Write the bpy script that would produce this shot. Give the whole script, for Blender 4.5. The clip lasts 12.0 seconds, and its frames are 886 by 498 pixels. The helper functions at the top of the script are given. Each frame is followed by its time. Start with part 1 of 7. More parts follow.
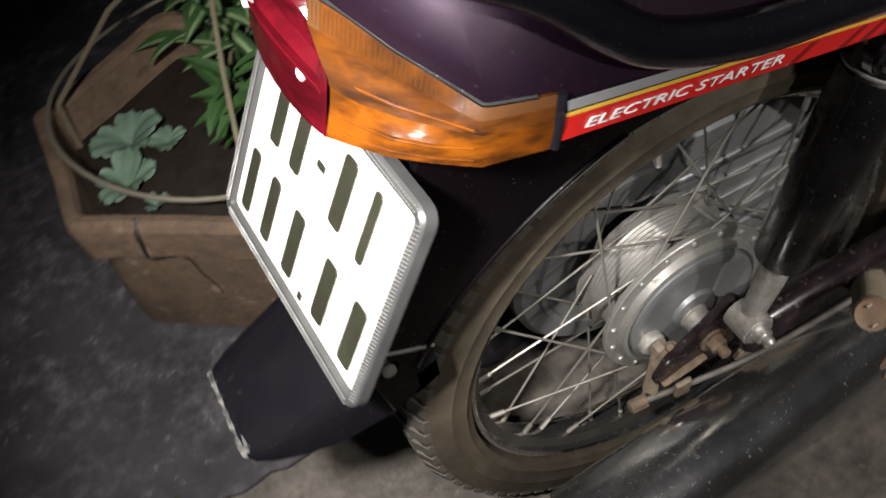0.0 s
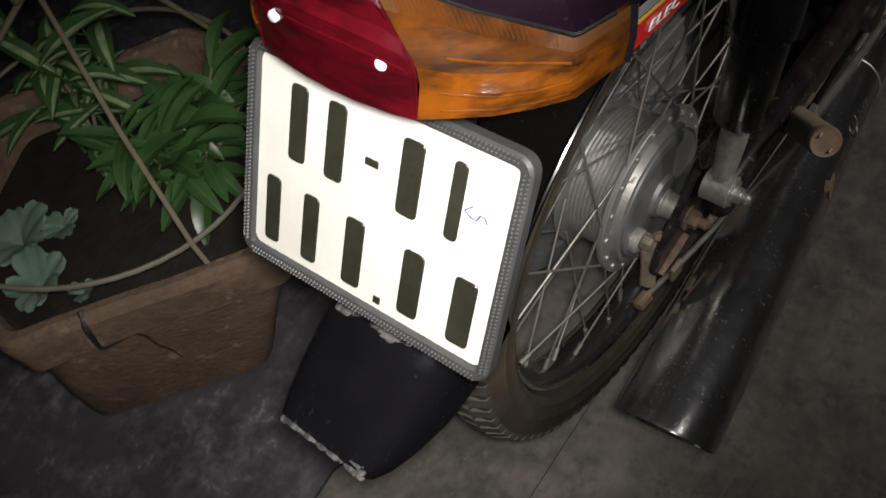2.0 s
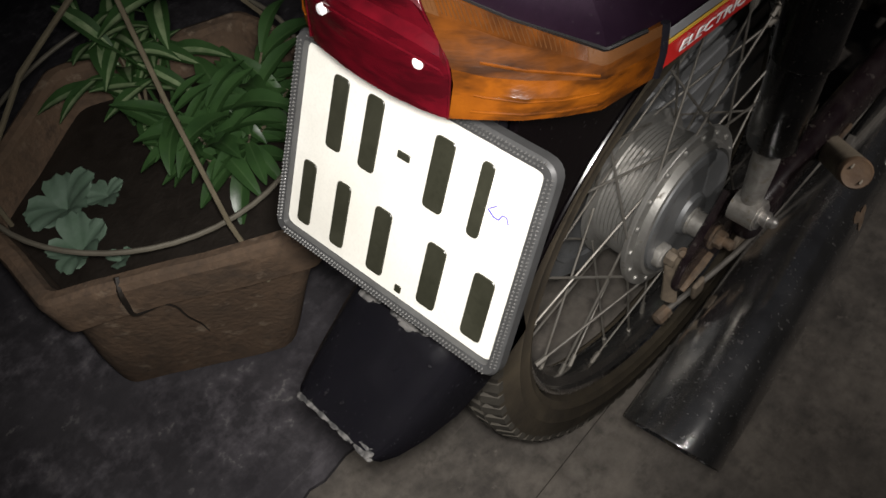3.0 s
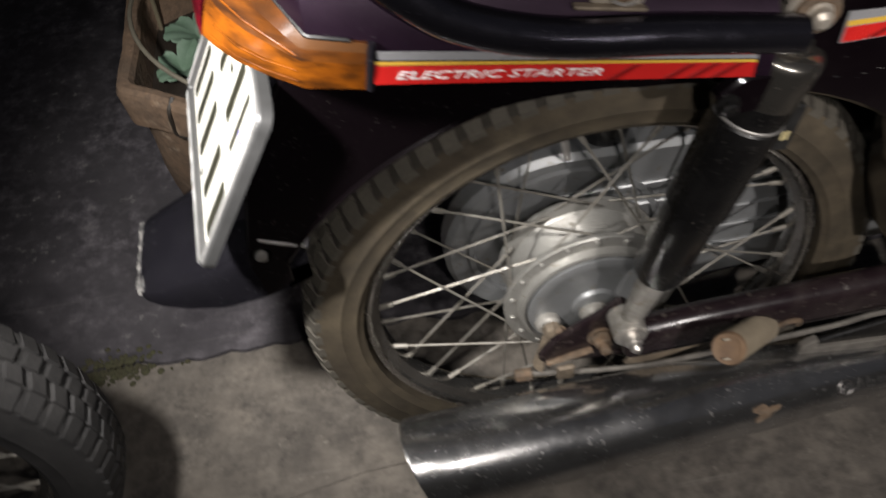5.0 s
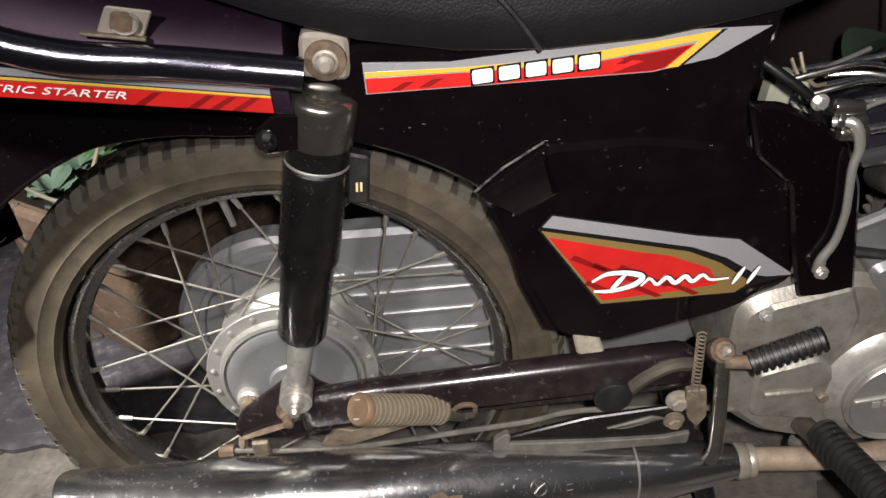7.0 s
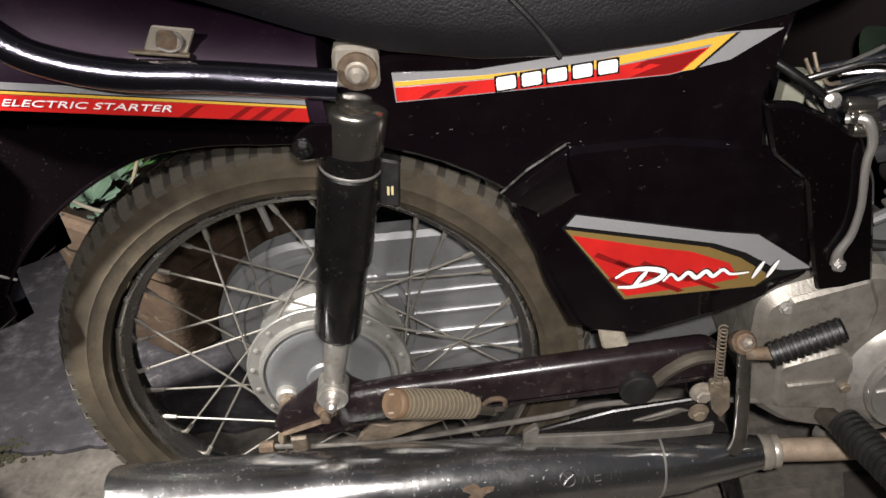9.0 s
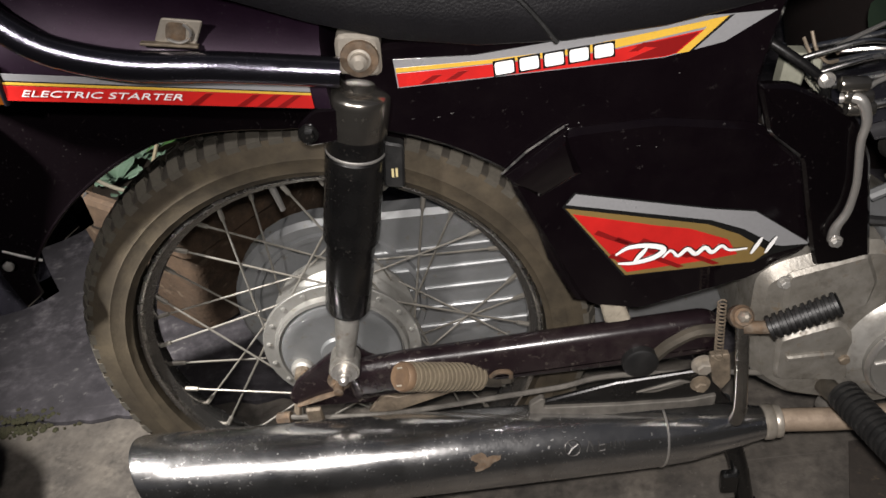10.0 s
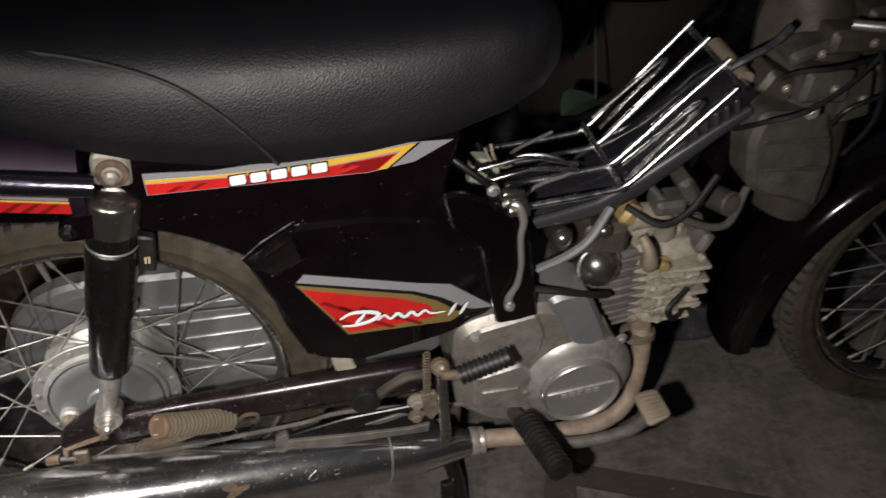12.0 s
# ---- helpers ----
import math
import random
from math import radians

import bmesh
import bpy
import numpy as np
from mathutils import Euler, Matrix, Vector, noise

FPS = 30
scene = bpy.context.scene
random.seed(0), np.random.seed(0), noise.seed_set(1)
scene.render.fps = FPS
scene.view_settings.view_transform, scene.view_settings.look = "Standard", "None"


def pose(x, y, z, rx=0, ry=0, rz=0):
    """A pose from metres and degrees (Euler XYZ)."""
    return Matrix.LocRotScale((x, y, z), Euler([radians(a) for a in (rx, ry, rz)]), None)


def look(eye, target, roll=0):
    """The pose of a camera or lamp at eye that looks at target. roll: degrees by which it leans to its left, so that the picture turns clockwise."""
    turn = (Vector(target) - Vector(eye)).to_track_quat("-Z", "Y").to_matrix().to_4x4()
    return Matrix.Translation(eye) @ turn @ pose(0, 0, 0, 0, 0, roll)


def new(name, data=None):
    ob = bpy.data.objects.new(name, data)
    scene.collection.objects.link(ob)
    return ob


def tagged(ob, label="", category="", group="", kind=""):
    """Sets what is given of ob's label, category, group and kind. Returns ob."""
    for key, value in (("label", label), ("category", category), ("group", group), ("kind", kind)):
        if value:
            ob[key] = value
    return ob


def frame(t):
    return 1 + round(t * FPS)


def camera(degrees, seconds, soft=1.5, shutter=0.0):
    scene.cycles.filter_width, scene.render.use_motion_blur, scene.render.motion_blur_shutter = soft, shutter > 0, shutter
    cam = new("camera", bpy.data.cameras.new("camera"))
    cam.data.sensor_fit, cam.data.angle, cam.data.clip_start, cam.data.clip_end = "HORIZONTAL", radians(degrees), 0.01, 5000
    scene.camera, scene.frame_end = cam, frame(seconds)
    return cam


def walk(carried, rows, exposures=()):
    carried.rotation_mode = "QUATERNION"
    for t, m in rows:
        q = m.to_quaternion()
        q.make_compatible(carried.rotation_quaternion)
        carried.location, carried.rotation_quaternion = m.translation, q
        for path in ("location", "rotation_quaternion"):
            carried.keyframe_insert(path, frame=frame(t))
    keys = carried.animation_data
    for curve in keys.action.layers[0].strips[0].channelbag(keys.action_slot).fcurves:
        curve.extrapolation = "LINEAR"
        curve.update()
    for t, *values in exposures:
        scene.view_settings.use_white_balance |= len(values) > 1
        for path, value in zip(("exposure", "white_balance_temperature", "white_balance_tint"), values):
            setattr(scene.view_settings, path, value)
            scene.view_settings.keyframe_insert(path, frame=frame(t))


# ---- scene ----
cam = camera(53.3, 12.0, 1.5, 0.4)
PATH = [
    (0, (-0.344, -0.381, 0.985), (0.075, 0.815, -0.562), -11.1),
    (0.5, (-0.442, -0.3, 0.999), (0.252, 0.721, -0.574), -14.8),
    (1, (-0.465, -0.279, 1.004), (0.278, 0.667, -0.593), -18.2),
    (1.5, (-0.464, -0.281, 1.006), (0.276, 0.636, -0.61), -18.4),
    (2, (-0.469, -0.291, 1.001), (0.242, 0.629, -0.627), -16.7),
    (2.5, (-0.486, -0.301, 1.012), (0.18, 0.648, -0.618), -15.3),
    (2.7, (-0.481, -0.302, 1.014), (0.185, 0.654, -0.611), -15.3),
    (4.5, (-0.329, -0.429, 1.012), (0.001, 0.777, -0.549), -6.3),
    (5, (-0.191, -0.523, 1.017), (-0.058, 0.735, -0.533), -5.0),
    (5.5, (-0.077, -0.695, 1.082), (0.035, 0.6, -0.439), -3.0),
    (6, (0.073, -0.777, 1.095), (0.127, 0.633, -0.323), -3.0),
    (6.5, (0.151, -0.742, 1.018), (0.167, 0.84, -0.206), -4.6),
    (7, (0.177, -0.712, 0.924), (0.177, 0.915, -0.239), -5.4),
    (9, (0.176, -0.743, 0.94), (0.115, 0.894, -0.207), -7.6),
    (9.5, (0.184, -0.746, 0.951), (0.084, 0.877, -0.215), -8.6),
    (10, (0.199, -0.76, 0.961), (0.069, 0.837, -0.236), -9.5),
    (10.5, (0.195, -0.771, 0.97), (0.053, 0.817, -0.238), -9.7),
    (11, (0.21, -0.787, 0.994), (0.13, 0.799, -0.222), -8.5),
    (11.5, (0.266, -0.814, 1.065), (0.386, 0.748, -0.179), -4.2),
    (12, (0.278, -0.853, 1.143), (0.583, 0.673, -0.114), 0.1),
]
EXPOSE = [(0, 1.05), (0.5, 0.32), (1.0, 0.0), (2.7, -0.06), (4.5, 0.0), (5.0, 1.08), (5.5, 1.28), (6.0, 1.50), (7.0, 1.90), (9.0, 1.76), (10.0, 1.58), (11.0, 1.54), (12.0, 1.36)]
walk(cam, [(t, look(eye, target, roll)) for t, eye, target, roll in PATH], EXPOSE)

# ---------------------------------------------------------------- world, lights
world = bpy.data.worlds.new("night")
scene.world = world
world.use_nodes = True
bg = world.node_tree.nodes["Background"]
bg.inputs["Color"].default_value = (0.55, 0.6, 0.8, 1)
bg.inputs["Strength"].default_value = 0.012


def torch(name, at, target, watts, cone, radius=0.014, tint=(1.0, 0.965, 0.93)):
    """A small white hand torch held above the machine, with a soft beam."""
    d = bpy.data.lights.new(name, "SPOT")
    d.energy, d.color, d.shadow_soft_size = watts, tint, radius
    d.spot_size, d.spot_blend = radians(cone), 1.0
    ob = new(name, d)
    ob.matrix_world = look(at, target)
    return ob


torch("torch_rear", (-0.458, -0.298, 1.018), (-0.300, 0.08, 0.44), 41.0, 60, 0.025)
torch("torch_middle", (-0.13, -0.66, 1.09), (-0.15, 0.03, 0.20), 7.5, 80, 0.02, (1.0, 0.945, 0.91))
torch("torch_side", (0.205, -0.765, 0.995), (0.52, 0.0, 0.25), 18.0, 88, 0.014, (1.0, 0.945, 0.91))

# ---------------------------------------------------------------- mesh helpers
AX = 0.287  # height of the axles


def finish(bm, name, mat, angle=38):
    bmesh.ops.recalc_face_normals(bm, faces=bm.faces[:])
    me = bpy.data.meshes.new(name)
    bm.to_mesh(me)
    bm.free()
    me.materials.append(mat)
    me.polygons.foreach_set("use_smooth", [True] * len(me.polygons))
    me.set_sharp_from_angle(angle=radians(angle))
    return me


def thing(name, label, category, group="", kind="", at=(0, 0, 0)):
    ob = new(name)
    ob.empty_display_size = 0.05
    ob.location = at
    return tagged(ob, label, category, group, kind)


def part(name, bm, mat, parent=None, label="", angle=38):
    ob = new(name, finish(bm, name, mat, angle))
    if parent is not None:
        ob.parent = parent
        ob.matrix_parent_inverse = parent.matrix_basis.inverted() if parent.parent is None else Matrix()
    if label:
        tagged(ob, label)
    return ob


def ring(bm, pts):
    return [bm.verts.new(p) for p in pts]


def skin(bm, a, b, closed=True):
    n = len(a)
    for i in range(n if closed else n - 1):
        j = (i + 1) % n
        try:
            bm.faces.new((a[i], a[j], b[j], b[i]))
        except ValueError:
            pass


def cap(bm, r):
    try:
        bm.faces.new(r)
    except ValueError:
        pass


def loft(bm, rings, caps=True, closed=True):
    rs = [ring(bm, r) for r in rings]
    for a, b in zip(rs, rs[1:]):
        skin(bm, a, b, closed)
    if caps and closed:
        cap(bm, rs[0])
        cap(bm, rs[-1])
    return bm


def frames_along(pts):
    """Turning frames along a line of points."""
    pts = [Vector(p) for p in pts]
    out, up = [], None
    for i, p in enumerate(pts):
        t = (pts[min(i + 1, len(pts) - 1)] - pts[max(i - 1, 0)]).normalized()
        if up is None:
            up = Vector((0, 0, 1)) if abs(t.z) < 0.9 else Vector((1, 0, 0))
        up = (up - t * up.dot(t)).normalized()
        out.append((p, t, up, t.cross(up)))
    return out


def smooth_line(pts, steps=5):
    """A rounded line through the points."""
    p = [Vector(q) for q in pts]
    if len(p) < 3:
        return p
    p = [p[0] * 2 - p[1]] + p + [p[-1] * 2 - p[-2]]
    out = []
    for i in range(1, len(p) - 2):
        a, b, c, d = p[i - 1:i + 3]
        for k in range(steps):
            t = k / steps
            out.append(0.5 * ((2 * b) + (c - a) * t + (2 * a - 5 * b + 4 * c - d) * t * t + (3 * b - a - 3 * c + d) * t ** 3))
    return out + [p[-2]]


def tube(bm, pts, r, seg=10, flat=1.0, closed=False):
    fr = frames_along(pts)
    rr = r if isinstance(r, (list, tuple)) else [r] * len(fr)
    if len(rr) != len(fr):
        rr = [float(np.interp(i / (len(fr) - 1), np.linspace(0, 1, len(rr)), rr)) for i in range(len(fr))]
    rings = [[p + (u * math.cos(a) * flat + v * math.sin(a)) * q for a in [2 * math.pi * k / seg for k in range(seg)]]
             for (p, t, u, v), q in zip(fr, rr)]
    rs = [ring(bm, x) for x in rings]
    for a, b in zip(rs, rs[1:]):
        skin(bm, a, b)
    if closed:
        skin(bm, rs[-1], rs[0])
    else:
        cap(bm, rs[0])
        cap(bm, rs[-1])
    return bm


def lathe(bm, prof, at, axis, seg=32, closed_prof=False):
    """Turns a profile of (way along the axis, radius) round an axis through a point."""
    at, axis = Vector(at), Vector(axis).normalized()
    u = axis.orthogonal().normalized()
    v = axis.cross(u)
    rs = [ring(bm, [at + axis * d + (u * math.cos(a) + v * math.sin(a)) * max(r, 1e-5)
                    for a in [2 * math.pi * k / seg for k in range(seg)]]) for d, r in prof]
    for a, b in zip(rs, rs[1:]):
        skin(bm, a, b)
    if closed_prof:
        skin(bm, rs[-1], rs[0])
    else:
        cap(bm, rs[0])
        cap(bm, rs[-1])
    return bm


def inset(poly, b):
    """The polygon drawn in by b."""
    n = len(poly)
    area = sum(poly[i][0] * poly[(i + 1) % n][1] - poly[(i + 1) % n][0] * poly[i][1] for i in range(n))
    s = 1 if area > 0 else -1
    out = []
    for i in range(n):
        p, q, w = Vector(poly[i - 1]), Vector(poly[i]), Vector(poly[(i + 1) % n])
        e, f = (q - p).normalized(), (w - q).normalized()
        m = Vector((-e.y - f.y, e.x + f.x)) * s
        k = max(m.length_squared / 2, 0.35)
        out.append(tuple(q + m * b / k))
    return out


def rounded(poly, r, steps=3):
    """The polygon with its corners rounded."""
    out, n = [], len(poly)
    for i in range(n):
        p, q, w = Vector(poly[i - 1]), Vector(poly[i]), Vector(poly[(i + 1) % n])
        a, b = p - q, w - q
        d = min(r, a.length * 0.45, b.length * 0.45)
        a, b = q + a.normalized() * d, q + b.normalized() * d
        for k in range(steps + 1):
            t = k / steps
            out.append(tuple((1 - t) ** 2 * a + 2 * t * (1 - t) * q + t * t * b))
    return out


def prism(bm, poly, y0, y1, bevel=0.002, shear=None):
    """A plate with the outline poly in x and z, from y0 to y1, with bevelled edges at both faces."""
    f = shear or (lambda x, z: 0.0)
    s = 1 if y1 > y0 else -1
    rings = []
    for y, d in ((y0, bevel), (y0 + s * bevel, 0), (y1 - s * bevel, 0), (y1, bevel)):
        rings.append([(x, y + f(x, z), z) for x, z in (inset(poly, d) if d else poly)])
    return loft(bm, rings)


def box(bm, c, s, bevel=0.0, m=None):
    x, y, z = s[0] / 2, s[1] / 2, s[2] / 2
    poly = [(-x, -z), (x, -z), (x, z), (-x, z)]
    before = set(bm.verts)
    if bevel:
        prism(bm, rounded(poly, bevel, 2), -y, y, bevel)
    else:
        loft(bm, [[(a, -y, b) for a, b in poly], [(a, y, b) for a, b in poly]])
    new_verts = [v for v in bm.verts if v not in before]
    bmesh.ops.transform(bm, matrix=Matrix.Translation(c) @ (m or Matrix()), verts=new_verts)
    return bm


def bolt(bm, at, axis, r, h, seg=6):
    """A hexagon head on a washer."""
    lathe(bm, [(0, r * 1.45), (h * 0.2, r * 1.45)], at, axis, 20)
    lathe(bm, [(h * 0.2, r), (h * 0.85, r), (h, r * 0.8)], at, axis, seg)
    return bm


def lump(c, s, seed, rough=0.28, sub=2):
    """A rounded, uneven casting of about the size s."""
    bm = bmesh.new()
    bmesh.ops.create_icosphere(bm, subdivisions=sub, radius=1.0)
    off = Vector((seed * 3.7, seed * 1.9, seed * 5.3))
    for v in bm.verts:
        p = v.co.copy()
        # squarish, then dented
        m = max(abs(p.x), abs(p.y), abs(p.z))
        p = p.lerp(p / m * 0.85, 0.55) * (1 + rough * noise.noise(p * 1.7 + off) + 0.4 * rough * noise.noise(p * 5 + off))
        v.co = Vector((c[0] + p.x * s[0] / 2, c[1] + p.y * s[1] / 2, c[2] + p.z * s[2] / 2))
    return bm


def text_mesh(words, size, shear=0.0, depth=0.0003):
    cu = bpy.data.curves.new("words", "FONT")
    cu.body, cu.size, cu.shear, cu.extrude, cu.align_x, cu.resolution_u = words, size, shear, depth, "LEFT", 3
    ob = new("words", cu)
    bpy.context.view_layer.update()
    me = bpy.data.meshes.new_from_object(ob.evaluated_get(bpy.context.evaluated_depsgraph_get()))
    bpy.data.objects.remove(ob)
    bpy.data.curves.remove(cu)
    return me


# ---------------------------------------------------------------- materials
def material(name, a, b=None, rough=0.5, metal=0.0, scale=30.0, fine=300.0, bump=0.1, spread=0.5, coat=0.0,
             speck=None, speck_amount=0.0, speck_scale=90.0, rough_var=0.15, trans=0.0, spec=0.5, bump_dist=0.002, blotch=None, scratch=None):
    """Two colours mixed by coarse and fine noise, with uneven gloss, relief and dust specks."""
    mt = bpy.data.materials.new(name)
    mt.use_nodes = True
    nt = mt.node_tree
    nd, ln = nt.nodes, nt.links
    bs = nd["Principled BSDF"]
    co = nd.new("ShaderNodeTexCoord").outputs["Object"]
    geo = nd.new("ShaderNodeNewGeometry").outputs["Position"]

    def tex(sc, detail=5.0, src=geo):
        n = nd.new("ShaderNodeTexNoise")
        n.inputs["Scale"].default_value, n.inputs["Detail"].default_value = sc, detail
        n.inputs["Roughness"].default_value = 0.6
        ln.new(src, n.inputs["Vector"])
        return n.outputs["Fac"]

    def ramp(src, lo, hi):
        m = nd.new("ShaderNodeMapRange")
        m.inputs["From Min"].default_value, m.inputs["From Max"].default_value = lo, hi
        ln.new(src, m.inputs["Value"])
        return m.outputs["Result"]

    def mix(fac, x, y):
        m = nd.new("ShaderNodeMix")
        m.data_type = "RGBA"
        ln.new(fac, m.inputs["Factor"])
        for k, v in (("A", x), ("B", y)):
            s = [i for i in m.inputs if i.name == k and i.type == "RGBA"][0]
            if isinstance(v, tuple):
                s.default_value = (*v, 1)
            else:
                ln.new(v, s)
        return [o for o in m.outputs if o.type == "RGBA"][0]

    b = b or tuple(x * 0.7 for x in a)
    n1, n2 = tex(scale), tex(fine, 3.0)
    col = mix(ramp(n1, 0.5 - spread * 0.5, 0.5 + spread * 0.5), a, b)
    dark = tuple(x * 0.75 for x in a)
    m2 = nd.new("ShaderNodeMath")
    m2.operation = "MULTIPLY"
    m2.inputs[1].default_value = 0.45
    ln.new(ramp(n2, 0.45, 0.75), m2.inputs[0])
    col = mix(m2.outputs[0], col, dark)
    rg = nd.new("ShaderNodeMath")
    rg.operation = "MULTIPLY_ADD"
    rg.inputs[1].default_value, rg.inputs[2].default_value = rough_var, max(rough - rough_var * 0.5, 0.02)
    ln.new(ramp(n1, 0.3, 0.7), rg.inputs[0])
    rgh = rg.outputs[0]
    for sc, tint, share_of in blotch or ():
        # patches of another colour at a middle scale
        p1, p2 = ramp(tex(sc, 8.0), 0.42, 0.66), ramp(tex(sc * 0.21, 3.0), 0.36, 0.62)
        pm = nd.new("ShaderNodeMath")
        pm.operation = "MULTIPLY"
        ln.new(p1, pm.inputs[0])
        ln.new(p2, pm.inputs[1])
        pk = nd.new("ShaderNodeMath")
        pk.operation = "MULTIPLY"
        pk.inputs[1].default_value = share_of
        ln.new(pm.outputs[0], pk.inputs[0])
        col = mix(pk.outputs[0], col, tint)
    if scratch:
        # thin lines in two directions: (colour, how much)
        for turn, dens in ((0.5, 1.0), (-0.9, 0.8), (1.9, 0.7)):
            mp = nd.new("ShaderNodeMapping")
            mp.inputs["Rotation"].default_value = (0, 0, turn)
            mp.inputs["Scale"].default_value = (2.2, 75.0, 6.0)
            ln.new(geo, mp.inputs["Vector"])
            sn = ramp(tex(1.0, 2.0, mp.outputs["Vector"]), 0.70, 0.76)
            sk = nd.new("ShaderNodeMath")
            sk.operation = "MULTIPLY"
            sk.inputs[1].default_value = scratch[1] * dens
            ln.new(sn, sk.inputs[0])
            col = mix(sk.outputs[0], col, scratch[0])
    if speck:
        s1 = ramp(tex(speck_scale, 6.0), 0.66 - 0.22 * speck_amount, 0.74 - 0.18 * speck_amount)
        s2 = ramp(tex(speck_scale * 0.12, 3.0), 0.35, 0.65)
        mm = nd.new("ShaderNodeMath")
        mm.operation = "MULTIPLY"
        ln.new(s1, mm.inputs[0])
        ln.new(s2, mm.inputs[1])
        col = mix(mm.outputs[0], col, speck)
        r2 = nd.new("ShaderNodeMath")
        r2.operation = "MULTIPLY_ADD"
        r2.inputs[1].default_value = 0.5
        r2.use_clamp = True
        ln.new(mm.outputs[0], r2.inputs[0])
        ln.new(rgh, r2.inputs[2])
        rgh = r2.outputs[0]
    ln.new(col, bs.inputs["Base Color"])
    ln.new(rgh, bs.inputs["Roughness"])
    bs.inputs["Metallic"].default_value = metal
    bs.inputs["Coat Weight"].default_value = coat
    bs.inputs["Coat Roughness"].default_value = 0.06
    bs.inputs["Transmission Weight"].default_value = trans
    bs.inputs["Specular IOR Level"].default_value = spec
    if bump:
        bp = nd.new("ShaderNodeBump")
        bp.inputs["Strength"].default_value, bp.inputs["Distance"].default_value = bump, bump_dist
        ln.new(n2, bp.inputs["Height"])
        ln.new(bp.outputs["Normal"], bs.inputs["Normal"])
    return mt


def plain_nodes(mt):
    return mt.node_tree.nodes, mt.node_tree.links, mt.node_tree.nodes["Principled BSDF"]


M_BODY = material("plum_black_lacquer", (0.0024, 0.0015, 0.0021), (0.0036, 0.0021, 0.0030), 0.13, scale=6, fine=500, bump=0.0,
                  coat=0.3, speck=(0.016, 0.013, 0.013), speck_amount=0.05, speck_scale=140, rough_var=0.1, blotch=((24, (0.009, 0.007, 0.007), 0.25),))
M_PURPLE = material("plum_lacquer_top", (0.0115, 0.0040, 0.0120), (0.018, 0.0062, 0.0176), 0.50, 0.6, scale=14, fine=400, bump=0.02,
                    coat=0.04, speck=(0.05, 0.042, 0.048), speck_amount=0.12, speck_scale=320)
# darker copy of the body lacquer, with the skirt's shade in its colour
M_BODYSHADE = material("plum_black_shade", (0.0016, 0.0011, 0.0014), (0.0024, 0.0015, 0.0020), 0.15, scale=6, fine=500, bump=0.0,
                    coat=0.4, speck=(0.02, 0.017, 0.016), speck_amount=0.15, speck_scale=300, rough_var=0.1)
M_BLACK = material("black_enamel", (0.0035, 0.0034, 0.0036), (0.0065, 0.0062, 0.006), 0.26, scale=25, fine=350, bump=0.04,
                   coat=0.3, speck=(0.08, 0.07, 0.06), speck_amount=0.12, speck_scale=300)
M_FLAP = material("black_plastic", (0.0085, 0.0080, 0.0108), (0.0135, 0.0128, 0.0158), 0.19, scale=20, fine=300, bump=0.04,
                  speck=(0.06, 0.058, 0.055), speck_amount=0.12, speck_scale=260)
M_TYRE = material("dusty_tyre_rubber", (0.050, 0.045, 0.037), (0.076, 0.068, 0.054), 0.85, scale=18, fine=260, bump=0.25, spec=0.25)
M_SIDEWALL = material("tan_dusty_sidewall", (0.066, 0.053, 0.035), (0.030, 0.024, 0.0165), 0.8, scale=16, fine=220, bump=0.2, spec=0.25, spread=0.3,
                      blotch=((55, (0.016, 0.013, 0.010), 0.7), (24, (0.085, 0.064, 0.042), 0.35)))
M_GROOVE = material("groove_rubber", (0.025, 0.022, 0.018), (0.038, 0.033, 0.027), 0.9, scale=40, fine=260, bump=0.2, spec=0.2)
M_RUBBER = material("black_rubber", (0.0065, 0.0065, 0.0068), (0.013, 0.0125, 0.012), 0.5, scale=60, fine=400, bump=0.15)
M_PEG = material("brown_perished_rubber", (0.19, 0.155, 0.105), (0.10, 0.08, 0.055), 0.75, scale=60, fine=300, bump=0.2)
M_PEGEND = material("brown_bakelite", (0.21, 0.135, 0.078), (0.11, 0.070, 0.045), 0.6, scale=70, fine=300, bump=0.2)
M_DTYRE = material("dark_tyre_rubber", (0.024, 0.0235, 0.024), (0.042, 0.040, 0.039), 0.7, scale=25, fine=260, bump=0.25, spec=0.3)
M_SCUFF = material("scuffed_plastic_edge", (0.10, 0.095, 0.09), (0.008, 0.008, 0.008), 0.6, scale=110, fine=300, bump=0.3, spread=0.15)
M_CHROME = material("worn_chrome", (0.74, 0.72, 0.69), (0.52, 0.49, 0.45), 0.33, 0.85, 40, 260, 0.03, speck=(0.22, 0.15, 0.09),
                    speck_amount=0.2, speck_scale=180)
M_BLOCK = material("pale_wiring_plastic", (0.30, 0.30, 0.24), (0.19, 0.19, 0.15), 0.55, scale=40, fine=240, bump=0.2)
M_RIM = material("dull_steel_rim", (0.36, 0.35, 0.335), (0.19, 0.18, 0.17), 0.2, 0.93, 30, 260, 0.05, speck=(0.12, 0.10, 0.07), speck_amount=0.35)
M_SPOKE = material("dull_spoke_steel", (0.25, 0.238, 0.215), (0.14, 0.125, 0.10), 0.5, 0.5, 60, 300, 0.03)
M_ALU = material("dusty_cast_aluminium", (0.52, 0.505, 0.475), (0.32, 0.305, 0.275), 0.42, 0.55, 22, 240, 0.15, speck=(0.2, 0.16, 0.11), speck_amount=0.3,
                 blotch=((26, (0.13, 0.112, 0.085), 0.65), (95, (0.10, 0.085, 0.062), 0.5)))
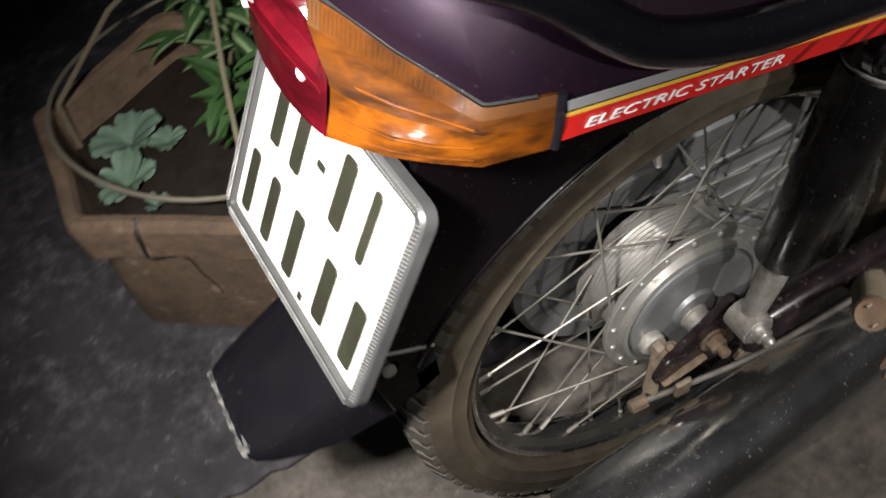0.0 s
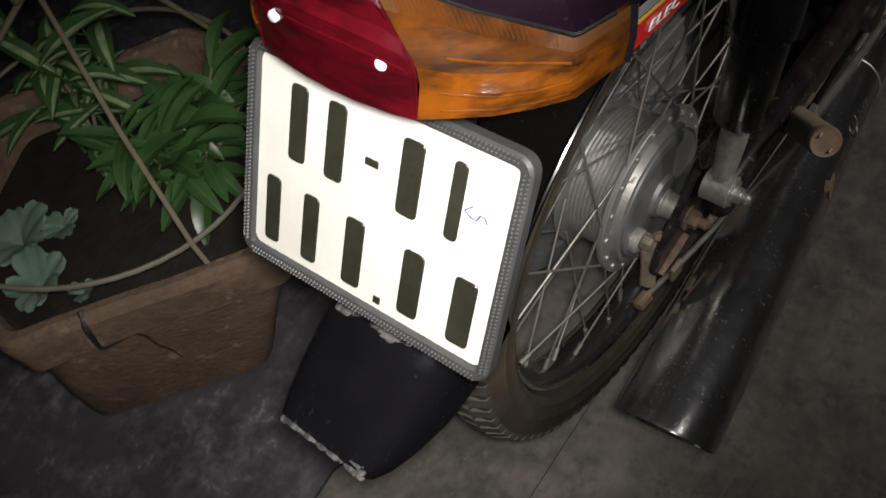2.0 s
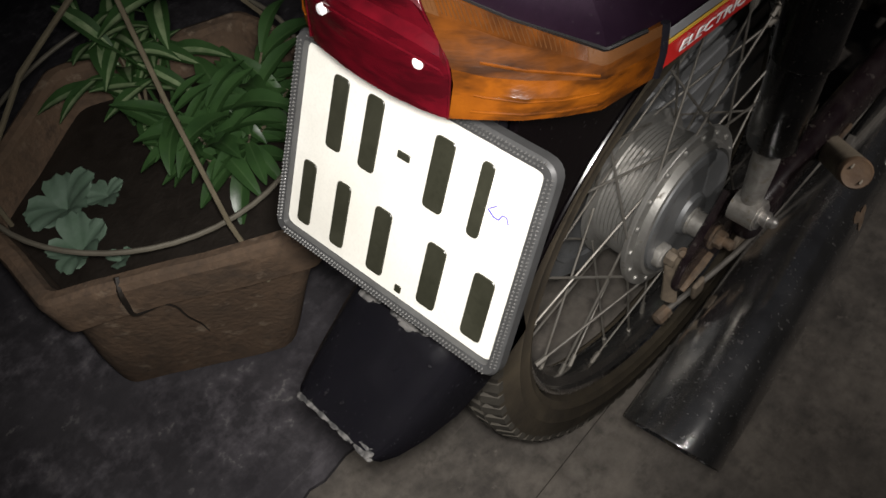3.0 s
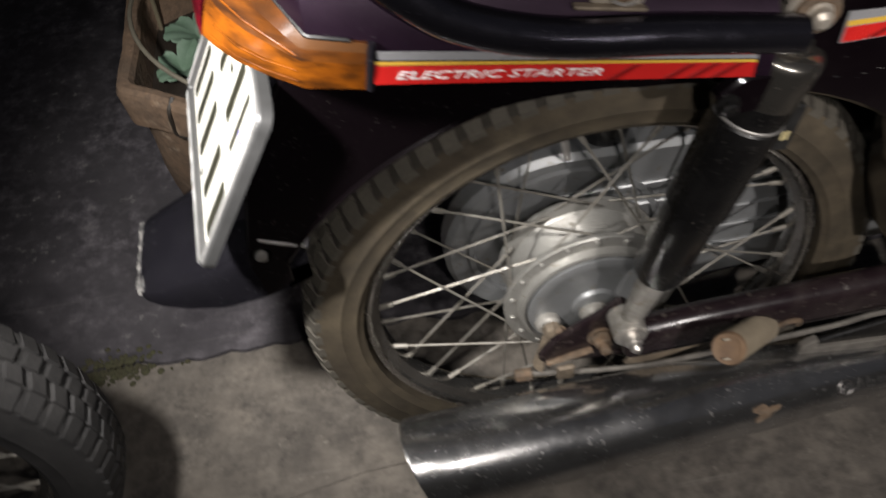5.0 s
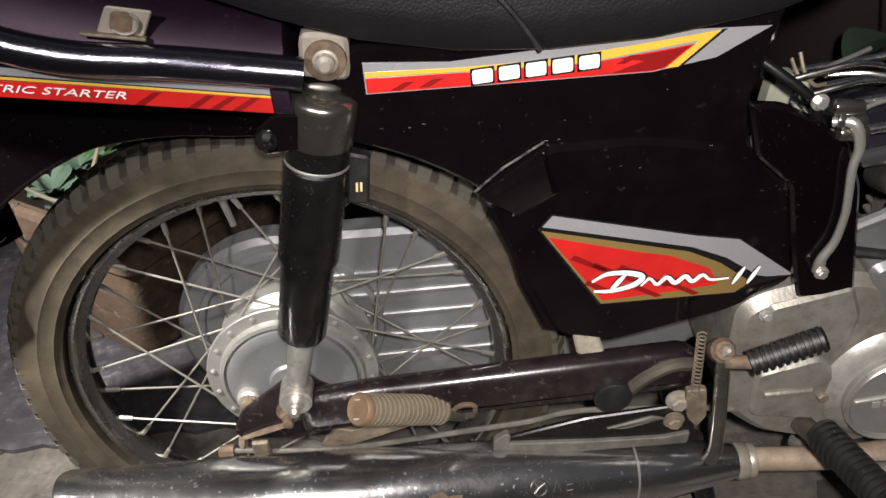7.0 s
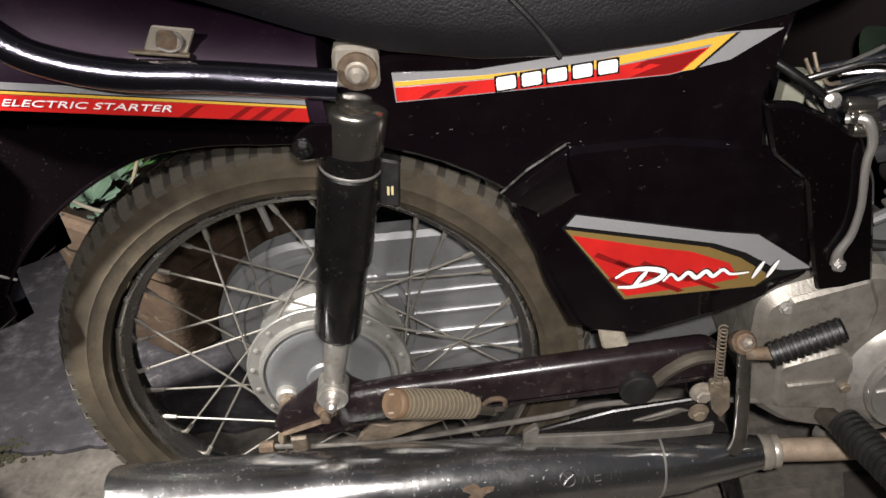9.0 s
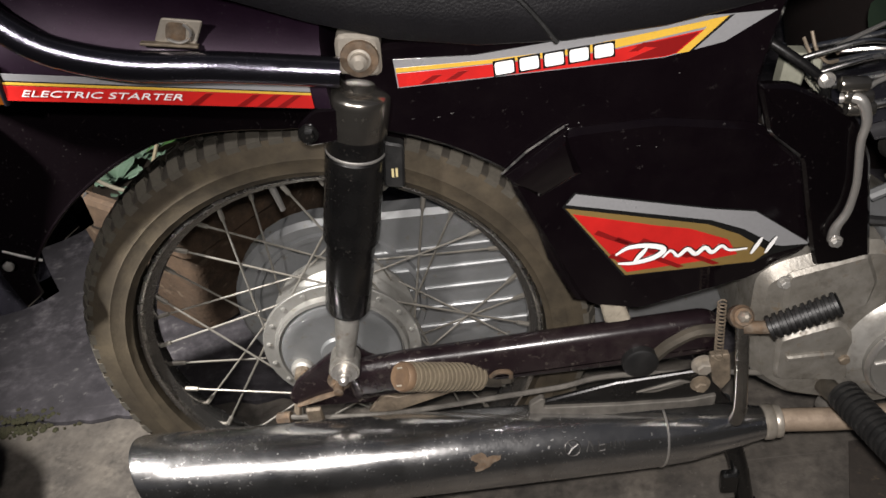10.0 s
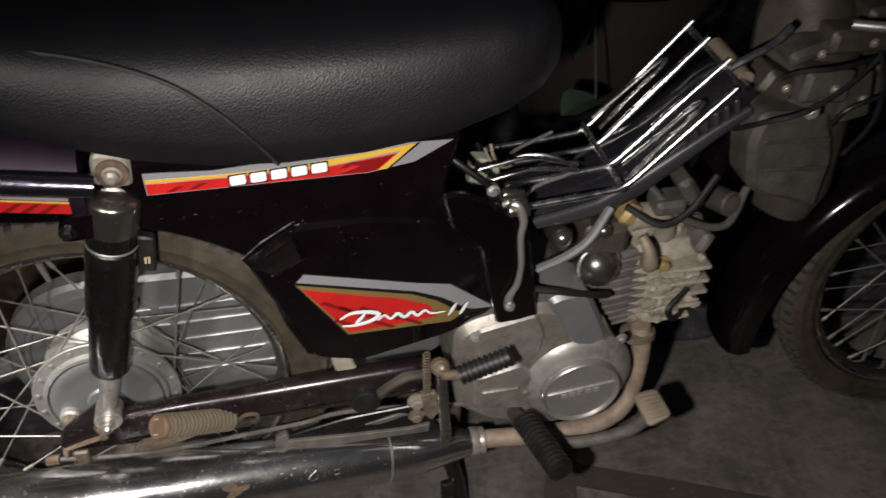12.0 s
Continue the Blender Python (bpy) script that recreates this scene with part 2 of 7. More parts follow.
M_CASTING = material("dirty_cast_aluminium", (0.34, 0.322, 0.29), (0.19, 0.174, 0.146), 0.46, 0.5, 24, 240, 0.2, speck=(0.16, 0.125, 0.085), speck_amount=0.35,
                     blotch=((26, (0.085, 0.072, 0.052), 0.7), (95, (0.07, 0.058, 0.042), 0.55)))
M_GREYPL = material("grey_black_plastic", (0.035, 0.034, 0.036), (0.020, 0.0195, 0.021), 0.32, scale=20, fine=260, bump=0.05)
M_HUB = material("dusty_hub_alloy", (0.37, 0.362, 0.34), (0.22, 0.212, 0.192), 0.46, 0.65, 26, 240, 0.12, speck=(0.16, 0.135, 0.10), speck_amount=0.3)
M_CASE = material("grey_painted_steel", (0.25, 0.255, 0.26), (0.17, 0.174, 0.174), 0.42, 0.5, 18, 240, 0.06, speck=(0.18, 0.15, 0.11), speck_amount=0.25)
M_MUFF = material("scuffed_black_chrome", (0.67, 0.665, 0.66), (0.43, 0.425, 0.42), 0.19, 0.97, 13, 200, 0.08,
                  speck=(0.30, 0.285, 0.26), speck_amount=0.17, speck_scale=230, rough_var=0.18, blotch=((40, (0.22, 0.205, 0.19), 0.5),))
M_RUST = material("rusty_steel", (0.135, 0.086, 0.050), (0.062, 0.046, 0.033), 0.8, 0.2, 90, 300, 0.4, spread=0.3, blotch=((140, (0.22, 0.19, 0.15), 0.5),))
M_TAN = material("tan_heat_stained_steel", (0.25, 0.20, 0.145), (0.12, 0.097, 0.072), 0.6, 0.35, 60, 260, 0.3, spread=0.3, blotch=((110, (0.07, 0.055, 0.042), 0.55),))
M_GREASE = material("oily_dusty_steel", (0.10, 0.085, 0.065), (0.04, 0.036, 0.03), 0.55, 0.4, 45, 260, 0.2)
M_SEAT = material("black_leatherette", (0.0040, 0.0037, 0.0047), (0.0063, 0.0058, 0.0071), 0.50, scale=7, fine=950, bump=0.14, bump_dist=0.001, spec=0.4, rough_var=0.15)


def leather_grain(mt, scale, strength):
    """Small pebbled cells over the fine noise."""
    nd, ln, bs = plain_nodes(mt)
    v = nd.new("ShaderNodeTexVoronoi")
    v.feature = "SMOOTH_F1"
    v.inputs["Scale"].default_value = scale
    ln.new(nd.new("ShaderNodeNewGeometry").outputs["Position"], v.inputs["Vector"])
    b = nd.new("ShaderNodeBump")
    b.invert = True
    b.inputs["Strength"].default_value, b.inputs["Distance"].default_value = strength, 0.0016
    ln.new(v.outputs["Distance"], b.inputs["Height"])
    ln.new(bs.inputs["Normal"].links[0].from_socket, b.inputs["Normal"])
    ln.new(b.outputs["Normal"], bs.inputs["Normal"])


leather_grain(M_SEAT, 470, 0.20)
M_DRED = material("red_decal", (0.54, 0.019, 0.016), (0.37, 0.012, 0.011), 0.3, scale=12, fine=300, bump=0.0, spread=0.25, coat=0.3)
M_CREAM = material("cream_print", (0.55, 0.47, 0.24), (0.4, 0.34, 0.18), 0.5, bump=0.0)
M_DYEL = material("yellow_decal", (0.60, 0.37, 0.05), (0.51, 0.31, 0.042), 0.3, scale=12, fine=300, bump=0.0, coat=0.3)
M_DGOLD = material("gold_decal", (0.19, 0.125, 0.04), (0.15, 0.10, 0.035), 0.3, scale=12, fine=300, bump=0.0, coat=0.3)
M_DSIL = material("silver_decal", (0.275, 0.275, 0.283), (0.235, 0.235, 0.243), 0.3, 0.2, scale=12, fine=300, bump=0.0, coat=0.3)
M_DBLK = material("black_decal", (0.008, 0.008, 0.008), None, 0.3, bump=0.0)
M_WHITE = material("white_decal", (0.82, 0.81, 0.80), (0.76, 0.75, 0.74), 0.3, scale=60, fine=300, bump=0.0)
M_PLATE = material("white_sheeting", (0.66, 0.65, 0.60), (0.58, 0.565, 0.51), 0.35, scale=12, fine=500, bump=0.0, spread=0.3)
M_INK = material("black_plate_ink", (0.018, 0.018, 0.012), (0.03, 0.03, 0.02), 0.35, bump=0.0)
M_BLUE = material("blue_pen", (0.08, 0.06, 0.45), None, 0.5, bump=0.0)
M_KNURL = material("knurled_plastic", (0.075, 0.074, 0.071), (0.04, 0.039, 0.037), 0.45, 0.3, 60, 300, 0.05)
M_HOLDER = material("grey_plate_frame", (0.105, 0.105, 0.105), (0.06, 0.06, 0.06), 0.40, 0.5, 40, 300, 0.05)


def lens_material(name, clear, mid, dark, pitch, rough=0.20, spec=0.30):
    """Moulded lens plastic: streaky facets, fine ribs and a smooth wet gloss."""
    mt = material(name, clear, mid, rough, scale=38, fine=160, bump=0.0, coat=0.0, trans=0.12, spread=0.3, spec=spec, rough_var=0.08)
    nd, ln, bs = plain_nodes(mt)
    geo = nd.new("ShaderNodeNewGeometry").outputs["Position"]
    mp = nd.new("ShaderNodeMapping")
    mp.inputs["Scale"].default_value = (0.35, 0.28, 1.0)
    ln.new(geo, mp.inputs["Vector"])
    n = nd.new("ShaderNodeTexNoise")
    n.inputs["Scale"].default_value, n.inputs["Detail"].default_value = pitch, 4.0
    ln.new(mp.outputs["Vector"], n.inputs["Vector"])
    r = nd.new("ShaderNodeMapRange")
    r.inputs["From Min"].default_value, r.inputs["From Max"].default_value = 0.42, 0.64
    ln.new(n.outputs["Fac"], r.inputs["Value"])
    w = nd.new("ShaderNodeTexWave")
    w.bands_direction = "Z"
    w.inputs["Scale"].default_value, w.inputs["Distortion"].default_value, w.inputs["Detail"].default_value = 9.0, 6.0, 3.0
    ln.new(geo, w.inputs["Vector"])
    old = bs.inputs["Base Color"].links[0].from_socket
    mx = nd.new("ShaderNodeMix")
    mx.data_type = "RGBA"
    ln.new(r.outputs["Result"], mx.inputs["Factor"])
    a, b = [i for i in mx.inputs if i.type == "RGBA"]
    ln.new(old, a)
    b.default_value = (*dark, 1)
    ln.new([o for o in mx.outputs if o.type == "RGBA"][0], bs.inputs["Base Color"])
    bp = nd.new("ShaderNodeBump")
    bp.inputs["Strength"].default_value, bp.inputs["Distance"].default_value = 0.22, 0.003
    ad = nd.new("ShaderNodeMath")
    ln.new(w.outputs["Fac"], ad.inputs[0])
    ln.new(n.outputs["Fac"], ad.inputs[1])
    ln.new(ad.outputs[0], bp.inputs["Height"])
    ln.new(bp.outputs["Normal"], bs.inputs["Normal"])
    return mt


M_REDLENS = lens_material("red_lens", (0.085, 0.003, 0.007), (0.055, 0.002, 0.005), (0.035, 0.002, 0.004), 150)
M_AMBER = lens_material("amber_lens", (0.175, 0.050, 0.004), (0.105, 0.028, 0.003), (0.048, 0.015, 0.003), 130)
M_AMBERDARK = lens_material("streaky_amber_lens", (0.115, 0.034, 0.004), (0.062, 0.019, 0.003), (0.024, 0.008, 0.002), 110, 0.42, 0.2)
M_RIBBED = material("ribbed_lens_edge", (0.085, 0.034, 0.010), (0.055, 0.022, 0.007), 0.5, scale=40, fine=300, bump=0.1, spec=0.2)
M_GROUND = material("dusty_concrete", (0.150, 0.132, 0.112), (0.076, 0.068, 0.060), 0.9, scale=7, fine=110, bump=0.6, spread=0.26,
                    speck=(0.16, 0.145, 0.125), speck_amount=0.2, speck_scale=70, spec=0.2, blotch=((22, (0.038, 0.035, 0.033), 0.75), (85, (0.040, 0.036, 0.033), 0.65), (60, (0.20, 0.18, 0.155), 0.35)), scratch=((0.19, 0.175, 0.155), 0.4))
M_YARD = material("grey_concrete", (0.045, 0.0415, 0.0455), (0.024, 0.022, 0.025), 0.88, scale=9, fine=120, bump=0.6, spread=0.3,
                  speck=(0.13, 0.124, 0.12), speck_amount=0.2, speck_scale=50, spec=0.2, blotch=((16, (0.030, 0.028, 0.030), 0.8), (80, (0.032, 0.030, 0.033), 0.65), (50, (0.17, 0.155, 0.17), 0.35)), scratch=((0.12, 0.112, 0.11), 0.2))
M_TAR = material("dark_joint_filler", (0.030, 0.0245, 0.0205), (0.046, 0.037, 0.030), 0.85, scale=20, fine=120, bump=0.4,
                 speck=(0.12, 0.09, 0.06), speck_amount=0.2)
M_MOSS = material("moss", (0.030, 0.031, 0.011), (0.030, 0.024, 0.013), 0.95, scale=60, fine=200, bump=0.5)
M_POT = material("weathered_terracotta", (0.165, 0.108, 0.070), (0.085, 0.060, 0.042), 0.9, scale=8, fine=120, bump=0.35, spread=0.4,
                 speck=(0.30, 0.235, 0.17), speck_amount=0.35, speck_scale=28, spec=0.2, bump_dist=0.006, blotch=((26, (0.055, 0.043, 0.034), 0.8), (90, (0.05, 0.038, 0.03), 0.7)), scratch=((0.07, 0.05, 0.035), 0.4))
M_SOIL = material("wet_soil", (0.009, 0.0065, 0.0045), (0.016, 0.011, 0.007), 0.6, scale=30, fine=150, bump=0.5)
M_WALL = material("dark_render", (0.045, 0.042, 0.040), (0.030, 0.028, 0.0265), 0.9, scale=2, fine=60, bump=0.3)
M_WIRE = material("weathered_wire", (0.165, 0.15, 0.115), (0.10, 0.088, 0.066), 0.6, 0.2, 40, 200, 0.2)
M_STICK = material("dry_stick", (0.16, 0.135, 0.085), (0.10, 0.082, 0.052), 0.85, scale=40, fine=200, bump=0.3)
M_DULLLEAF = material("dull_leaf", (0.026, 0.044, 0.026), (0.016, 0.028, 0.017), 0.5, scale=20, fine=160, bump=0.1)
M_LEAF = material("green_leaf", (0.040, 0.088, 0.027), (0.015, 0.040, 0.011), 0.36, scale=28, fine=160, bump=0.1)
M_LEAFB = material("pale_leaf_stripe", (0.22, 0.28, 0.15), (0.10, 0.17, 0.07), 0.4, spread=0.3, scale=60, fine=160, bump=0.1)
M_RIB = material("leaf_rib", (0.052, 0.100, 0.034), (0.032, 0.068, 0.022), 0.4, scale=60, fine=160, bump=0.1)
M_LETTUCE = material("pale_water_lettuce", (0.115, 0.170, 0.125), (0.060, 0.108, 0.066), 0.75, scale=40, fine=200, bump=0.2)
M_STEER = material("grey_dusty_plastic", (0.070, 0.064, 0.055), (0.030, 0.027, 0.024), 0.65, scale=26, fine=200, bump=0.3, spread=0.3, blotch=((30, (0.016, 0.014, 0.012), 0.7), (70, (0.11, 0.10, 0.085), 0.4)))
M_BRASS = material("dull_brass", (0.42, 0.30, 0.12), (0.26, 0.18, 0.08), 0.5, 0.4, 60, 260, 0.2)
M_CLUTCH = material("grey_cover", (0.33, 0.32, 0.30), (0.23, 0.22, 0.20), 0.45, 0.55, 25, 240, 0.1)
M_PAD = material("worn_tan_metal", (0.30, 0.245, 0.18), (0.19, 0.15, 0.11), 0.6, 0.3, 50, 260, 0.2)
M_BRIGHT = material("bright_plated_wire", (0.92, 0.91, 0.89), (0.74, 0.72, 0.69), 0.25, 1.0, 60, 300, 0.0)
M_STAMP = material("stamped_metal", (0.26, 0.25, 0.24), (0.14, 0.135, 0.13), 0.40, 0.95, 60, 300, 0.1)
M_HEAD = material("corroded_alloy", (0.42, 0.375, 0.30), (0.24, 0.205, 0.155), 0.8, 0.15, 45, 200, 0.6, blotch=((40, (0.16, 0.15, 0.12), 0.6), (110, (0.09, 0.075, 0.055), 0.5)))
M_NUT = material("dull_plated_steel", (0.50, 0.46, 0.40), (0.30, 0.26, 0.21), 0.38, 0.55, 70, 300, 0.1)
M_DOME = material("dull_bowl_alloy", (0.30, 0.285, 0.26), (0.13, 0.122, 0.11), 0.24, 0.9, 45, 260, 0.1)
M_PIPE = material("pale_heat_stained_pipe", (0.37, 0.29, 0.215), (0.22, 0.165, 0.12), 0.62, 0.15, 40, 240, 0.3, spread=0.3, blotch=((70, (0.12, 0.085, 0.06), 0.4),))
M_SMOKE = material("smoky_chrome", (0.40, 0.37, 0.33), (0.20, 0.19, 0.172), 0.21, 0.95, 45, 260, 0.05, speck=(0.16, 0.14, 0.11), speck_amount=0.2)
M_RAIL = material("black_tube_enamel", (0.125, 0.120, 0.150), (0.068, 0.065, 0.082), 0.20, 0.95, scale=60, fine=380, bump=0.16, coat=0.2,
                  speck=(0.06, 0.055, 0.05), speck_amount=0.1, speck_scale=400)
M_DDARK = material("dark_red_decal", (0.20, 0.008, 0.008), (0.16, 0.006, 0.006), 0.3, scale=12, fine=300, bump=0.0, coat=0.3)
M_SWING = material("scuffed_plum_enamel", (0.0078, 0.0046, 0.0060), (0.015, 0.0092, 0.0108), 0.23, scale=16, fine=260, bump=0.02, coat=0.0,
                   speck=(0.075, 0.064, 0.052), speck_amount=0.26, speck_scale=110, spec=0.5, blotch=((30, (0.045, 0.036, 0.033), 0.5),))
M_DUSTY = material("dust_caked_steel", (0.15, 0.138, 0.12), (0.075, 0.068, 0.06), 0.7, 0.3, 40, 240, 0.3, spread=0.3)


# ---------------------------------------------------------------- ground and surroundings
def make_ground():
    bm = bmesh.new()
    loft(bm, [[(-40, -40, -0.3), (40, -40, -0.3), (40, 40, -0.3), (-40, 40, -0.3)], [(-40, -40, 0), (40, -40, 0), (40, 40, 0), (-40, 40, 0)]])
    tagged(part("ground", bm, M_GROUND), "dusty tan concrete ground with stains and scratches", "ground", kind="structure")
    # the darker yard slab behind, a low uneven step above the ground
    bm = bmesh.new()
    edge = [(-6, 0.22)] + [(x / 50, 0.185 + 0.016 * noise.noise(Vector((x * 0.12, 0, 0))) + 0.012 * noise.noise(Vector((x * 0.45, 3, 0))) + 0.05 * min(max((-x / 50 - 0.62) / 0.08, 0), 1)) for x in range(-100, 150)] + [(8, 0.2)]
    outline = edge + [(8, 3.9), (-6, 3.9)]
    loft(bm, [[(x, y, 0.0005) for x, y in outline], [(x, y, 0.008) for x, y in outline], [(x, y + 0.005 * (y < 1), 0.011) for x, y in outline]])
    tagged(part("pavement", bm, M_YARD), "grey weathered concrete yard slab with a rough edge", "pavement", kind="structure")
    # dark filled channels crossing under the machine
    bm = bmesh.new()
    a = [(0.62, 0.0), (0.668, 0.0), (0.60, -0.22), (0.50, -0.6), (0.44, -0.6), (0.54, -0.22)]
    loft(bm, [[(x, y, z) for x, y in a] for z in (-0.002, 0.003)])
    b = [(0.640, -0.030), (0.618, -0.066), (0.75, -0.124), (0.9, -0.190), (1.5, -0.455), (1.52, -0.405), (0.9, -0.146), (0.78, -0.092), (0.672, -0.046)]
    loft(bm, [[(x, y, z) for x, y in b] for z in (-0.002, 0.004)])
    tube(bm, [(-1.2, -0.17, -0.0006), (-0.64, -0.086, -0.0006), (-0.45, -0.062, -0.0006), (-0.26, -0.028, -0.0006), (-0.1, -0.02, -0.0006)], 0.0010, 6)
    tagged(part("trim", bm, M_TAR), "dark filled joint channels in the concrete", "joint", kind="structure")


def make_walls():
    for name, c, s in (("wall_north", (1, 4.0, 1.4), (14.4, 0.2, 2.8)), ("wall_west", (-6.1, -1, 1.4), (0.2, 9.8, 2.8)),
                       ("wall_east", (8.1, -1, 1.4), (0.2, 9.8, 2.8)), ("wall_south", (1, -6.0, 1.4), (14.4, 0.2, 2.8))):
        tagged(part(name, box(bmesh.new(), c, s), M_WALL), "dark rendered wall closing the yard", "wall", kind="structure")


make_ground()
make_walls()

# ---------------------------------------------------------------- the motorcycle
bike = thing("motorcycle", "small plum-black step-through motorcycle with red and silver stripes, parked upright", "motorcycle")


def tyre_profile(R, w, rim):
    """Cross-section of a tyre as (y, radius), outside round to the beads."""
    pts = [(-0.42 * w, rim + 0.001), (-0.455 * w, rim + 0.006), (-0.485 * w, rim + 0.008), (-0.48 * w, rim + 0.0105), (-0.505 * w, rim + 0.022), (-0.515 * w, rim + 0.0235), (-0.50 * w, rim + 0.026), (-0.492 * w, R - 0.021), (-0.450 * w, R - 0.0112),
           (-0.25 * w, R - 0.010), (0, R - 0.008), (0.25 * w, R - 0.010), (0.450 * w, R - 0.0112), (0.492 * w, R - 0.021),
           (0.50 * w, rim + 0.026), (0.515 * w, rim + 0.0235), (0.505 * w, rim + 0.022), (0.48 * w, rim + 0.0105), (0.485 * w, rim + 0.008), (0.455 * w, rim + 0.006), (0.42 * w, rim + 0.001)]
    return pts


def wheel(name, parent, at, R=0.285, w=0.068, rim=0.2255, hub_r=0.093, drum_side=-1, turn=0.0, label="", wall=None, tread=None, groove=None, n=80):
    """A spoked wheel: the rim with its tyre, tread, hub, spokes and nipples as parts."""
    c = Vector(at)
    yaw = Matrix.Translation(c) @ Matrix.Rotation(turn, 4, "Z") @ Matrix.Translation(-c)
    bm = bmesh.new()
    hw = 0.0175
    prof = [(-hw, rim - 0.001), (-hw - 0.002, rim - 0.003), (-hw - 0.001, rim - 0.0065), (-hw + 0.004, rim - 0.0085), (-0.013, rim - 0.0095), (-0.009, rim - 0.0165),
            (0, rim - 0.0185), (0.009, rim - 0.0165), (0.013, rim - 0.0095), (hw - 0.004, rim - 0.0085), (hw + 0.001, rim - 0.0065), (hw + 0.002, rim - 0.003), (hw, rim - 0.001),
            (0.012, rim - 0.005), (0, rim - 0.013), (-0.012, rim - 0.005)]
    lathe(bm, prof, c, (0, 1, 0), 72, True)
    bm.transform(yaw)
    whl = part(name, bm, M_RIM, parent, label)
    for sd in (-1, 1):
        bm = lathe(bmesh.new(), [(sd * (hw + 0.0012), rim - 0.0075), (sd * (hw + 0.0038), rim - 0.0055), (sd * (hw + 0.0040), rim - 0.0030), (sd * (hw + 0.0018), rim - 0.0015)], c, (0, 1, 0), 96, True)
        bm.transform(yaw)
        part("rim_edge", bm, M_BRIGHT, whl, "bright rolled rim edge")
    bm = lathe(bmesh.new(), tyre_profile(R, w, rim), c, (0, 1, 0), 72, True)
    bm.transform(yaw)
    part("tyre", bm, wall or M_SIDEWALL, whl, "black rubber tyre wall" if wall else "dusty tan-grey rubber tyre wall")
    # the dark band of rubber between the tread blocks
    bm = lathe(bmesh.new(), [(-0.45 * w, R - 0.0125), (-0.44 * w, R - 0.0098), (-0.38 * w, R - 0.0076), (-0.25 * w, R - 0.0058), (0, R - 0.005), (0.25 * w, R - 0.0058), (0.38 * w, R - 0.0076), (0.44 * w, R - 0.0098), (0.45 * w, R - 0.0125), (0, R - 0.016)], c, (0, 1, 0), 72, True)
    bm.transform(yaw)
    part("tread_base", bm, groove or M_GROOVE, whl, "dark rubber between the tread blocks")
    # tread blocks: shoulders, and a zigzag row in the middle
    verts, faces = [], []

    def block(y0, y1, r0, r1, a0, a1, low, skew=0.0):
        k = len(verts)
        for r, ins in ((low, 0.0), (1.0, 0.12)):
            for (yy, rr), aa in (((y0, r0), a0), ((y1, r1), a0 + skew), ((y1, r1), a1 + skew), ((y0, r0), a1)):
                am = (a0 + a1) / 2
                aa = am + (aa - am) * (1 - ins)
                q = rr if r == 1.0 else rr - 0.009
                verts.append(c + Vector((math.cos(aa) * q, yy, math.sin(aa) * q)))
        for f in ((4, 5, 6, 7), (0, 1, 5, 4), (1, 2, 6, 5), (2, 3, 7, 6), (3, 0, 4, 7)):
            faces.append([k + i for i in f])

    for i in range(n):
        a = 2 * math.pi * i / n
        d = 2 * math.pi / n
        for s in (-1, 1):
            o = 0 if s < 0 else d / 2
            block(s * 0.24 * w, s * 0.470 * w, R - 0.001, R - 0.0098, a + o, a + o + d * 0.70, 0, 0)
        block(-0.20 * w, -0.015 * w, R - 0.001, R, a, a + d * 0.66, 0, d * 0.18)
        block(0.015 * w, 0.20 * w, R, R - 0.001, a + d * 0.5, a + d * 1.16, 0, -d * 0.18)
    me = bpy.data.meshes.new("tread")
    me.from_pydata(verts, [], faces)
    me.materials.append(tread or M_TYRE)
    me.transform(yaw)
    ob = new("tread", me)
    ob.parent = whl
    tagged(ob, "worn dusty tread blocks", kind="stuff")
    # hub: barrel with two drilled flanges and a brake panel
    bm = bmesh.new()
    s = drum_side
    lathe(bm, [(-0.036 * s, 0.030), (-0.036 * s, hub_r * 0.92), (-0.032 * s, hub_r * 0.92), (-0.030 * s, hub_r * 0.78)]
          + [(-0.028 * s + 0.0022 * k * s, hub_r * (0.790 if k % 2 else 0.765)) for k in range(20)]
          + [(0.016 * s, hub_r * 0.80), (0.0175 * s, hub_r * 0.99), (0.0185 * s, hub_r), (0.0225 * s, hub_r), (0.0235 * s, hub_r * 0.99), (0.024 * s, hub_r * 0.85), (0.031 * s, hub_r * 0.83), (0.032 * s, hub_r * 0.79), (0.027 * s, hub_r * 0.77), (0.027 * s, 0.01)],
          c, (0, 1, 0), 64)
    for k in range(18):
        a = 2 * math.pi * (k + 0.5) / 18
        lathe(bm, [(0, 0.0034), (0.0022, 0.003), (0.003, 0.001)], c + Vector((math.cos(a) * hub_r * 0.92, 0.0232 * s, math.sin(a) * hub_r * 0.92)), (0, s, 0), 8)
    bm.transform(yaw)
    part("hub", bm, M_HUB, whl, "dusty cast aluminium drum hub", 30)
    bm = lathe(bmesh.new(), [(0.025 * s, hub_r * 0.765), (0.033 * s, hub_r * 0.75), (0.035 * s, hub_r * 0.67), (0.033 * s, hub_r * 0.61), (0.034 * s, 0.024), (0.038 * s, 0.022), (0.039 * s, 0.016)],
               c, (0, 1, 0), 48)
    bm.transform(yaw)
    part("brake_panel", bm, M_CASE, whl, "grey dusty brake panel")
    # spokes, crossing, nine heads in and out on each flange
    sp = []
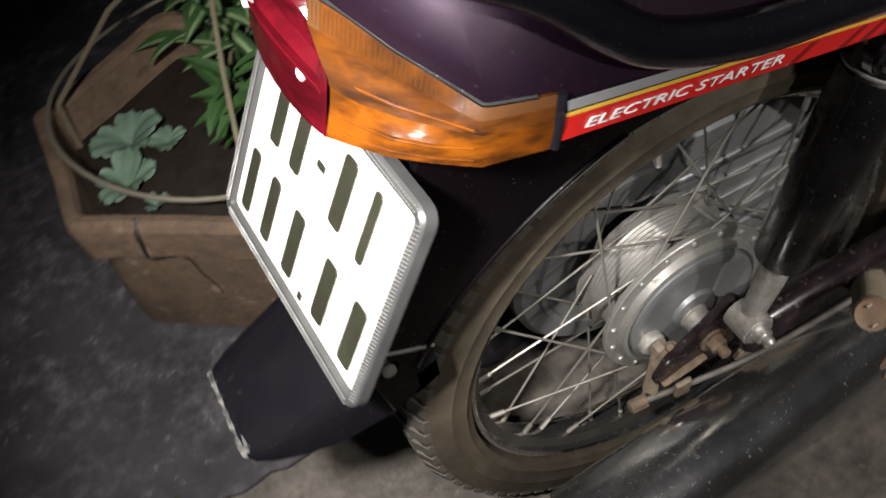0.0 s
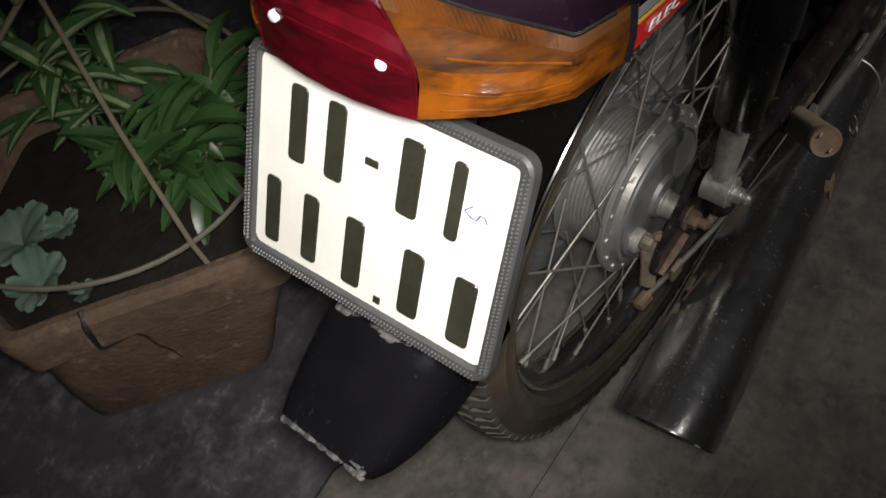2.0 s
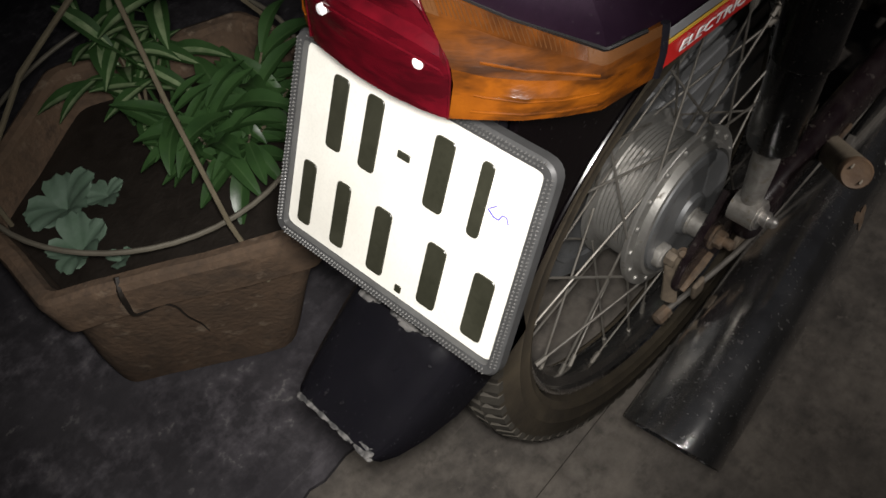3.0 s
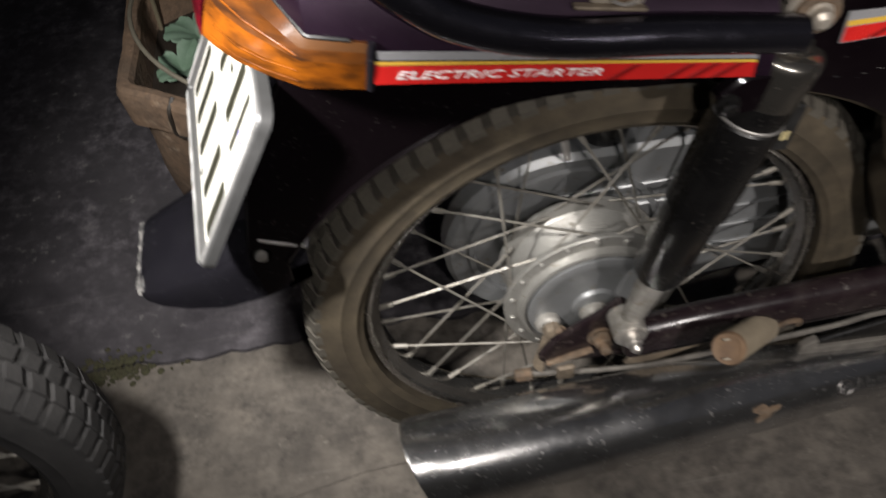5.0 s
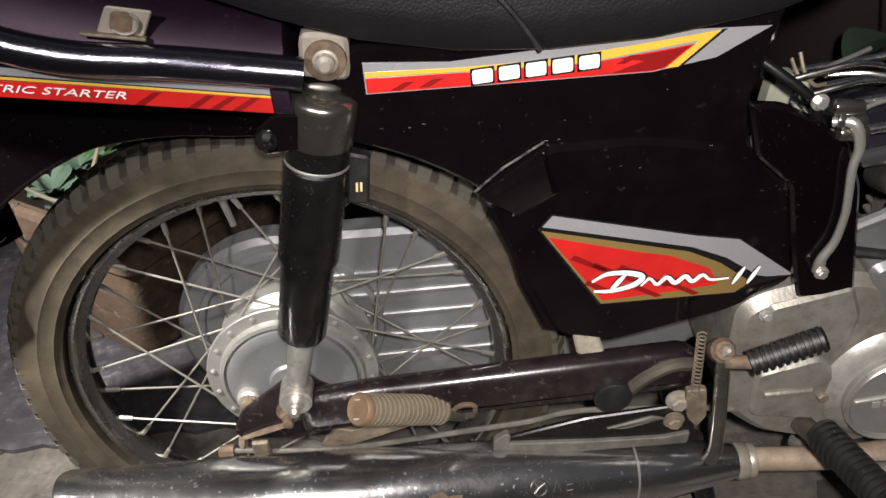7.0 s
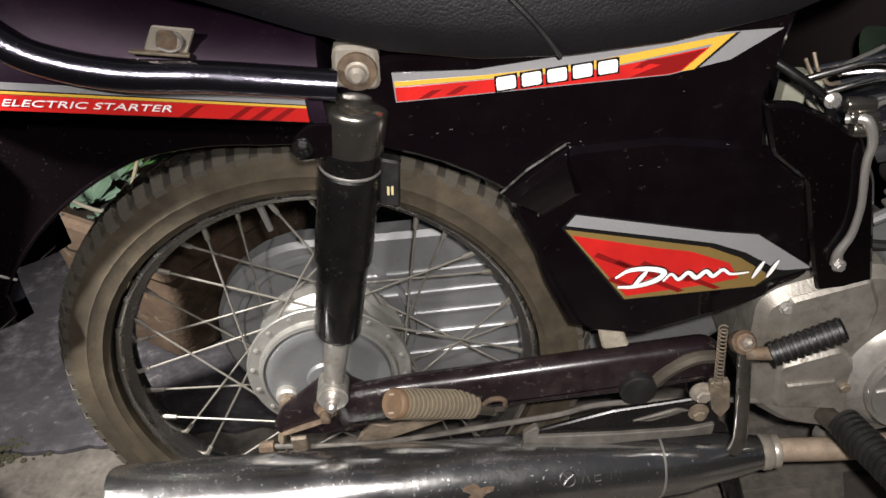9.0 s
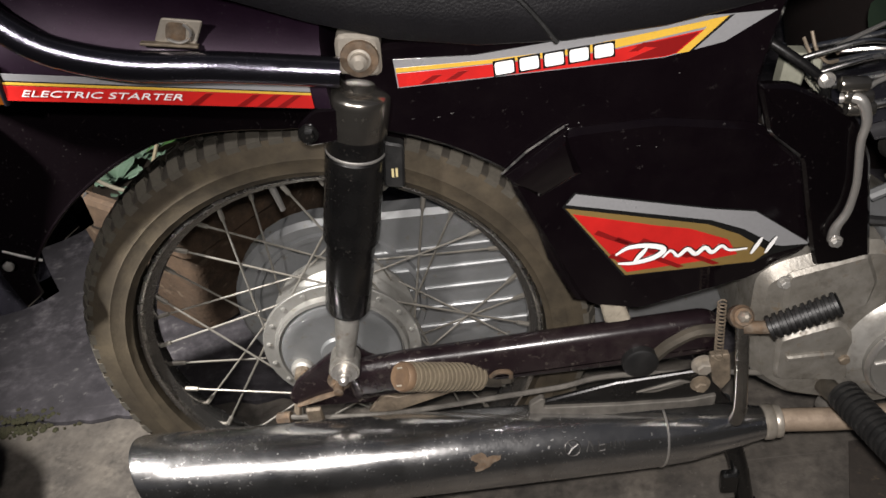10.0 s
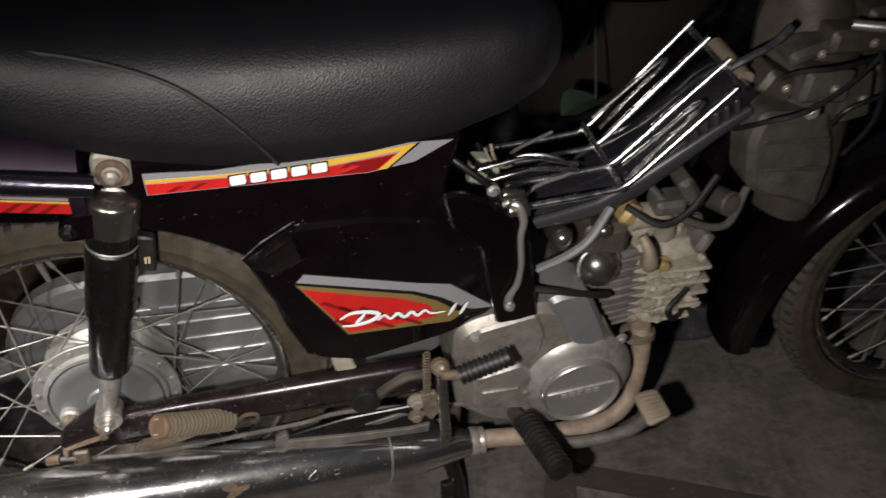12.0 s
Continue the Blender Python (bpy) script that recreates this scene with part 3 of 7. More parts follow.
    for k in range(36):
        side = -1 if k % 2 else 1
        ar = 2 * math.pi * k / 36 + radians(6.0)
        lead = (1 if (k // 2) % 2 else -1)
        ah = ar + lead * radians(50)
        yh = side * ((0.034 if (k // 2) % 2 else 0.029) - (0.0125 if side == s else 0.0))
        hr = hub_r * (0.93 if side == s else 0.85)
        p = c + Vector((math.cos(ah) * hr, yh, math.sin(ah) * hr))
        q = c + Vector((math.cos(ar) * (rim - 0.019), side * 0.004, math.sin(ar) * (rim - 0.019)))
        sp.append((p, q))
    for p, q in sp:
        d = (q - p).normalized()
        bm = tube(bmesh.new(), [p, q], 0.0013, 6)
        bm.transform(yaw)
        part("spoke", bm, M_SPOKE, whl)
        bm = tube(bmesh.new(), [q - d * 0.013, q - d * 0.0125, q + d * 0.004], [0.0017, 0.0027, 0.0030], 6)
        bm.transform(yaw)
        part("nipple", bm, M_SPOKE, whl)
    return whl


rear_wheel = wheel("rear_wheel", bike, (0.008, 0, 0.2885), 0.2885, 0.066, 0.2305, 0.090, label="rear wire-spoked wheel with a dull steel rim")
front_wheel = wheel("front_wheel", bike, (1.240, 0, AX - 0.01), 0.275, 0.06, hub_r=0.07, turn=radians(-4), label="front wire-spoked wheel with a dull steel rim")
bm = tube(bmesh.new(), [Vector((0.008, 0, 0.2885)) + Vector((math.cos(a), 0, math.sin(a))) * r for a, r in ((1.73, 0.214), (1.73, 0.180))], [0.004, 0.0032], 8)
part("valve", bm, M_CHROME, rear_wheel)


def chain_case():
    c0, r0, c1, r1 = (-0.004, AX - 0.004), 0.124, (0.40, AX + 0.005), 0.106
    poly = [(c0[0] + r0 * math.cos(a), c0[1] + r0 * math.sin(a)) for a in np.linspace(radians(84), radians(276), 26)]
    poly += [(c1[0] + r1 * math.cos(a), c1[1] + r1 * math.sin(a)) for a in np.linspace(radians(-84), radians(84), 10)]
    bm = prism(bmesh.new(), poly, 0.058, 0.092, 0.006)
    for k in range(5):
        z = AX + 0.065 - 0.030 * k
        box(bm, (0.16, 0.057, z), (0.34, 0.005, 0.006), 0.0015)
    lathe(bm, [(0.0, 0.105), (-0.004, 0.103), (-0.004, 0.097), (0.0, 0.095)], (0, 0.0575, AX), (0, 1, 0), 48, True)
    part("chain_case", bm, M_CASE, bike, "grey painted chain case with long ribs")


chain_case()


def swing_arm(sgn):
    bm = bmesh.new()
    y0, y1 = -0.098 * sgn, -0.070 * sgn
    top = [(0.02, 0.318), (0.09, 0.325), (0.40, 0.337), (0.415, 0.325), (0.413, 0.29), (0.40, 0.283), (0.34, 0.279), (0.17, 0.276), (0.02, 0.270)]
    outline = rounded(top, 0.012, 3)
    r, s = 0.0135, 1 if y1 > y0 else -1
    prof = [(y0 + s * r * (1 - math.cos(a)), r * (1 - math.sin(a))) for a in [math.pi / 12 * k for k in range(7)]]
    prof += [(y1 - (y - y0), d) for y, d in reversed(prof[:-1])]
    loft(bm, [[(x, y, z) for x, z in (inset(outline, d) if d > 1e-6 else outline)] for y, d in prof])
    part("swing_arm", bm, M_SWING, bike, "scuffed plum-black swing arm", 50)


swing_arm(1)
swing_arm(-1)


def arm_end():
    """The black bracket round the axle, its adjuster, spacer and nuts."""
    ax, az = 0.006, 0.2825
    bm = prism(bmesh.new(), rounded([(-0.057, 0.256), (-0.043, 0.281), (0.006, 0.318), (0.022, 0.334), (0.040, 0.312), (0.074, 0.288), (0.066, 0.248), (0.035, 0.236), (-0.050, 0.242)], 0.006, 2), -0.066, -0.058, 0.002)
    part("axle_bracket", bm, M_SWING, bike, "greasy black axle bracket")
    bm = lathe(bmesh.new(), [(0.034, 0.0125), (0.036, 0.0150), (0.041, 0.0150), (0.042, 0.0135), (0.057, 0.0135), (0.058, 0.011)], (ax, 0, az), (0, -1, 0), 28)
    part("axle_spacer", bm, M_ALU, bike, "grey aluminium axle spacer")
    bm = bolt(bmesh.new(), (ax, -0.066, az - 0.004), (0, -1, 0), 0.0095, 0.012)
    lathe(bm, [(0, 0.0055), (0.009, 0.0055), (0.010, 0.004)], (ax, -0.077, az - 0.004), (0, -1, 0), 12)
    part("axle_nut", bm, M_RUST, bike, "rusty axle nut")
    # brake cam on the panel and the lever that hangs from it
    bm = lathe(bmesh.new(), [(0.030, 0.0125), (0.032, 0.0135), (0.040, 0.0130), (0.0425, 0.0105), (0.0430, 0.004)], (-0.0402, 0, 0.2725), (0, -1, 0), 24)
    part("brake_cam", bm, M_ALU, bike, "dull aluminium cam boss")
    bm = tube(bmesh.new(), smooth_line([(-0.036, -0.050, 0.280), (-0.043, -0.052, 0.266), (-0.049, -0.055, 0.248), (-0.054, -0.058, 0.228)], 4), [0.0105, 0.0085, 0.0075, 0.0085], 8, 0.55)
    lathe(bm, [(0, 0.0095), (0.010, 0.0090), (0.011, 0.006)], (-0.0385, -0.044, 0.2755), (0, -1, 0), 8)
    lv = part("brake_lever", bm, M_TAN, bike, "dusty tan brake lever")
    part("pinch_bolt", bolt(bmesh.new(), (-0.032, -0.056, 0.282), (-0.5, -0.2, 0.8), 0.0045, 0.006), M_RUST, lv)
    bm = tube(bmesh.new(), smooth_line([(-0.068, -0.062, 0.224), (0.00, -0.074, 0.228), (0.062, -0.082, 0.233), (0.160, -0.085, 0.243), (0.247, -0.086, 0.251), (0.301, -0.086, 0.260), (0.42, -0.088, 0.250), (0.50, -0.09, 0.235)], 4), 0.0031, 8)
    part("brake_rod", bm, M_DUSTY, bike, "thin dusty steel brake rod")
    bm = lathe(bmesh.new(), [(0, 0.007), (0.016, 0.007), (0.018, 0.004)], (-0.062, -0.063, 0.224), (-1, 0.1, -0.1), 8)
    part("adjuster_nut", bm, M_RUST, bike)
    bm = tube(bmesh.new(), [(-0.048, -0.068, 0.247), (-0.020, -0.0685, 0.256), (-0.002, -0.069, 0.261)], [0.003, 0.0045, 0.0035], 8, 0.6)
    part("adjuster_bolt", bm, M_RUST, bike, "rusty chain adjuster")
    bm = prism(bmesh.new(), rounded([(0.030, 0.234), (0.058, 0.229), (0.165, 0.262), (0.158, 0.270), (0.066, 0.252), (0.052, 0.258)], 0.003, 2), -0.077, -0.071, 0.001)
    part("torque_link", bm, M_TAN, bike, "tan stained steel link")
    bm = box(bmesh.new(), (-0.030, -0.075, 0.237), (0.018, 0.006, 0.022), 0.002)
    part("chain_adjuster", bm, M_TAN, bike)


arm_end()


def shock(sgn):
    a, b = Vector((0.022, -0.086 * sgn, 0.3215)), Vector((0.104, -0.0895 * sgn, 0.6655))
    ax = (b - a).normalized()
    L = (b - a).length
    bm = lathe(bmesh.new(), [(0.076, 0.010), (0.078, 0.0205), (0.082, 0.0225), (0.165, 0.0235), (0.168, 0.0265), (0.260, 0.0268), (0.263, 0.024)], a, ax, 36)
    tb = part("shock_absorber", bm, M_BLACK, bike, "glossy black telescopic shock absorber with dusty marks")
    bm = lathe(bmesh.new(), [(0.2622, 0.0262), (0.2630, 0.0269), (0.2644, 0.0269), (0.2652, 0.026)], a, ax, 36)
    part("band", bm, M_CHROME, tb)
    bm = lathe(bmesh.new(), [(0.2645, 0.0250), (0.2655, 0.0262), (0.2830, 0.0272), (0.2840, 0.0260)], a, ax, 36)
    part("waist", bm, M_BLACK, tb, "black waist under the cap")
    bm = lathe(bmesh.new(), [(0.2825, 0.0262), (0.2830, 0.0272), (0.2860, 0.0275), (0.3150, 0.0284), (0.3190, 0.0281), (0.3215, 0.0268), (0.3245, 0.0215), (0.3255, 0.0160), (0.3310, 0.0150), (0.3315, 0.010)], a, ax, 40)
    part("cap", bm, M_SMOKE, tb, "smoky chromed cap")
    bm = lathe(bmesh.new(), [(0.0, 0.010), (0.02, 0.0105), (0.055, 0.0125), (0.078, 0.0125)], a, ax, 20)
    part("lower_rod", bm, M_ALU, tb)
    bm = lathe(bmesh.new(), [(-0.013, 0.012), (-0.013, 0.016), (0.013, 0.016), (0.013, 0.012)], a, (0, -1, 0), 24)
    part("lower_eye", bm, M_ALU, tb)
    bm = lathe(bmesh.new(), [(0.013, 0.0135), (0.0155, 0.0135), (0.0155, 0.008), (0.022, 0.008), (0.0225, 0.0055), (0.028, 0.0055), (0.031, 0.003)], a, (0, -sgn, 0), 16)
    part("lower_nut", bm, M_CHROME, tb, "bright acorn nut on a washer")
    bm = prism(bmesh.new(), rounded([(0.083, 0.652), (0.087, 0.688), (0.123, 0.683), (0.120, 0.646)], 0.009, 3), -0.076 * sgn, -0.098 * sgn, 0.003)
    part("upper_mount", bm, M_NUT, tb, "pale stained upper mount")
    part("washer", lathe(bmesh.new(), [(0.008, 0.0160), (0.0115, 0.0155), (0.0125, 0.012), (0.0125, 0.006)], b, (0, -sgn, 0), 24), M_RUST, tb, "brown rusty washer")
    bm = lathe(bmesh.new(), [(0.0105, 0.0098), (0.013, 0.0095), (0.0135, 0.0075), (0.019, 0.0072), (0.022, 0.004)], b, (0, -sgn, 0), 20)
    part("upper_nut", bm, M_NUT, tb, "chrome domed nut on a brown washer")


shock(1)
shock(-1)

# ---- body panels


def side_y(x, z=0.0):
    """The side covers close in towards the front."""
    return 0.055 * (x - 0.13)


def tail_cowl():
    bm = bmesh.new()
    rows = [(-0.262, 0.028, 0.720, 0.744, 0.768), (-0.236, 0.072, 0.705, 0.722, 0.778), (-0.214, 0.1065, 0.690, 0.706, 0.786), (-0.174, 0.1115, 0.676, 0.702, 0.780), (-0.10, 0.1135, 0.662, 0.690, 0.757),
            (0.0, 0.1135, 0.645, 0.672, 0.722), (0.075, 0.1135, 0.632, 0.660, 0.705)]
    rings = []
    for x, w, zl, zu, zt in rows:
        h = [(w - 0.006, zl - 0.004), (w, zl), (w, zu), (w * 0.965, zu + 0.22 * (zt - zu)), (w * 0.86, zu + 0.55 * (zt - zu)), (w * 0.66, zu + 0.82 * (zt - zu)), (w * 0.35, zu + 0.96 * (zt - zu)), (0, zt)]
        rings.append([(x, -y, z) for y, z in h] + [(x, y, z) for y, z in h[-2::-1]])
    loft(bm, rings)
    part("tail_cowl", bm, M_PURPLE, bike, "plum lacquered tail cowl", 45)
    # lower skirt, shaded by its darker colour, set in a little, down to the arch over the tyre
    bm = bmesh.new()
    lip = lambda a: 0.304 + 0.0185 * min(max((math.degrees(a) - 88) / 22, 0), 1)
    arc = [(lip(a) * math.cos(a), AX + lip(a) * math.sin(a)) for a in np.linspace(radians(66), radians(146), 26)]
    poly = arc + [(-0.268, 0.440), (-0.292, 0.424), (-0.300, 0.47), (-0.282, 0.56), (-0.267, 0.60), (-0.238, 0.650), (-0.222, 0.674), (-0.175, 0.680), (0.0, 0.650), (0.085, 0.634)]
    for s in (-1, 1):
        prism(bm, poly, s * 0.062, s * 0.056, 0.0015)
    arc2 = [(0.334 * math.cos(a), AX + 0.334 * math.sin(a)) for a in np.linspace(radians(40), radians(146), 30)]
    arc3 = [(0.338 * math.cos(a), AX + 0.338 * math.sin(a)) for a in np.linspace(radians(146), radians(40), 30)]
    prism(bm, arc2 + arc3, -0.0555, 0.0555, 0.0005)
    fd = part("rear_fender", bm, M_BODYSHADE, bike, "glossy plum-black rear fender, body lacquer darkened for shade")
    for s in (-1, 1):
        bm = tube(bmesh.new(), [(x, s * 0.0625, z) for x, z in [(0.3235 * math.cos(a), AX + 0.3235 * math.sin(a)) for a in np.linspace(radians(108), radians(146), 24)]], 0.0018, 8)
        part("fender_lip", bm, M_BODYSHADE, fd)
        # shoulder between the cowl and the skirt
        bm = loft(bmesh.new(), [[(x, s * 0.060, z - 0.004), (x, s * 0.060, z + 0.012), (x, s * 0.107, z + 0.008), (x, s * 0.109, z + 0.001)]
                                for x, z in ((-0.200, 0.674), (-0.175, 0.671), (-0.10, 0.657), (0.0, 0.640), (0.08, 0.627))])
        part("skirt_shoulder", bm, M_BODYSHADE, fd)


tail_cowl()


def flat(poly, y, mat, parent, name, shear=None, label=""):
    bm = prism(bmesh.new(), poly, y, y + 0.0008, 0.0001, shear)
    return part(name, bm, mat, parent, label)


def band(x0, zb0, zt0, x1, zb1, zt1, lo, hi):
    """A strip of a stripe, between the parts lo and hi of its height."""
    return [(x0, zb0 + (zt0 - zb0) * lo), (x1, zb1 + (zt1 - zb1) * lo), (x1, zb1 + (zt1 - zb1) * hi), (x0, zb0 + (zt0 - zb0) * hi)]


def stripe_tail(sgn):
    y = -0.1146 if sgn > 0 else 0.1146
    base = (-0.183, 0.6765, 0.7005, 0.062, 0.6345, 0.6555)
    d = flat(band(*base, 0.0, 1.0), y, M_DBLK, bike, "tail_stripe", label="red, yellow and silver tail stripe")
    e = -0.0006 * sgn
    flat(band(-0.1815, 0.6765, 0.7005, 0.062, 0.6345, 0.6555, 0.02, 0.58), y + e, M_DRED, d, "red_band")
    flat(band(-0.178, 0.6765, 0.7005, 0.062, 0.6345, 0.6555, 0.59, 0.68), y + e, M_DYEL, d, "yellow_band")
    flat(band(-0.176, 0.6765, 0.7005, 0.062, 0.6345, 0.6555, 0.73, 0.98), y + e, M_DSIL, d, "silver_band")
    if sgn > 0:
        for k in range(4):
            x = 0.0 + 0.016 * k - (0.085 if k == 3 else 0)
            zl = 0.6765 - (x + 0.183) / 0.245 * 0.042
            flat([(x, zl + 0.0008), (x + 0.007, zl - 0.0002), (x + 0.022, zl + 0.0085), (x + 0.016, zl + 0.0092)], y - 0.0011, M_DDARK, d, "dark_streak")
        me = text_mesh("ELECTRIC STARTER", 0.0112, 0.3)
        me.materials.append(M_WHITE)
        w = max(v.co.x for v in me.vertices)
        ang = math.atan2(0.6345 - 0.6765, 0.245)
        m = Matrix.Translation((-0.168, y - 0.0014, 0.6792)) @ Matrix.Rotation(-ang, 4, "Y") @ Matrix.Rotation(radians(90), 4, "X") @ Matrix.Diagonal((0.129 / w, 0.72, 1, 1))
        me.transform(m)
        ob = new("lettering", me)
        ob.parent = d
        tagged(ob, "white words ELECTRIC STARTER")


stripe_tail(1)
stripe_tail(-1)


def side_cover(sgn):
    f = (lambda x, z: side_y(x) * sgn)
    y0 = -0.0945 * sgn
    arc = [(0.326 * math.cos(a), AX + 0.326 * math.sin(a)) for a in np.linspace(radians(47), radians(74), 7)]
    outline = [(0.265, 0.372), (0.330, 0.347), (0.442, 0.368), (0.500, 0.396), (0.500, 0.455), (0.482, 0.502), (0.440, 0.547), (0.436, 0.592), (0.455, 0.662), (0.38, 0.668), (0.27, 0.662), (0.13, 0.672), (0.085, 0.672), (0.085, 0.604)]
    outline = outline + arc[::-1] + [(0.243, 0.43)]
    bm = prism(bmesh.new(), outline, y0, y0 + 0.05 * sgn, 0.004, f)
    cov = part("side_cover", bm, M_BODY, bike, "glossy plum-black side cover")
    raised = [(0.212, 0.530), (0.266, 0.571), (0.35, 0.568), (0.437, 0.548), (0.482, 0.502), (0.499, 0.455), (0.498, 0.398), (0.442, 0.371), (0.330, 0.351), (0.276, 0.368), (0.252, 0.425)]
    bm = prism(bmesh.new(), rounded(raised, 0.012, 3), y0 - 0.006 * sgn, y0 + 0.03 * sgn, 0.005, f)
    part("raised_panel", bm, M_BODY, cov)
    # the folded facet at its rear corner
    bm = loft(bmesh.new(), [[(0.209, y0 - 0.002 * sgn, 0.535), (0.268, y0 - 0.002 * sgn, 0.573), (0.279, y0 - 0.006 * sgn, 0.527), (0.240, y0 - 0.006 * sgn, 0.508)],
                            [(0.217, y0 - 0.0145 * sgn, 0.533), (0.264, y0 - 0.0145 * sgn, 0.563), (0.271, y0 - 0.0105 * sgn, 0.530), (0.241, y0 - 0.0105 * sgn, 0.514)]])
    for v in bm.verts:
        v.co.y += f(v.co.x, 0)
    part("facet", bm, M_BODY, cov)
    if sgn > 0:
        for pts in ([(0.207, -0.0975, 0.536), (0.232, -0.0975, 0.556), (0.266, -0.0970, 0.575)], [(0.238, -0.1015, 0.511), (0.268, -0.1005, 0.531)], [(0.265, -0.1015, 0.568), (0.271, -0.1000, 0.534)]):
            part("scuffed_edge", tube(bmesh.new(), [(x, y + side_y(x), z) for x, y, z in pts], 0.0011, 6), M_SCUFF, cov)
        pts = [(0.440, -0.0945, 0.570), (0.441, -0.0948, 0.548), (0.460, -0.0948, 0.526), (0.482, -0.0948, 0.502), (0.492, -0.0948, 0.475)]
        part("scuffed_edge", tube(bmesh.new(), [(x, y + side_y(x), z) for x, y, z in pts], 0.0016, 6), M_SCUFF, cov)
    if sgn > 0:
        # small pale scuffs and nicks in the lacquer
        rnd = random.Random(17)
        for cx, cz, n, sp in ((0.160, 0.604, 4, 0.012), (0.266, 0.572, 4, 0.006), (0.236, 0.515, 4, 0.004), (0.33, 0.545, 2, 0.02), (0.41, 0.54, 2, 0.03), (0.47, 0.50, 3, 0.012), (0.30, 0.60, 2, 0.03)):
            for k in range(n):
                x, z = cx + rnd.gauss(0, sp), cz + rnd.gauss(0, sp * 0.35)
                on = 0.0062 if (z < 0.50 or (x > 0.30 and z < 0.56)) else 0.0002
                bm = lump((x, y0 - on + side_y(x), z), (rnd.uniform(0.0012, 0.0042), 0.0005, rnd.uniform(0.0005, 0.0011)), rnd.random() * 9, 0.4, 1)
                part("scuff", bm, M_SCUFF, cov)
    ys = y0 - 0.0009 * sgn
    e = -0.0006 * sgn
    # upper stripe
    d = flat([(0.130, 0.6335), (0.21, 0.630), (0.352, 0.624), (0.402, 0.630), (0.444, 0.651), (0.37, 0.656), (0.272, 0.6535), (0.195, 0.652), (0.130, 0.659)], ys, M_DSIL, cov, "cover_stripe", f,
             "silver, yellow and red side stripe")
    flat([(0.131, 0.6475), (0.209, 0.6430), (0.30, 0.6385), (0.393, 0.6465), (0.366, 0.628), (0.372, 0.627), (0.402, 0.652), (0.34, 0.6485), (0.272, 0.6445), (0.205, 0.6465), (0.131, 0.6515)], ys + e, M_DYEL, d, "yellow_band", f)
    flat([(0.131, 0.6345), (0.21, 0.631), (0.352, 0.625), (0.362, 0.6265), (0.384, 0.6435), (0.30, 0.6375), (0.209, 0.642), (0.131, 0.6465)], ys + e, M_DRED, d, "red_band", f)
    flat([(0.362, 0.6262), (0.372, 0.6262), (0.404, 0.6525), (0.388, 0.6515), (0.386, 0.645)], ys + 1.2 * e, M_DYEL, d, "yellow_corner", f)
    for k in range(3):
        x = 0.148 + 0.022 * k + (0.13 if k == 2 else 0)
        flat([(x, 0.6345), (x + 0.008, 0.6340), (x + 0.020, 0.6400), (x + 0.012, 0.6405)], ys + 1.6 * e, M_DDARK, d, "dark_streak", f)
    flat([(0.318, 0.6272), (0.352, 0.6258), (0.361, 0.6272), (0.3805, 0.6425), (0.352, 0.6402), (0.326, 0.6388), (0.345, 0.6345)], ys + 1.5 * e, M_DDARK, d, "maroon_wedge", f)
    flat([(0.3722, 0.6264), (0.3755, 0.6268), (0.4085, 0.6530), (0.4042, 0.6527)], ys + 1.4 * e, M_DBLK, d, "black_keyline", f)
    # maker's mark: five plain white blocks
    for k in range(5):
        x = 0.210 + 0.0206 * k
        z = 0.6318 + 0.0003 * k
        flat([(x, z - 0.001), (x + 0.0185, z - 0.0005), (x + 0.0185, z + 0.0135), (x, z + 0.0130)], ys + 2.4 * e, M_DBLK, d, "mark_edge", f)
        flat(rounded([(x + 0.0014, z + 0.0006), (x + 0.0171, z + 0.001), (x + 0.0171, z + 0.0121), (x + 0.0014, z + 0.0117)], 0.002, 2), ys + 3.4 * e, M_WHITE, d, "mark", f, )
    # lower emblem
    yr = y0 - 0.0069 * sgn
    d = flat([(0.271, 0.507), (0.400, 0.467), (0.440, 0.457), (0.497, 0.407), (0.460, 0.401), (0.442, 0.394), (0.314, 0.401), (0.259, 0.493)], yr, M_DBLK, cov, "emblem", f, "red, gold and silver emblem with a white flourish")
    flat([(0.272, 0.5055), (0.400, 0.4655), (0.440, 0.4555), (0.496, 0.4075), (0.470, 0.4095), (0.462, 0.412), (0.430, 0.437), (0.398, 0.4535), (0.263, 0.4955)], yr + e, M_DSIL, d, "silver_band", f)
    flat([(0.262, 0.4915), (0.395, 0.449), (0.425, 0.432), (0.456, 0.4055), (0.442, 0.3955), (0.316, 0.4025)], yr + e, M_DGOLD, d, "gold_field", f)
    flat([(0.268, 0.4845), (0.345, 0.4575), (0.378, 0.4475), (0.415, 0.428), (0.425, 0.4085), (0.395, 0.4065), (0.3175, 0.4065)], yr + 1.8 * e, M_DRED, d, "red_field", f)
    for k, (xa, za, ln) in enumerate(((0.287, 0.458, 0.030), (0.306, 0.447, 0.042), (0.330, 0.441, 0.045), (0.345, 0.416, 0.022), (0.372, 0.418, 0.030), (0.300, 0.428, 0.02))):
        flat([(xa, za), (xa + ln, za - ln * 0.62), (xa + ln + 0.006, za - ln * 0.62 + 0.001), (xa + 0.004, za + 0.004)], yr + 2.2 * e, M_DDARK, d, "dark_streak", f)
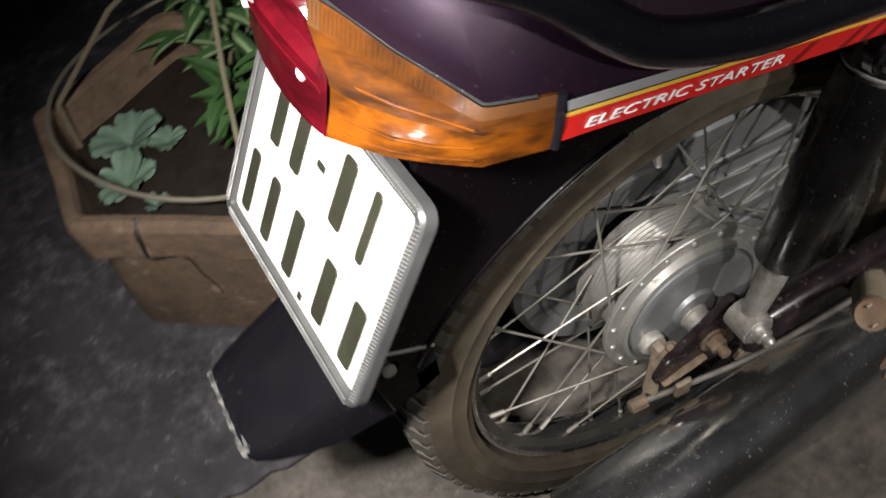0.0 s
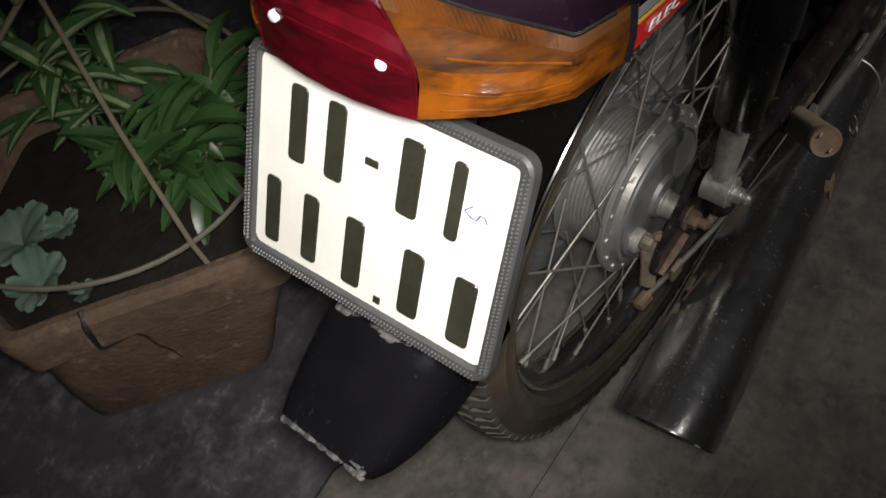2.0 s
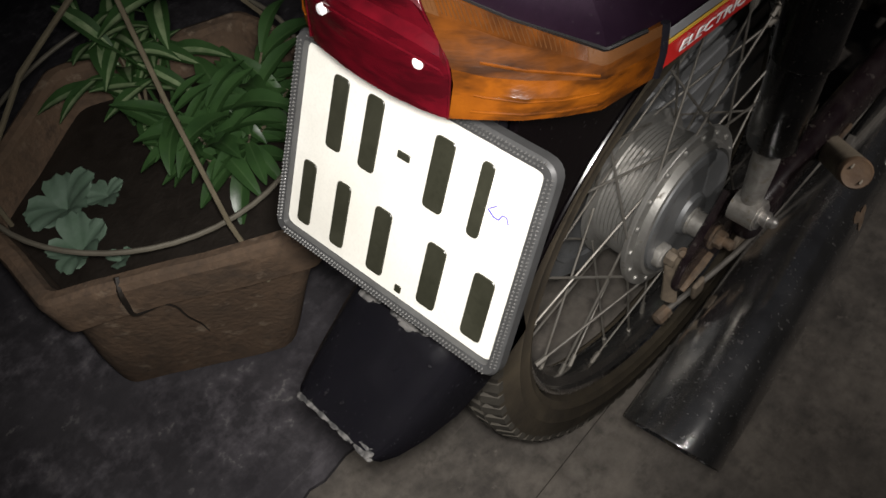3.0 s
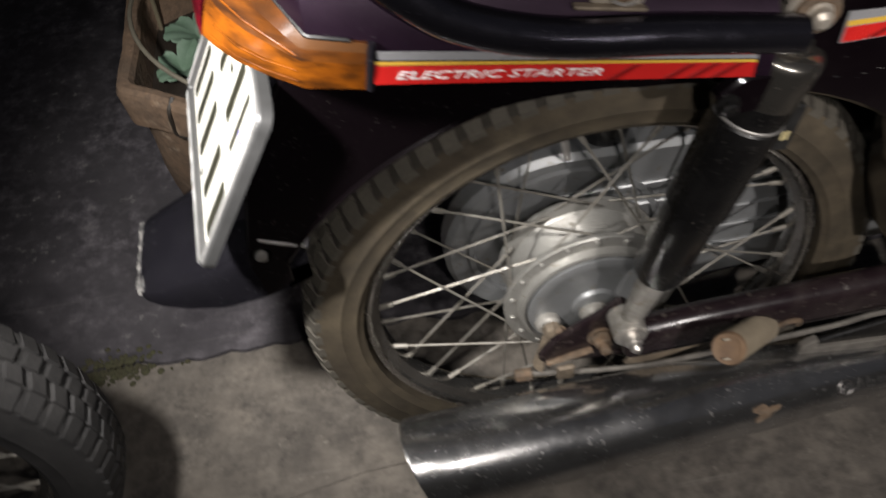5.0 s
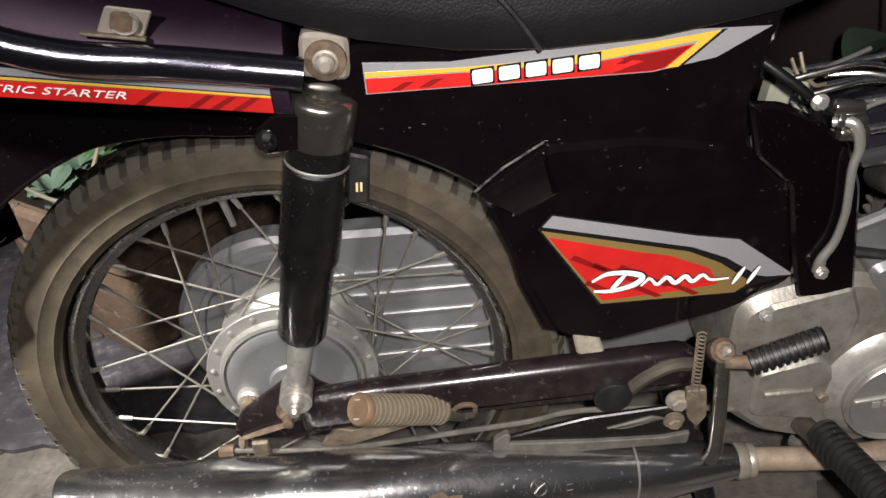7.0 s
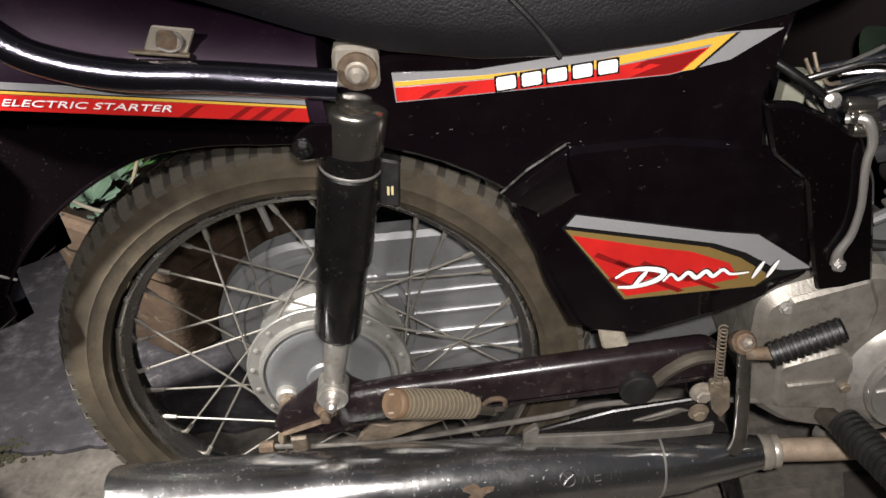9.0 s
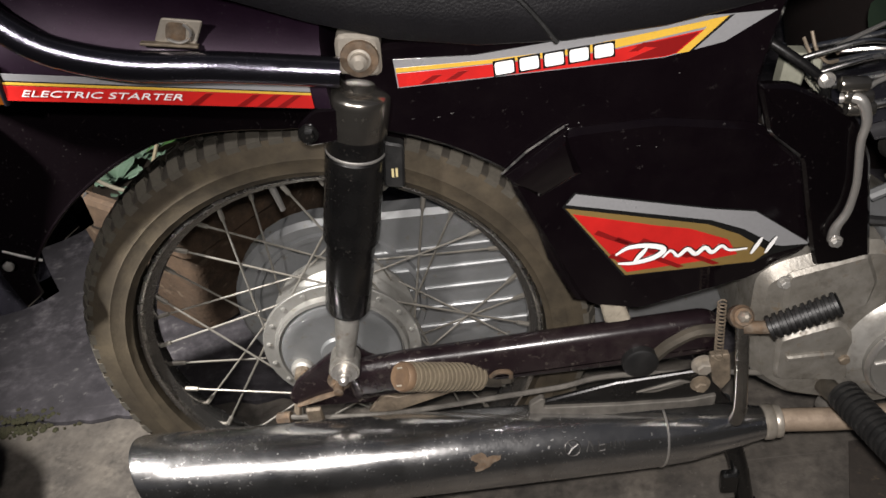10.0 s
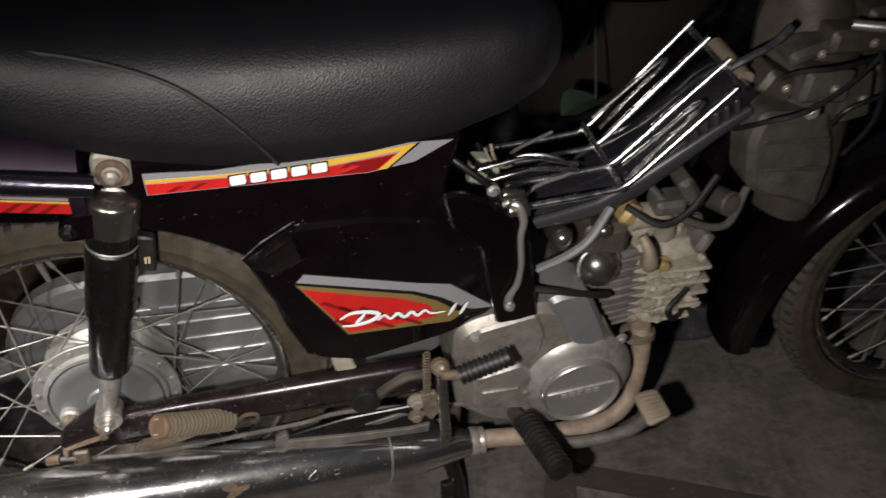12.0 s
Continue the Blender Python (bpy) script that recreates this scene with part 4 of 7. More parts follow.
    # the flourish: a slanting wave of plain white strokes
    def stroke(pts, w, m, dy, nm):
        q = smooth_line([Vector((x, 0, z)) for x, z in pts], 5)
        top, bot = [], []
        for i, p in enumerate(q):
            t = (q[min(i + 1, len(q) - 1)] - q[max(i - 1, 0)]).normalized()
            nrm = Vector((-t.z, 0, t.x))
            ww = w * (0.35 + 0.65 * math.sin(math.pi * (i + 0.5) / len(q)))
            top.append(p + nrm * ww)
            bot.append(p - nrm * ww)
        poly = [(p.x, p.z) for p in top] + [(p.x, p.z) for p in reversed(bot)]
        flat(poly, yr + dy * e, m, d, nm, f)
    for ww, m, dy, nm in ((0.0052, M_DBLK, 2.6, "flourish_edge"), (0.0034, M_WHITE, 3.6, "flourish")):
        stroke([(0.307, 0.4300), (0.320, 0.4365), (0.338, 0.4355), (0.353, 0.4290), (0.345, 0.4205), (0.325, 0.4170), (0.309, 0.4190)], ww * 0.82, m, dy, nm)
        stroke([(0.337, 0.4330), (0.331, 0.4260), (0.324, 0.4175)], ww * 0.7, m, dy + 0.2, nm)
        stroke([(0.352, 0.4185), (0.360, 0.4255), (0.367, 0.4180), (0.376, 0.4245), (0.384, 0.4170), (0.393, 0.4230), (0.400, 0.4160), (0.409, 0.4220), (0.417, 0.4155), (0.434, 0.4145)], ww * 0.66, m, dy + 0.3, nm)
        stroke([(0.438, 0.4070), (0.443, 0.4160), (0.448, 0.4250)], ww * 0.6, m, dy + 0.3, nm)
        stroke([(0.452, 0.4055), (0.457, 0.4145), (0.462, 0.4235)], ww * 0.6, m, dy + 0.3, nm)


side_cover(1)
side_cover(-1)


def seat():
    rows = [(-0.225, 0.805, 0.830, 0.060), (-0.215, 0.797, 0.840, 0.085), (-0.18, 0.786, 0.845, 0.100), (-0.08, 0.764, 0.835, 0.110), (0.0, 0.735, 0.822, 0.113), (0.07, 0.703, 0.808, 0.114), (0.13, 0.680, 0.800, 0.113), (0.20, 0.664, 0.792, 0.111),
            (0.27, 0.657, 0.787, 0.108), (0.35, 0.657, 0.784, 0.104), (0.44, 0.666, 0.783, 0.098), (0.50, 0.680, 0.783, 0.088), (0.54, 0.697, 0.779, 0.074), (0.562, 0.712, 0.769, 0.053), (0.570, 0.728, 0.755, 0.030)]
    rings = []
    for x, zb, zt, w in rows:
        h = zt - zb
        half = [(w * 0.90, zb), (w * 0.97, zb + 0.004), (w, zb + 0.25 * h), (w * 0.985, zb + 0.5 * h), (w * 0.93, zb + 0.72 * h), (w * 0.80, zb + 0.89 * h), (w * 0.55, zb + 0.97 * h), (w * 0.25, zt), (0, zt)]
        rings.append([(x, -y, z) for y, z in half] + [(x, y, z) for y, z in half[-2::-1]])
    # finer steps between the sections
    fine = []
    for a, b in zip(rings, rings[1:]):
        for k in range(3):
            fine.append([tuple(Vector(p).lerp(Vector(q), k / 3)) for p, q in zip(a, b)])
    fine.append(rings[-1])
    bm = loft(bmesh.new(), fine)
    st = part("seat", bm, M_SEAT, bike, "black grained leatherette double seat", 60)
    # the welt that runs up the side of the seat
    pts = [(0.262, -0.1065, 0.661), (0.240, -0.1105, 0.695), (0.205, -0.110, 0.735), (0.165, -0.1055, 0.764), (0.10, -0.096, 0.786), (0.02, -0.089, 0.801), (-0.08, -0.085, 0.815), (-0.16, -0.075, 0.826)]
    for s in (1, -1):
        bm = tube(bmesh.new(), smooth_line([(x, y * s, z) for x, y, z in pts], 6), 0.0022, 6)
        part("welt", bm, M_RUBBER, st)


seat()


def grab_rail():
    bm = bmesh.new()
    for s in (-1, 1):
        pts = smooth_line([(0.088, s * 0.112, 0.662), (0.0, s * 0.118, 0.682), (-0.07, s * 0.120, 0.694), (-0.125, s * 0.119, 0.713), (-0.155, s * 0.117, 0.735), (-0.185, s * 0.112, 0.765), (-0.225, s * 0.10, 0.79), (-0.255, s * 0.07, 0.80), (-0.27, s * 0.03, 0.803), (-0.272, 0, 0.803)], 5)
        tube(bm, pts, 0.0126, 16)
    part("grab_rail", bm, M_RAIL, bike, "glossy black tubular grab rail")
    cp = part("seat_catch", prism(bmesh.new(), rounded([(-0.039, 0.7245), (-0.008, 0.7175), (-0.019, 0.6985), (-0.050, 0.7065)], 0.002, 2), -0.1065, -0.1095, 0.001), M_NUT, bike, "bright stained steel seat catch")
    part("rust_patch", prism(bmesh.new(), rounded([(-0.036, 0.7215), (-0.021, 0.718), (-0.026, 0.7025), (-0.041, 0.7065)], 0.005, 3), -0.1092, -0.1099, 0.0002), M_RUST, cp)
    part("catch_loop", tube(bmesh.new(), smooth_line([(-0.038, -0.1115, 0.708), (-0.030, -0.1125, 0.7045), (-0.022, -0.1125, 0.706), (-0.0185, -0.1125, 0.712), (-0.0225, -0.1120, 0.7185)], 5), 0.0013, 7), M_CHROME, cp)
    part("catch_foot", box(bmesh.new(), (-0.038, -0.1115, 0.7035), (0.045, 0.006, 0.0025), 0.0008, Matrix.Rotation(0.2, 4, "Y")), M_TAN, cp)



grab_rail()


def shock_fittings():
    part("dark_bolt", bolt(bmesh.new(), (0.051, -0.112, 0.611), (0, -1, 0), 0.006, 0.008), M_BLACK, bike, "black bolt above the tyre")
    bm = prism(bmesh.new(), rounded([(0.060, 0.632), (0.086, 0.630), (0.086, 0.600), (0.046, 0.598), (0.042, 0.618)], 0.005, 2), -0.112, -0.100, 0.002)
    part("bolt_lug", bm, M_BODY, bike)
    bm = prism(bmesh.new(), rounded([(0.108, 0.584), (0.126, 0.578), (0.120, 0.534), (0.102, 0.538)], 0.004, 2), -0.094, -0.080, 0.002)
    bk = part("rubber_block", bm, M_RUBBER, bike, "black rubber block with a pale yellow mark")
    for dx in (0.0, 0.0035):
        part("pale_mark", prism(bmesh.new(), [(0.1105 + dx, 0.548), (0.1125 + dx, 0.5475), (0.1135 + dx, 0.556), (0.1115 + dx, 0.5565)], -0.0946, -0.0938, 0.0001), M_CREAM, bk)


shock_fittings()


# sections of the lamp: foot, top of the upright lip, foot of the top bevel, top; from the middle of the red lens outwards
RED = [((-0.2855, 0.0, 0.687), (-0.2815, 0.0, 0.7345), (-0.2745, 0.0, 0.7365), (-0.2745, 0.0, 0.757), (-0.266, 0.0, 0.764)),
       ((-0.2848, -0.020, 0.687), (-0.2805, -0.020, 0.7335), (-0.2735, -0.019, 0.7355), (-0.2730, -0.013, 0.755), (-0.265, -0.011, 0.762)),
       ((-0.2825, -0.040, 0.687), (-0.2775, -0.040, 0.7290), (-0.2705, -0.037, 0.7320), (-0.2705, -0.024, 0.749), (-0.264, -0.020, 0.757)),
       ((-0.2805, -0.050, 0.687), (-0.2740, -0.0515, 0.7230), (-0.2690, -0.047, 0.7270), (-0.2680, -0.032, 0.744), (-0.263, -0.025, 0.753)),
       ((-0.2790, -0.0545, 0.687), (-0.2730, -0.0555, 0.7120), (-0.2700, -0.052, 0.7180), (-0.2665, -0.037, 0.7385), (-0.262, -0.029, 0.750))]
AMBER = [((-0.2788, -0.0550, 0.687), (-0.2725, -0.0560, 0.7060), (-0.2695, -0.053, 0.7130), (-0.2690, -0.0415, 0.7430), (-0.262, -0.0295, 0.7495)),
         ((-0.2710, -0.0700, 0.6885), (-0.2655, -0.0705, 0.7030), (-0.2615, -0.068, 0.7095), (-0.2592, -0.0582, 0.7352), (-0.2515, -0.0450, 0.7405)),
         ((-0.2580, -0.0865, 0.6870), (-0.2545, -0.0870, 0.6995), (-0.2490, -0.084, 0.7060), (-0.2472, -0.0780, 0.7250), (-0.2395, -0.0660, 0.7285)),
         ((-0.2420, -0.0980, 0.6830), (-0.2400, -0.0990, 0.6960), (-0.2350, -0.0965, 0.7020), (-0.2332, -0.0938, 0.7160), (-0.2270, -0.0865, 0.7190)),
         ((-0.2255, -0.1055, 0.6775), (-0.2245, -0.1075, 0.6930), (-0.2225, -0.1075, 0.6985), (-0.2195, -0.1065, 0.7050), (-0.2160, -0.1045, 0.7105)),
         ((-0.2210, -0.1075, 0.6760), (-0.2205, -0.1095, 0.6920), (-0.2190, -0.1095, 0.6975), (-0.2160, -0.1085, 0.7045), (-0.2130, -0.1060, 0.7100)),
         ((-0.1850, -0.1130, 0.6725), (-0.1830, -0.1150, 0.6880), (-0.1825, -0.1150, 0.6920), (-0.1815, -0.1148, 0.7000), (-0.1800, -0.1140, 0.7060))]


def lens_ring(row):
    """A section of the lens, closed by a hidden back."""
    q = [Vector(p) for p in row]
    inn = Vector((0.040, -q[0].y * 0.30, 0))
    return [q[0] + inn] + q + [q[-1] + inn * 0.8 - Vector((0, 0, 0.014))]


def between(rows, n):
    """More sections between the given ones, joined by straight facets."""
    out = []
    for a, b in zip(rows, rows[1:]):
        out += [[Vector(p).lerp(Vector(q), k / n) for p, q in zip(a, b)] for k in range(n)]
    return out + [[Vector(p) for p in rows[-1]]]


def tail_lamp():
    """Wrap-round lamp: red centre with a tall lip, amber ends with a bevelled top, thin dark gasket above."""
    flip = lambda r: [Vector((p.x, -p.y, p.z)) for p in r]
    red = [lens_ring(r) for r in between(RED, 2)]
    full = [flip(r) for r in red[:0:-1]] + red
    bm = loft(bmesh.new(), full)
    bmesh.ops.bevel(bm, geom=[e for e in bm.edges if len(e.link_faces) == 2 and e.calc_face_angle(0) > 0.5], offset=0.0008, segments=2, affect="EDGES")
    lamp = part("tail_lamp", bm, M_REDLENS, bike, "red tail lamp lens with amber indicators at both ends", 30)
    # a step moulded along the red lip
    part("moulded_line", tube(bmesh.new(), [r[2].lerp(r[1], 0.20) + Vector((-0.0002, 0, 0)) for r in full[1:-1]], 0.0007, 6), M_REDLENS, lamp)
    for sg in (1, -1):
        rows = between(AMBER, 3)
        r = [q if sg > 0 else flip(q) for q in [lens_ring(x) for x in rows]]
        bm = loft(bmesh.new(), r)
        bmesh.ops.bevel(bm, geom=[e for e in bm.edges if len(e.link_faces) == 2 and e.calc_face_angle(0) > 0.5], offset=0.0007, segments=2, affect="EDGES")
        # the bevel, the sloping face and the lower band are moulded differently
        for f in bm.faces:
            c = f.calc_center_median()
            i = min(range(len(rows)), key=lambda k: (rows[k][2] - Vector((c.x, c.y * sg, c.z))).length)
            lo, hi = rows[i][2].z, rows[i][3].z
            f.material_index = 2 if c.z > hi + 0.0005 else (0 if c.z < lo else 1)
        ind = part("indicator", bm, M_AMBER, lamp, "amber indicator lens with a pale bevelled top", 25)
        ind.data.materials.append(M_AMBERDARK)
        ind.data.materials.append(M_RIBBED)
        # shallow ribs across the bevel, and the box of the bulb behind the lower band
        for i, (p, q) in enumerate(zip(r[:12], r[1:13])):
            for k in range(3):
                u, v = p[5].lerp(q[5], k / 3), p[4].lerp(q[4], k / 3)
                part("rib", tube(bmesh.new(), [u.lerp(v, 0.12), u.lerp(v, 0.86)], 0.0003, 5), M_RIBBED, ind)
        for f, w in ((0.30, 0.0008), (0.86, 0.0006)):
            part("moulded_step", tube(bmesh.new(), [q[1].lerp(q[2], f) + Vector((-0.0002, -0.0002 * sg, 0)) for q in r[2:14]], w, 6), M_AMBER, ind)
        part("moulded_step", tube(bmesh.new(), [q[3].lerp(q[4], 0.30) + Vector((-0.0002, -0.0002 * sg, 0)) for q in r[3:13]], 0.0009, 6), M_AMBER, ind)
        sm = [Vector((p.x - 0.0003, p.y * sg - 0.0003 * sg, p.z)) for p in red[-1][1:6]]
        part("seam", tube(bmesh.new(), sm, 0.0007, 6), M_REDLENS, lamp)
        part("lens_screw", lathe(bmesh.new(), [(-0.004, 0.0033), (0.0000, 0.0033), (0.0008, 0.0024), (0.0009, 0.001)], (-0.2792, -0.0395, 0.7165) if sg > 0 else (-0.2828, 0.0293, 0.7205), (-1, -0.12 * sg, 0.12), 16), M_WHITE, lamp, "pale lens screw")
        g = [r[-1][k] + Vector((0.0022, 0, 0)) for k in range(1, 6)]
        part("gasket", tube(bmesh.new(), g, 0.0026, 8), M_FLAP, lamp)
        part("gasket", tube(bmesh.new(), [q[5] + Vector((0.0014, 0, 0.0006)) for q in r[:-1]], 0.0014, 6), M_DBLK, lamp)


tail_lamp()


def number_plate():
    # the plate sits a little askew
    c, across = Vector((-0.2885, -0.0022, 0.589)), Vector((0.0474, -0.9984, -0.0296)).normalized()
    out = across.cross(Vector((0.4745, -0.0035, 0.8802))).normalized()
    if out.x > 0:
        out = -out
    up = out.cross(across)
    if up.z < 0:
        up = -up
    m = Matrix(((across.x, up.x, out.x, c.x), (across.y, up.y, out.y, c.y), (across.z, up.z, out.z, c.z), (0, 0, 0, 1)))

    def plate(u0, v0, u1, v1, w0, w1, r=0.008, bev=0.0008):
        bmx = bmesh.new()
        poly = rounded([(u0, v0), (u1, v0), (u1, v1), (u0, v1)], r, 4)
        rings = [[(a, b, w) for a, b in (inset(poly, d) if d else poly)] for w, d in ((w0, 0), (w1 - bev, 0), (w1, bev))]
        loft(bmx, rings)
        bmx.transform(m)
        return bmx

    # frame: a raised rim round the plate with a knurled face
    bm = bmesh.new()
    outer = rounded([(-0.102, -0.0775), (0.102, -0.0775), (0.102, 0.0775), (-0.102, 0.0775)], 0.013, 5)
    prof = [(0.0, -0.004), (0.0, 0.004), (0.0018, 0.0062), (0.0075, 0.0055), (0.0085, 0.002), (0.0085, -0.004)]
    rs = [ring(bm, [(a, b, w) for a, b in (inset(outer, d) if d else outer)]) for d, w in prof]
    for a, b in zip(rs, rs[1:]):
        skin(bm, a, b)
    skin(bm, rs[-1], rs[0])
    bm.transform(m)
    hold = part("plate_holder", bm, M_HOLDER, bike, "grey metal plate frame with a knurled rim")
    # knurling: small pyramids along the rim
    verts, faces = [], []

    def stud(u, v):
        k = len(verts)
        for du, dv, w in ((-1, 0, 0.0056), (0, -1, 0.0056), (1, 0, 0.0056), (0, 1, 0.0056), (0, 0, 0.0074)):
            verts.append(m @ Vector((u + du * 0.0013, v + dv * 0.0013, w)))
        for f in ((0, 1, 4), (1, 2, 4), (2, 3, 4), (3, 0, 4)):
            faces.append([k + i for i in f])
    for i in range(-34, 35):
        for dv in (0.0725, 0.0753):
            for s in (-1, 1):
                stud(i * 0.0027 + (0.0013 if dv > 0.073 else 0), s * dv)
    for i in range(-25, 26):
        for du in (0.097, 0.0998):
            for s in (-1, 1):
                stud(s * du, i * 0.0027 + (0.0013 if du > 0.098 else 0))
    me = bpy.data.meshes.new("knurling")
    me.from_pydata(verts, [], faces)
    me.materials.append(M_KNURL)
    ob = new("knurling", me)
    ob.parent = hold
    tagged(ob, kind="stuff")
    pl = part("number_plate", plate(-0.0945, -0.0695, 0.0945, 0.0695, -0.003, 0.0015), M_PLATE, bike, "white reflective registration plate with dark plain bars")
    row1 = [(-0.0612, 0.022, 0.052), (-0.0312, 0.023, 0.052), (0.0253, 0.025, 0.050), (0.0576, 0.015, 0.051)]
    row2 = [(-0.0785, 0.020, 0.050), (-0.0458, 0.021, 0.050), (-0.0095, 0.024, 0.050), (0.0365, 0.025, 0.048), (0.0746, 0.026, 0.048)]
    for rowz, row in ((0.0314, row1), (-0.0375, row2)):
        for u, w, h in row:
            part("bar", plate(u - w * 0.31, rowz - h / 2, u + w * 0.31, rowz + h / 2, 0.001, 0.0024, 0.004, 0.0004), M_INK, pl)
    part("bar", plate(-0.0078, 0.0275, 0.0022, 0.0325, 0.001, 0.0024, 0.001, 0.0004), M_INK, pl)
    part("bar", plate(0.0105, -0.065, 0.0160, -0.0595, 0.001, 0.0024, 0.001, 0.0004), M_INK, pl)
    bm = tube(bmesh.new(), [m @ Vector(q) for q in ((0.0690, 0.0340, 0.0018), (0.0640, 0.0295, 0.0018), (0.0690, 0.0265, 0.0018), (0.0725, 0.0265, 0.0018), (0.0745, 0.0305, 0.0018), (0.0775, 0.0305, 0.0018), (0.0795, 0.0270, 0.0018))], 0.0005, 5)
    part("pen_mark", bm, M_BLUE, pl, "blue pen squiggle")
    # stay that carries the plate
    bm = prism(bmesh.new(), [(-0.318, 0.512), (-0.247, 0.648), (-0.235, 0.66), (-0.225, 0.655), (-0.290, 0.508)], -0.05, 0.05, 0.002)
    part("plate_stay", bm, M_FLAP, bike, "black plate stay")


number_plate()


def flap_ring(x, edge, crest, w, t=0.0):
    """An arched section of the flap, drawn in by the thickness t."""
    prof = [(1.0, 0.0), (1.0, 0.30), (0.985, 0.55), (0.93, 0.74), (0.80, 0.88), (0.55, 0.96), (0.28, 0.99), (0.0, 1.0)]
    half = [((w - t) * a, edge + (crest - t - edge) * b) for a, b in prof]
    return [(x, -y, z) for y, z in half] + [(x, y, z) for y, z in half[-2::-1]]


FLAP = [(-0.252, 0.440, 0.508, 0.0600), (-0.272, 0.430, 0.503, 0.0600), (-0.30, 0.421, 0.492, 0.0595), (-0.33, 0.4145, 0.476, 0.0575), (-0.36, 0.416, 0.459, 0.0535), (-0.382, 0.4205, 0.446, 0.0490), (-0.394, 0.4245, 0.4385, 0.0440), (-0.4000, 0.4285, 0.4345, 0.0375)]


def mud_flap():
    """The arched tail of the rear guard, open below."""
    bm = loft(bmesh.new(), [flap_ring(*r) for r in FLAP], False, False)
    bmesh.ops.solidify(bm, geom=bm.faces[:], thickness=0.003)
    fl = part("mud_flap", bm, M_FLAP, bike, "glossy black plastic mudguard end with chipped pale edges", 50)
    # chipped edges: uneven flakes along the rear rim and under the plate
    rnd = random.Random(21)
    rim = [Vector(p) for p in flap_ring(*FLAP[-1])]
    chips = []
    for i, (p, q) in enumerate(zip(rim, rim[1:])):
        for k in range(4):
            chips.append((p.lerp(q, (k + rnd.random()) / 4) + Vector((0.0012, 0, 0.0006)), 0.0020 * rnd.uniform(0.5, 1.5)))
    for k in range(9):
        chips.append((Vector((-0.397 + rnd.uniform(0, 0.008), -0.034 + rnd.uniform(-0.004, 0.006), 0.4345 + rnd.uniform(0, 0.002))), rnd.uniform(0.0022, 0.0040)))
    for k in range(46):
        y = rnd.uniform(-0.030, 0.036)
        chips.append((Vector((-0.316 + rnd.uniform(-0.003, 0.003) + 0.004 * math.sin(y * 160), y, 0.4855 - 0.006 * (y / 0.05) ** 2)), rnd.uniform(0.0018, 0.0036)))
    for c, r in chips:
        bm = lump(c, (r * 2.2, r * 3.0, r * 0.9), rnd.random() * 9, 0.4, 1)
        part("chip", bm, M_SCUFF, fl)
    part("edge_wire", tube(bmesh.new(), [(-0.286, -0.0615, 0.498), (-0.270, -0.0620, 0.490), (-0.252, -0.0615, 0.482)], 0.0016, 6), M_CHROME, fl, "thin bright wire")
    bm = lathe(bmesh.new(), [(-0.004, 0.0085), (0.002, 0.0085), (0.002, 0.0055), (0.005, 0.005), (0.006, 0.003)], (-0.287, -0.0600, 0.480), (0, -1, 0), 16)
    part("flap_bolt", bm, M_CHROME, fl, "bright domed bolt")


mud_flap()


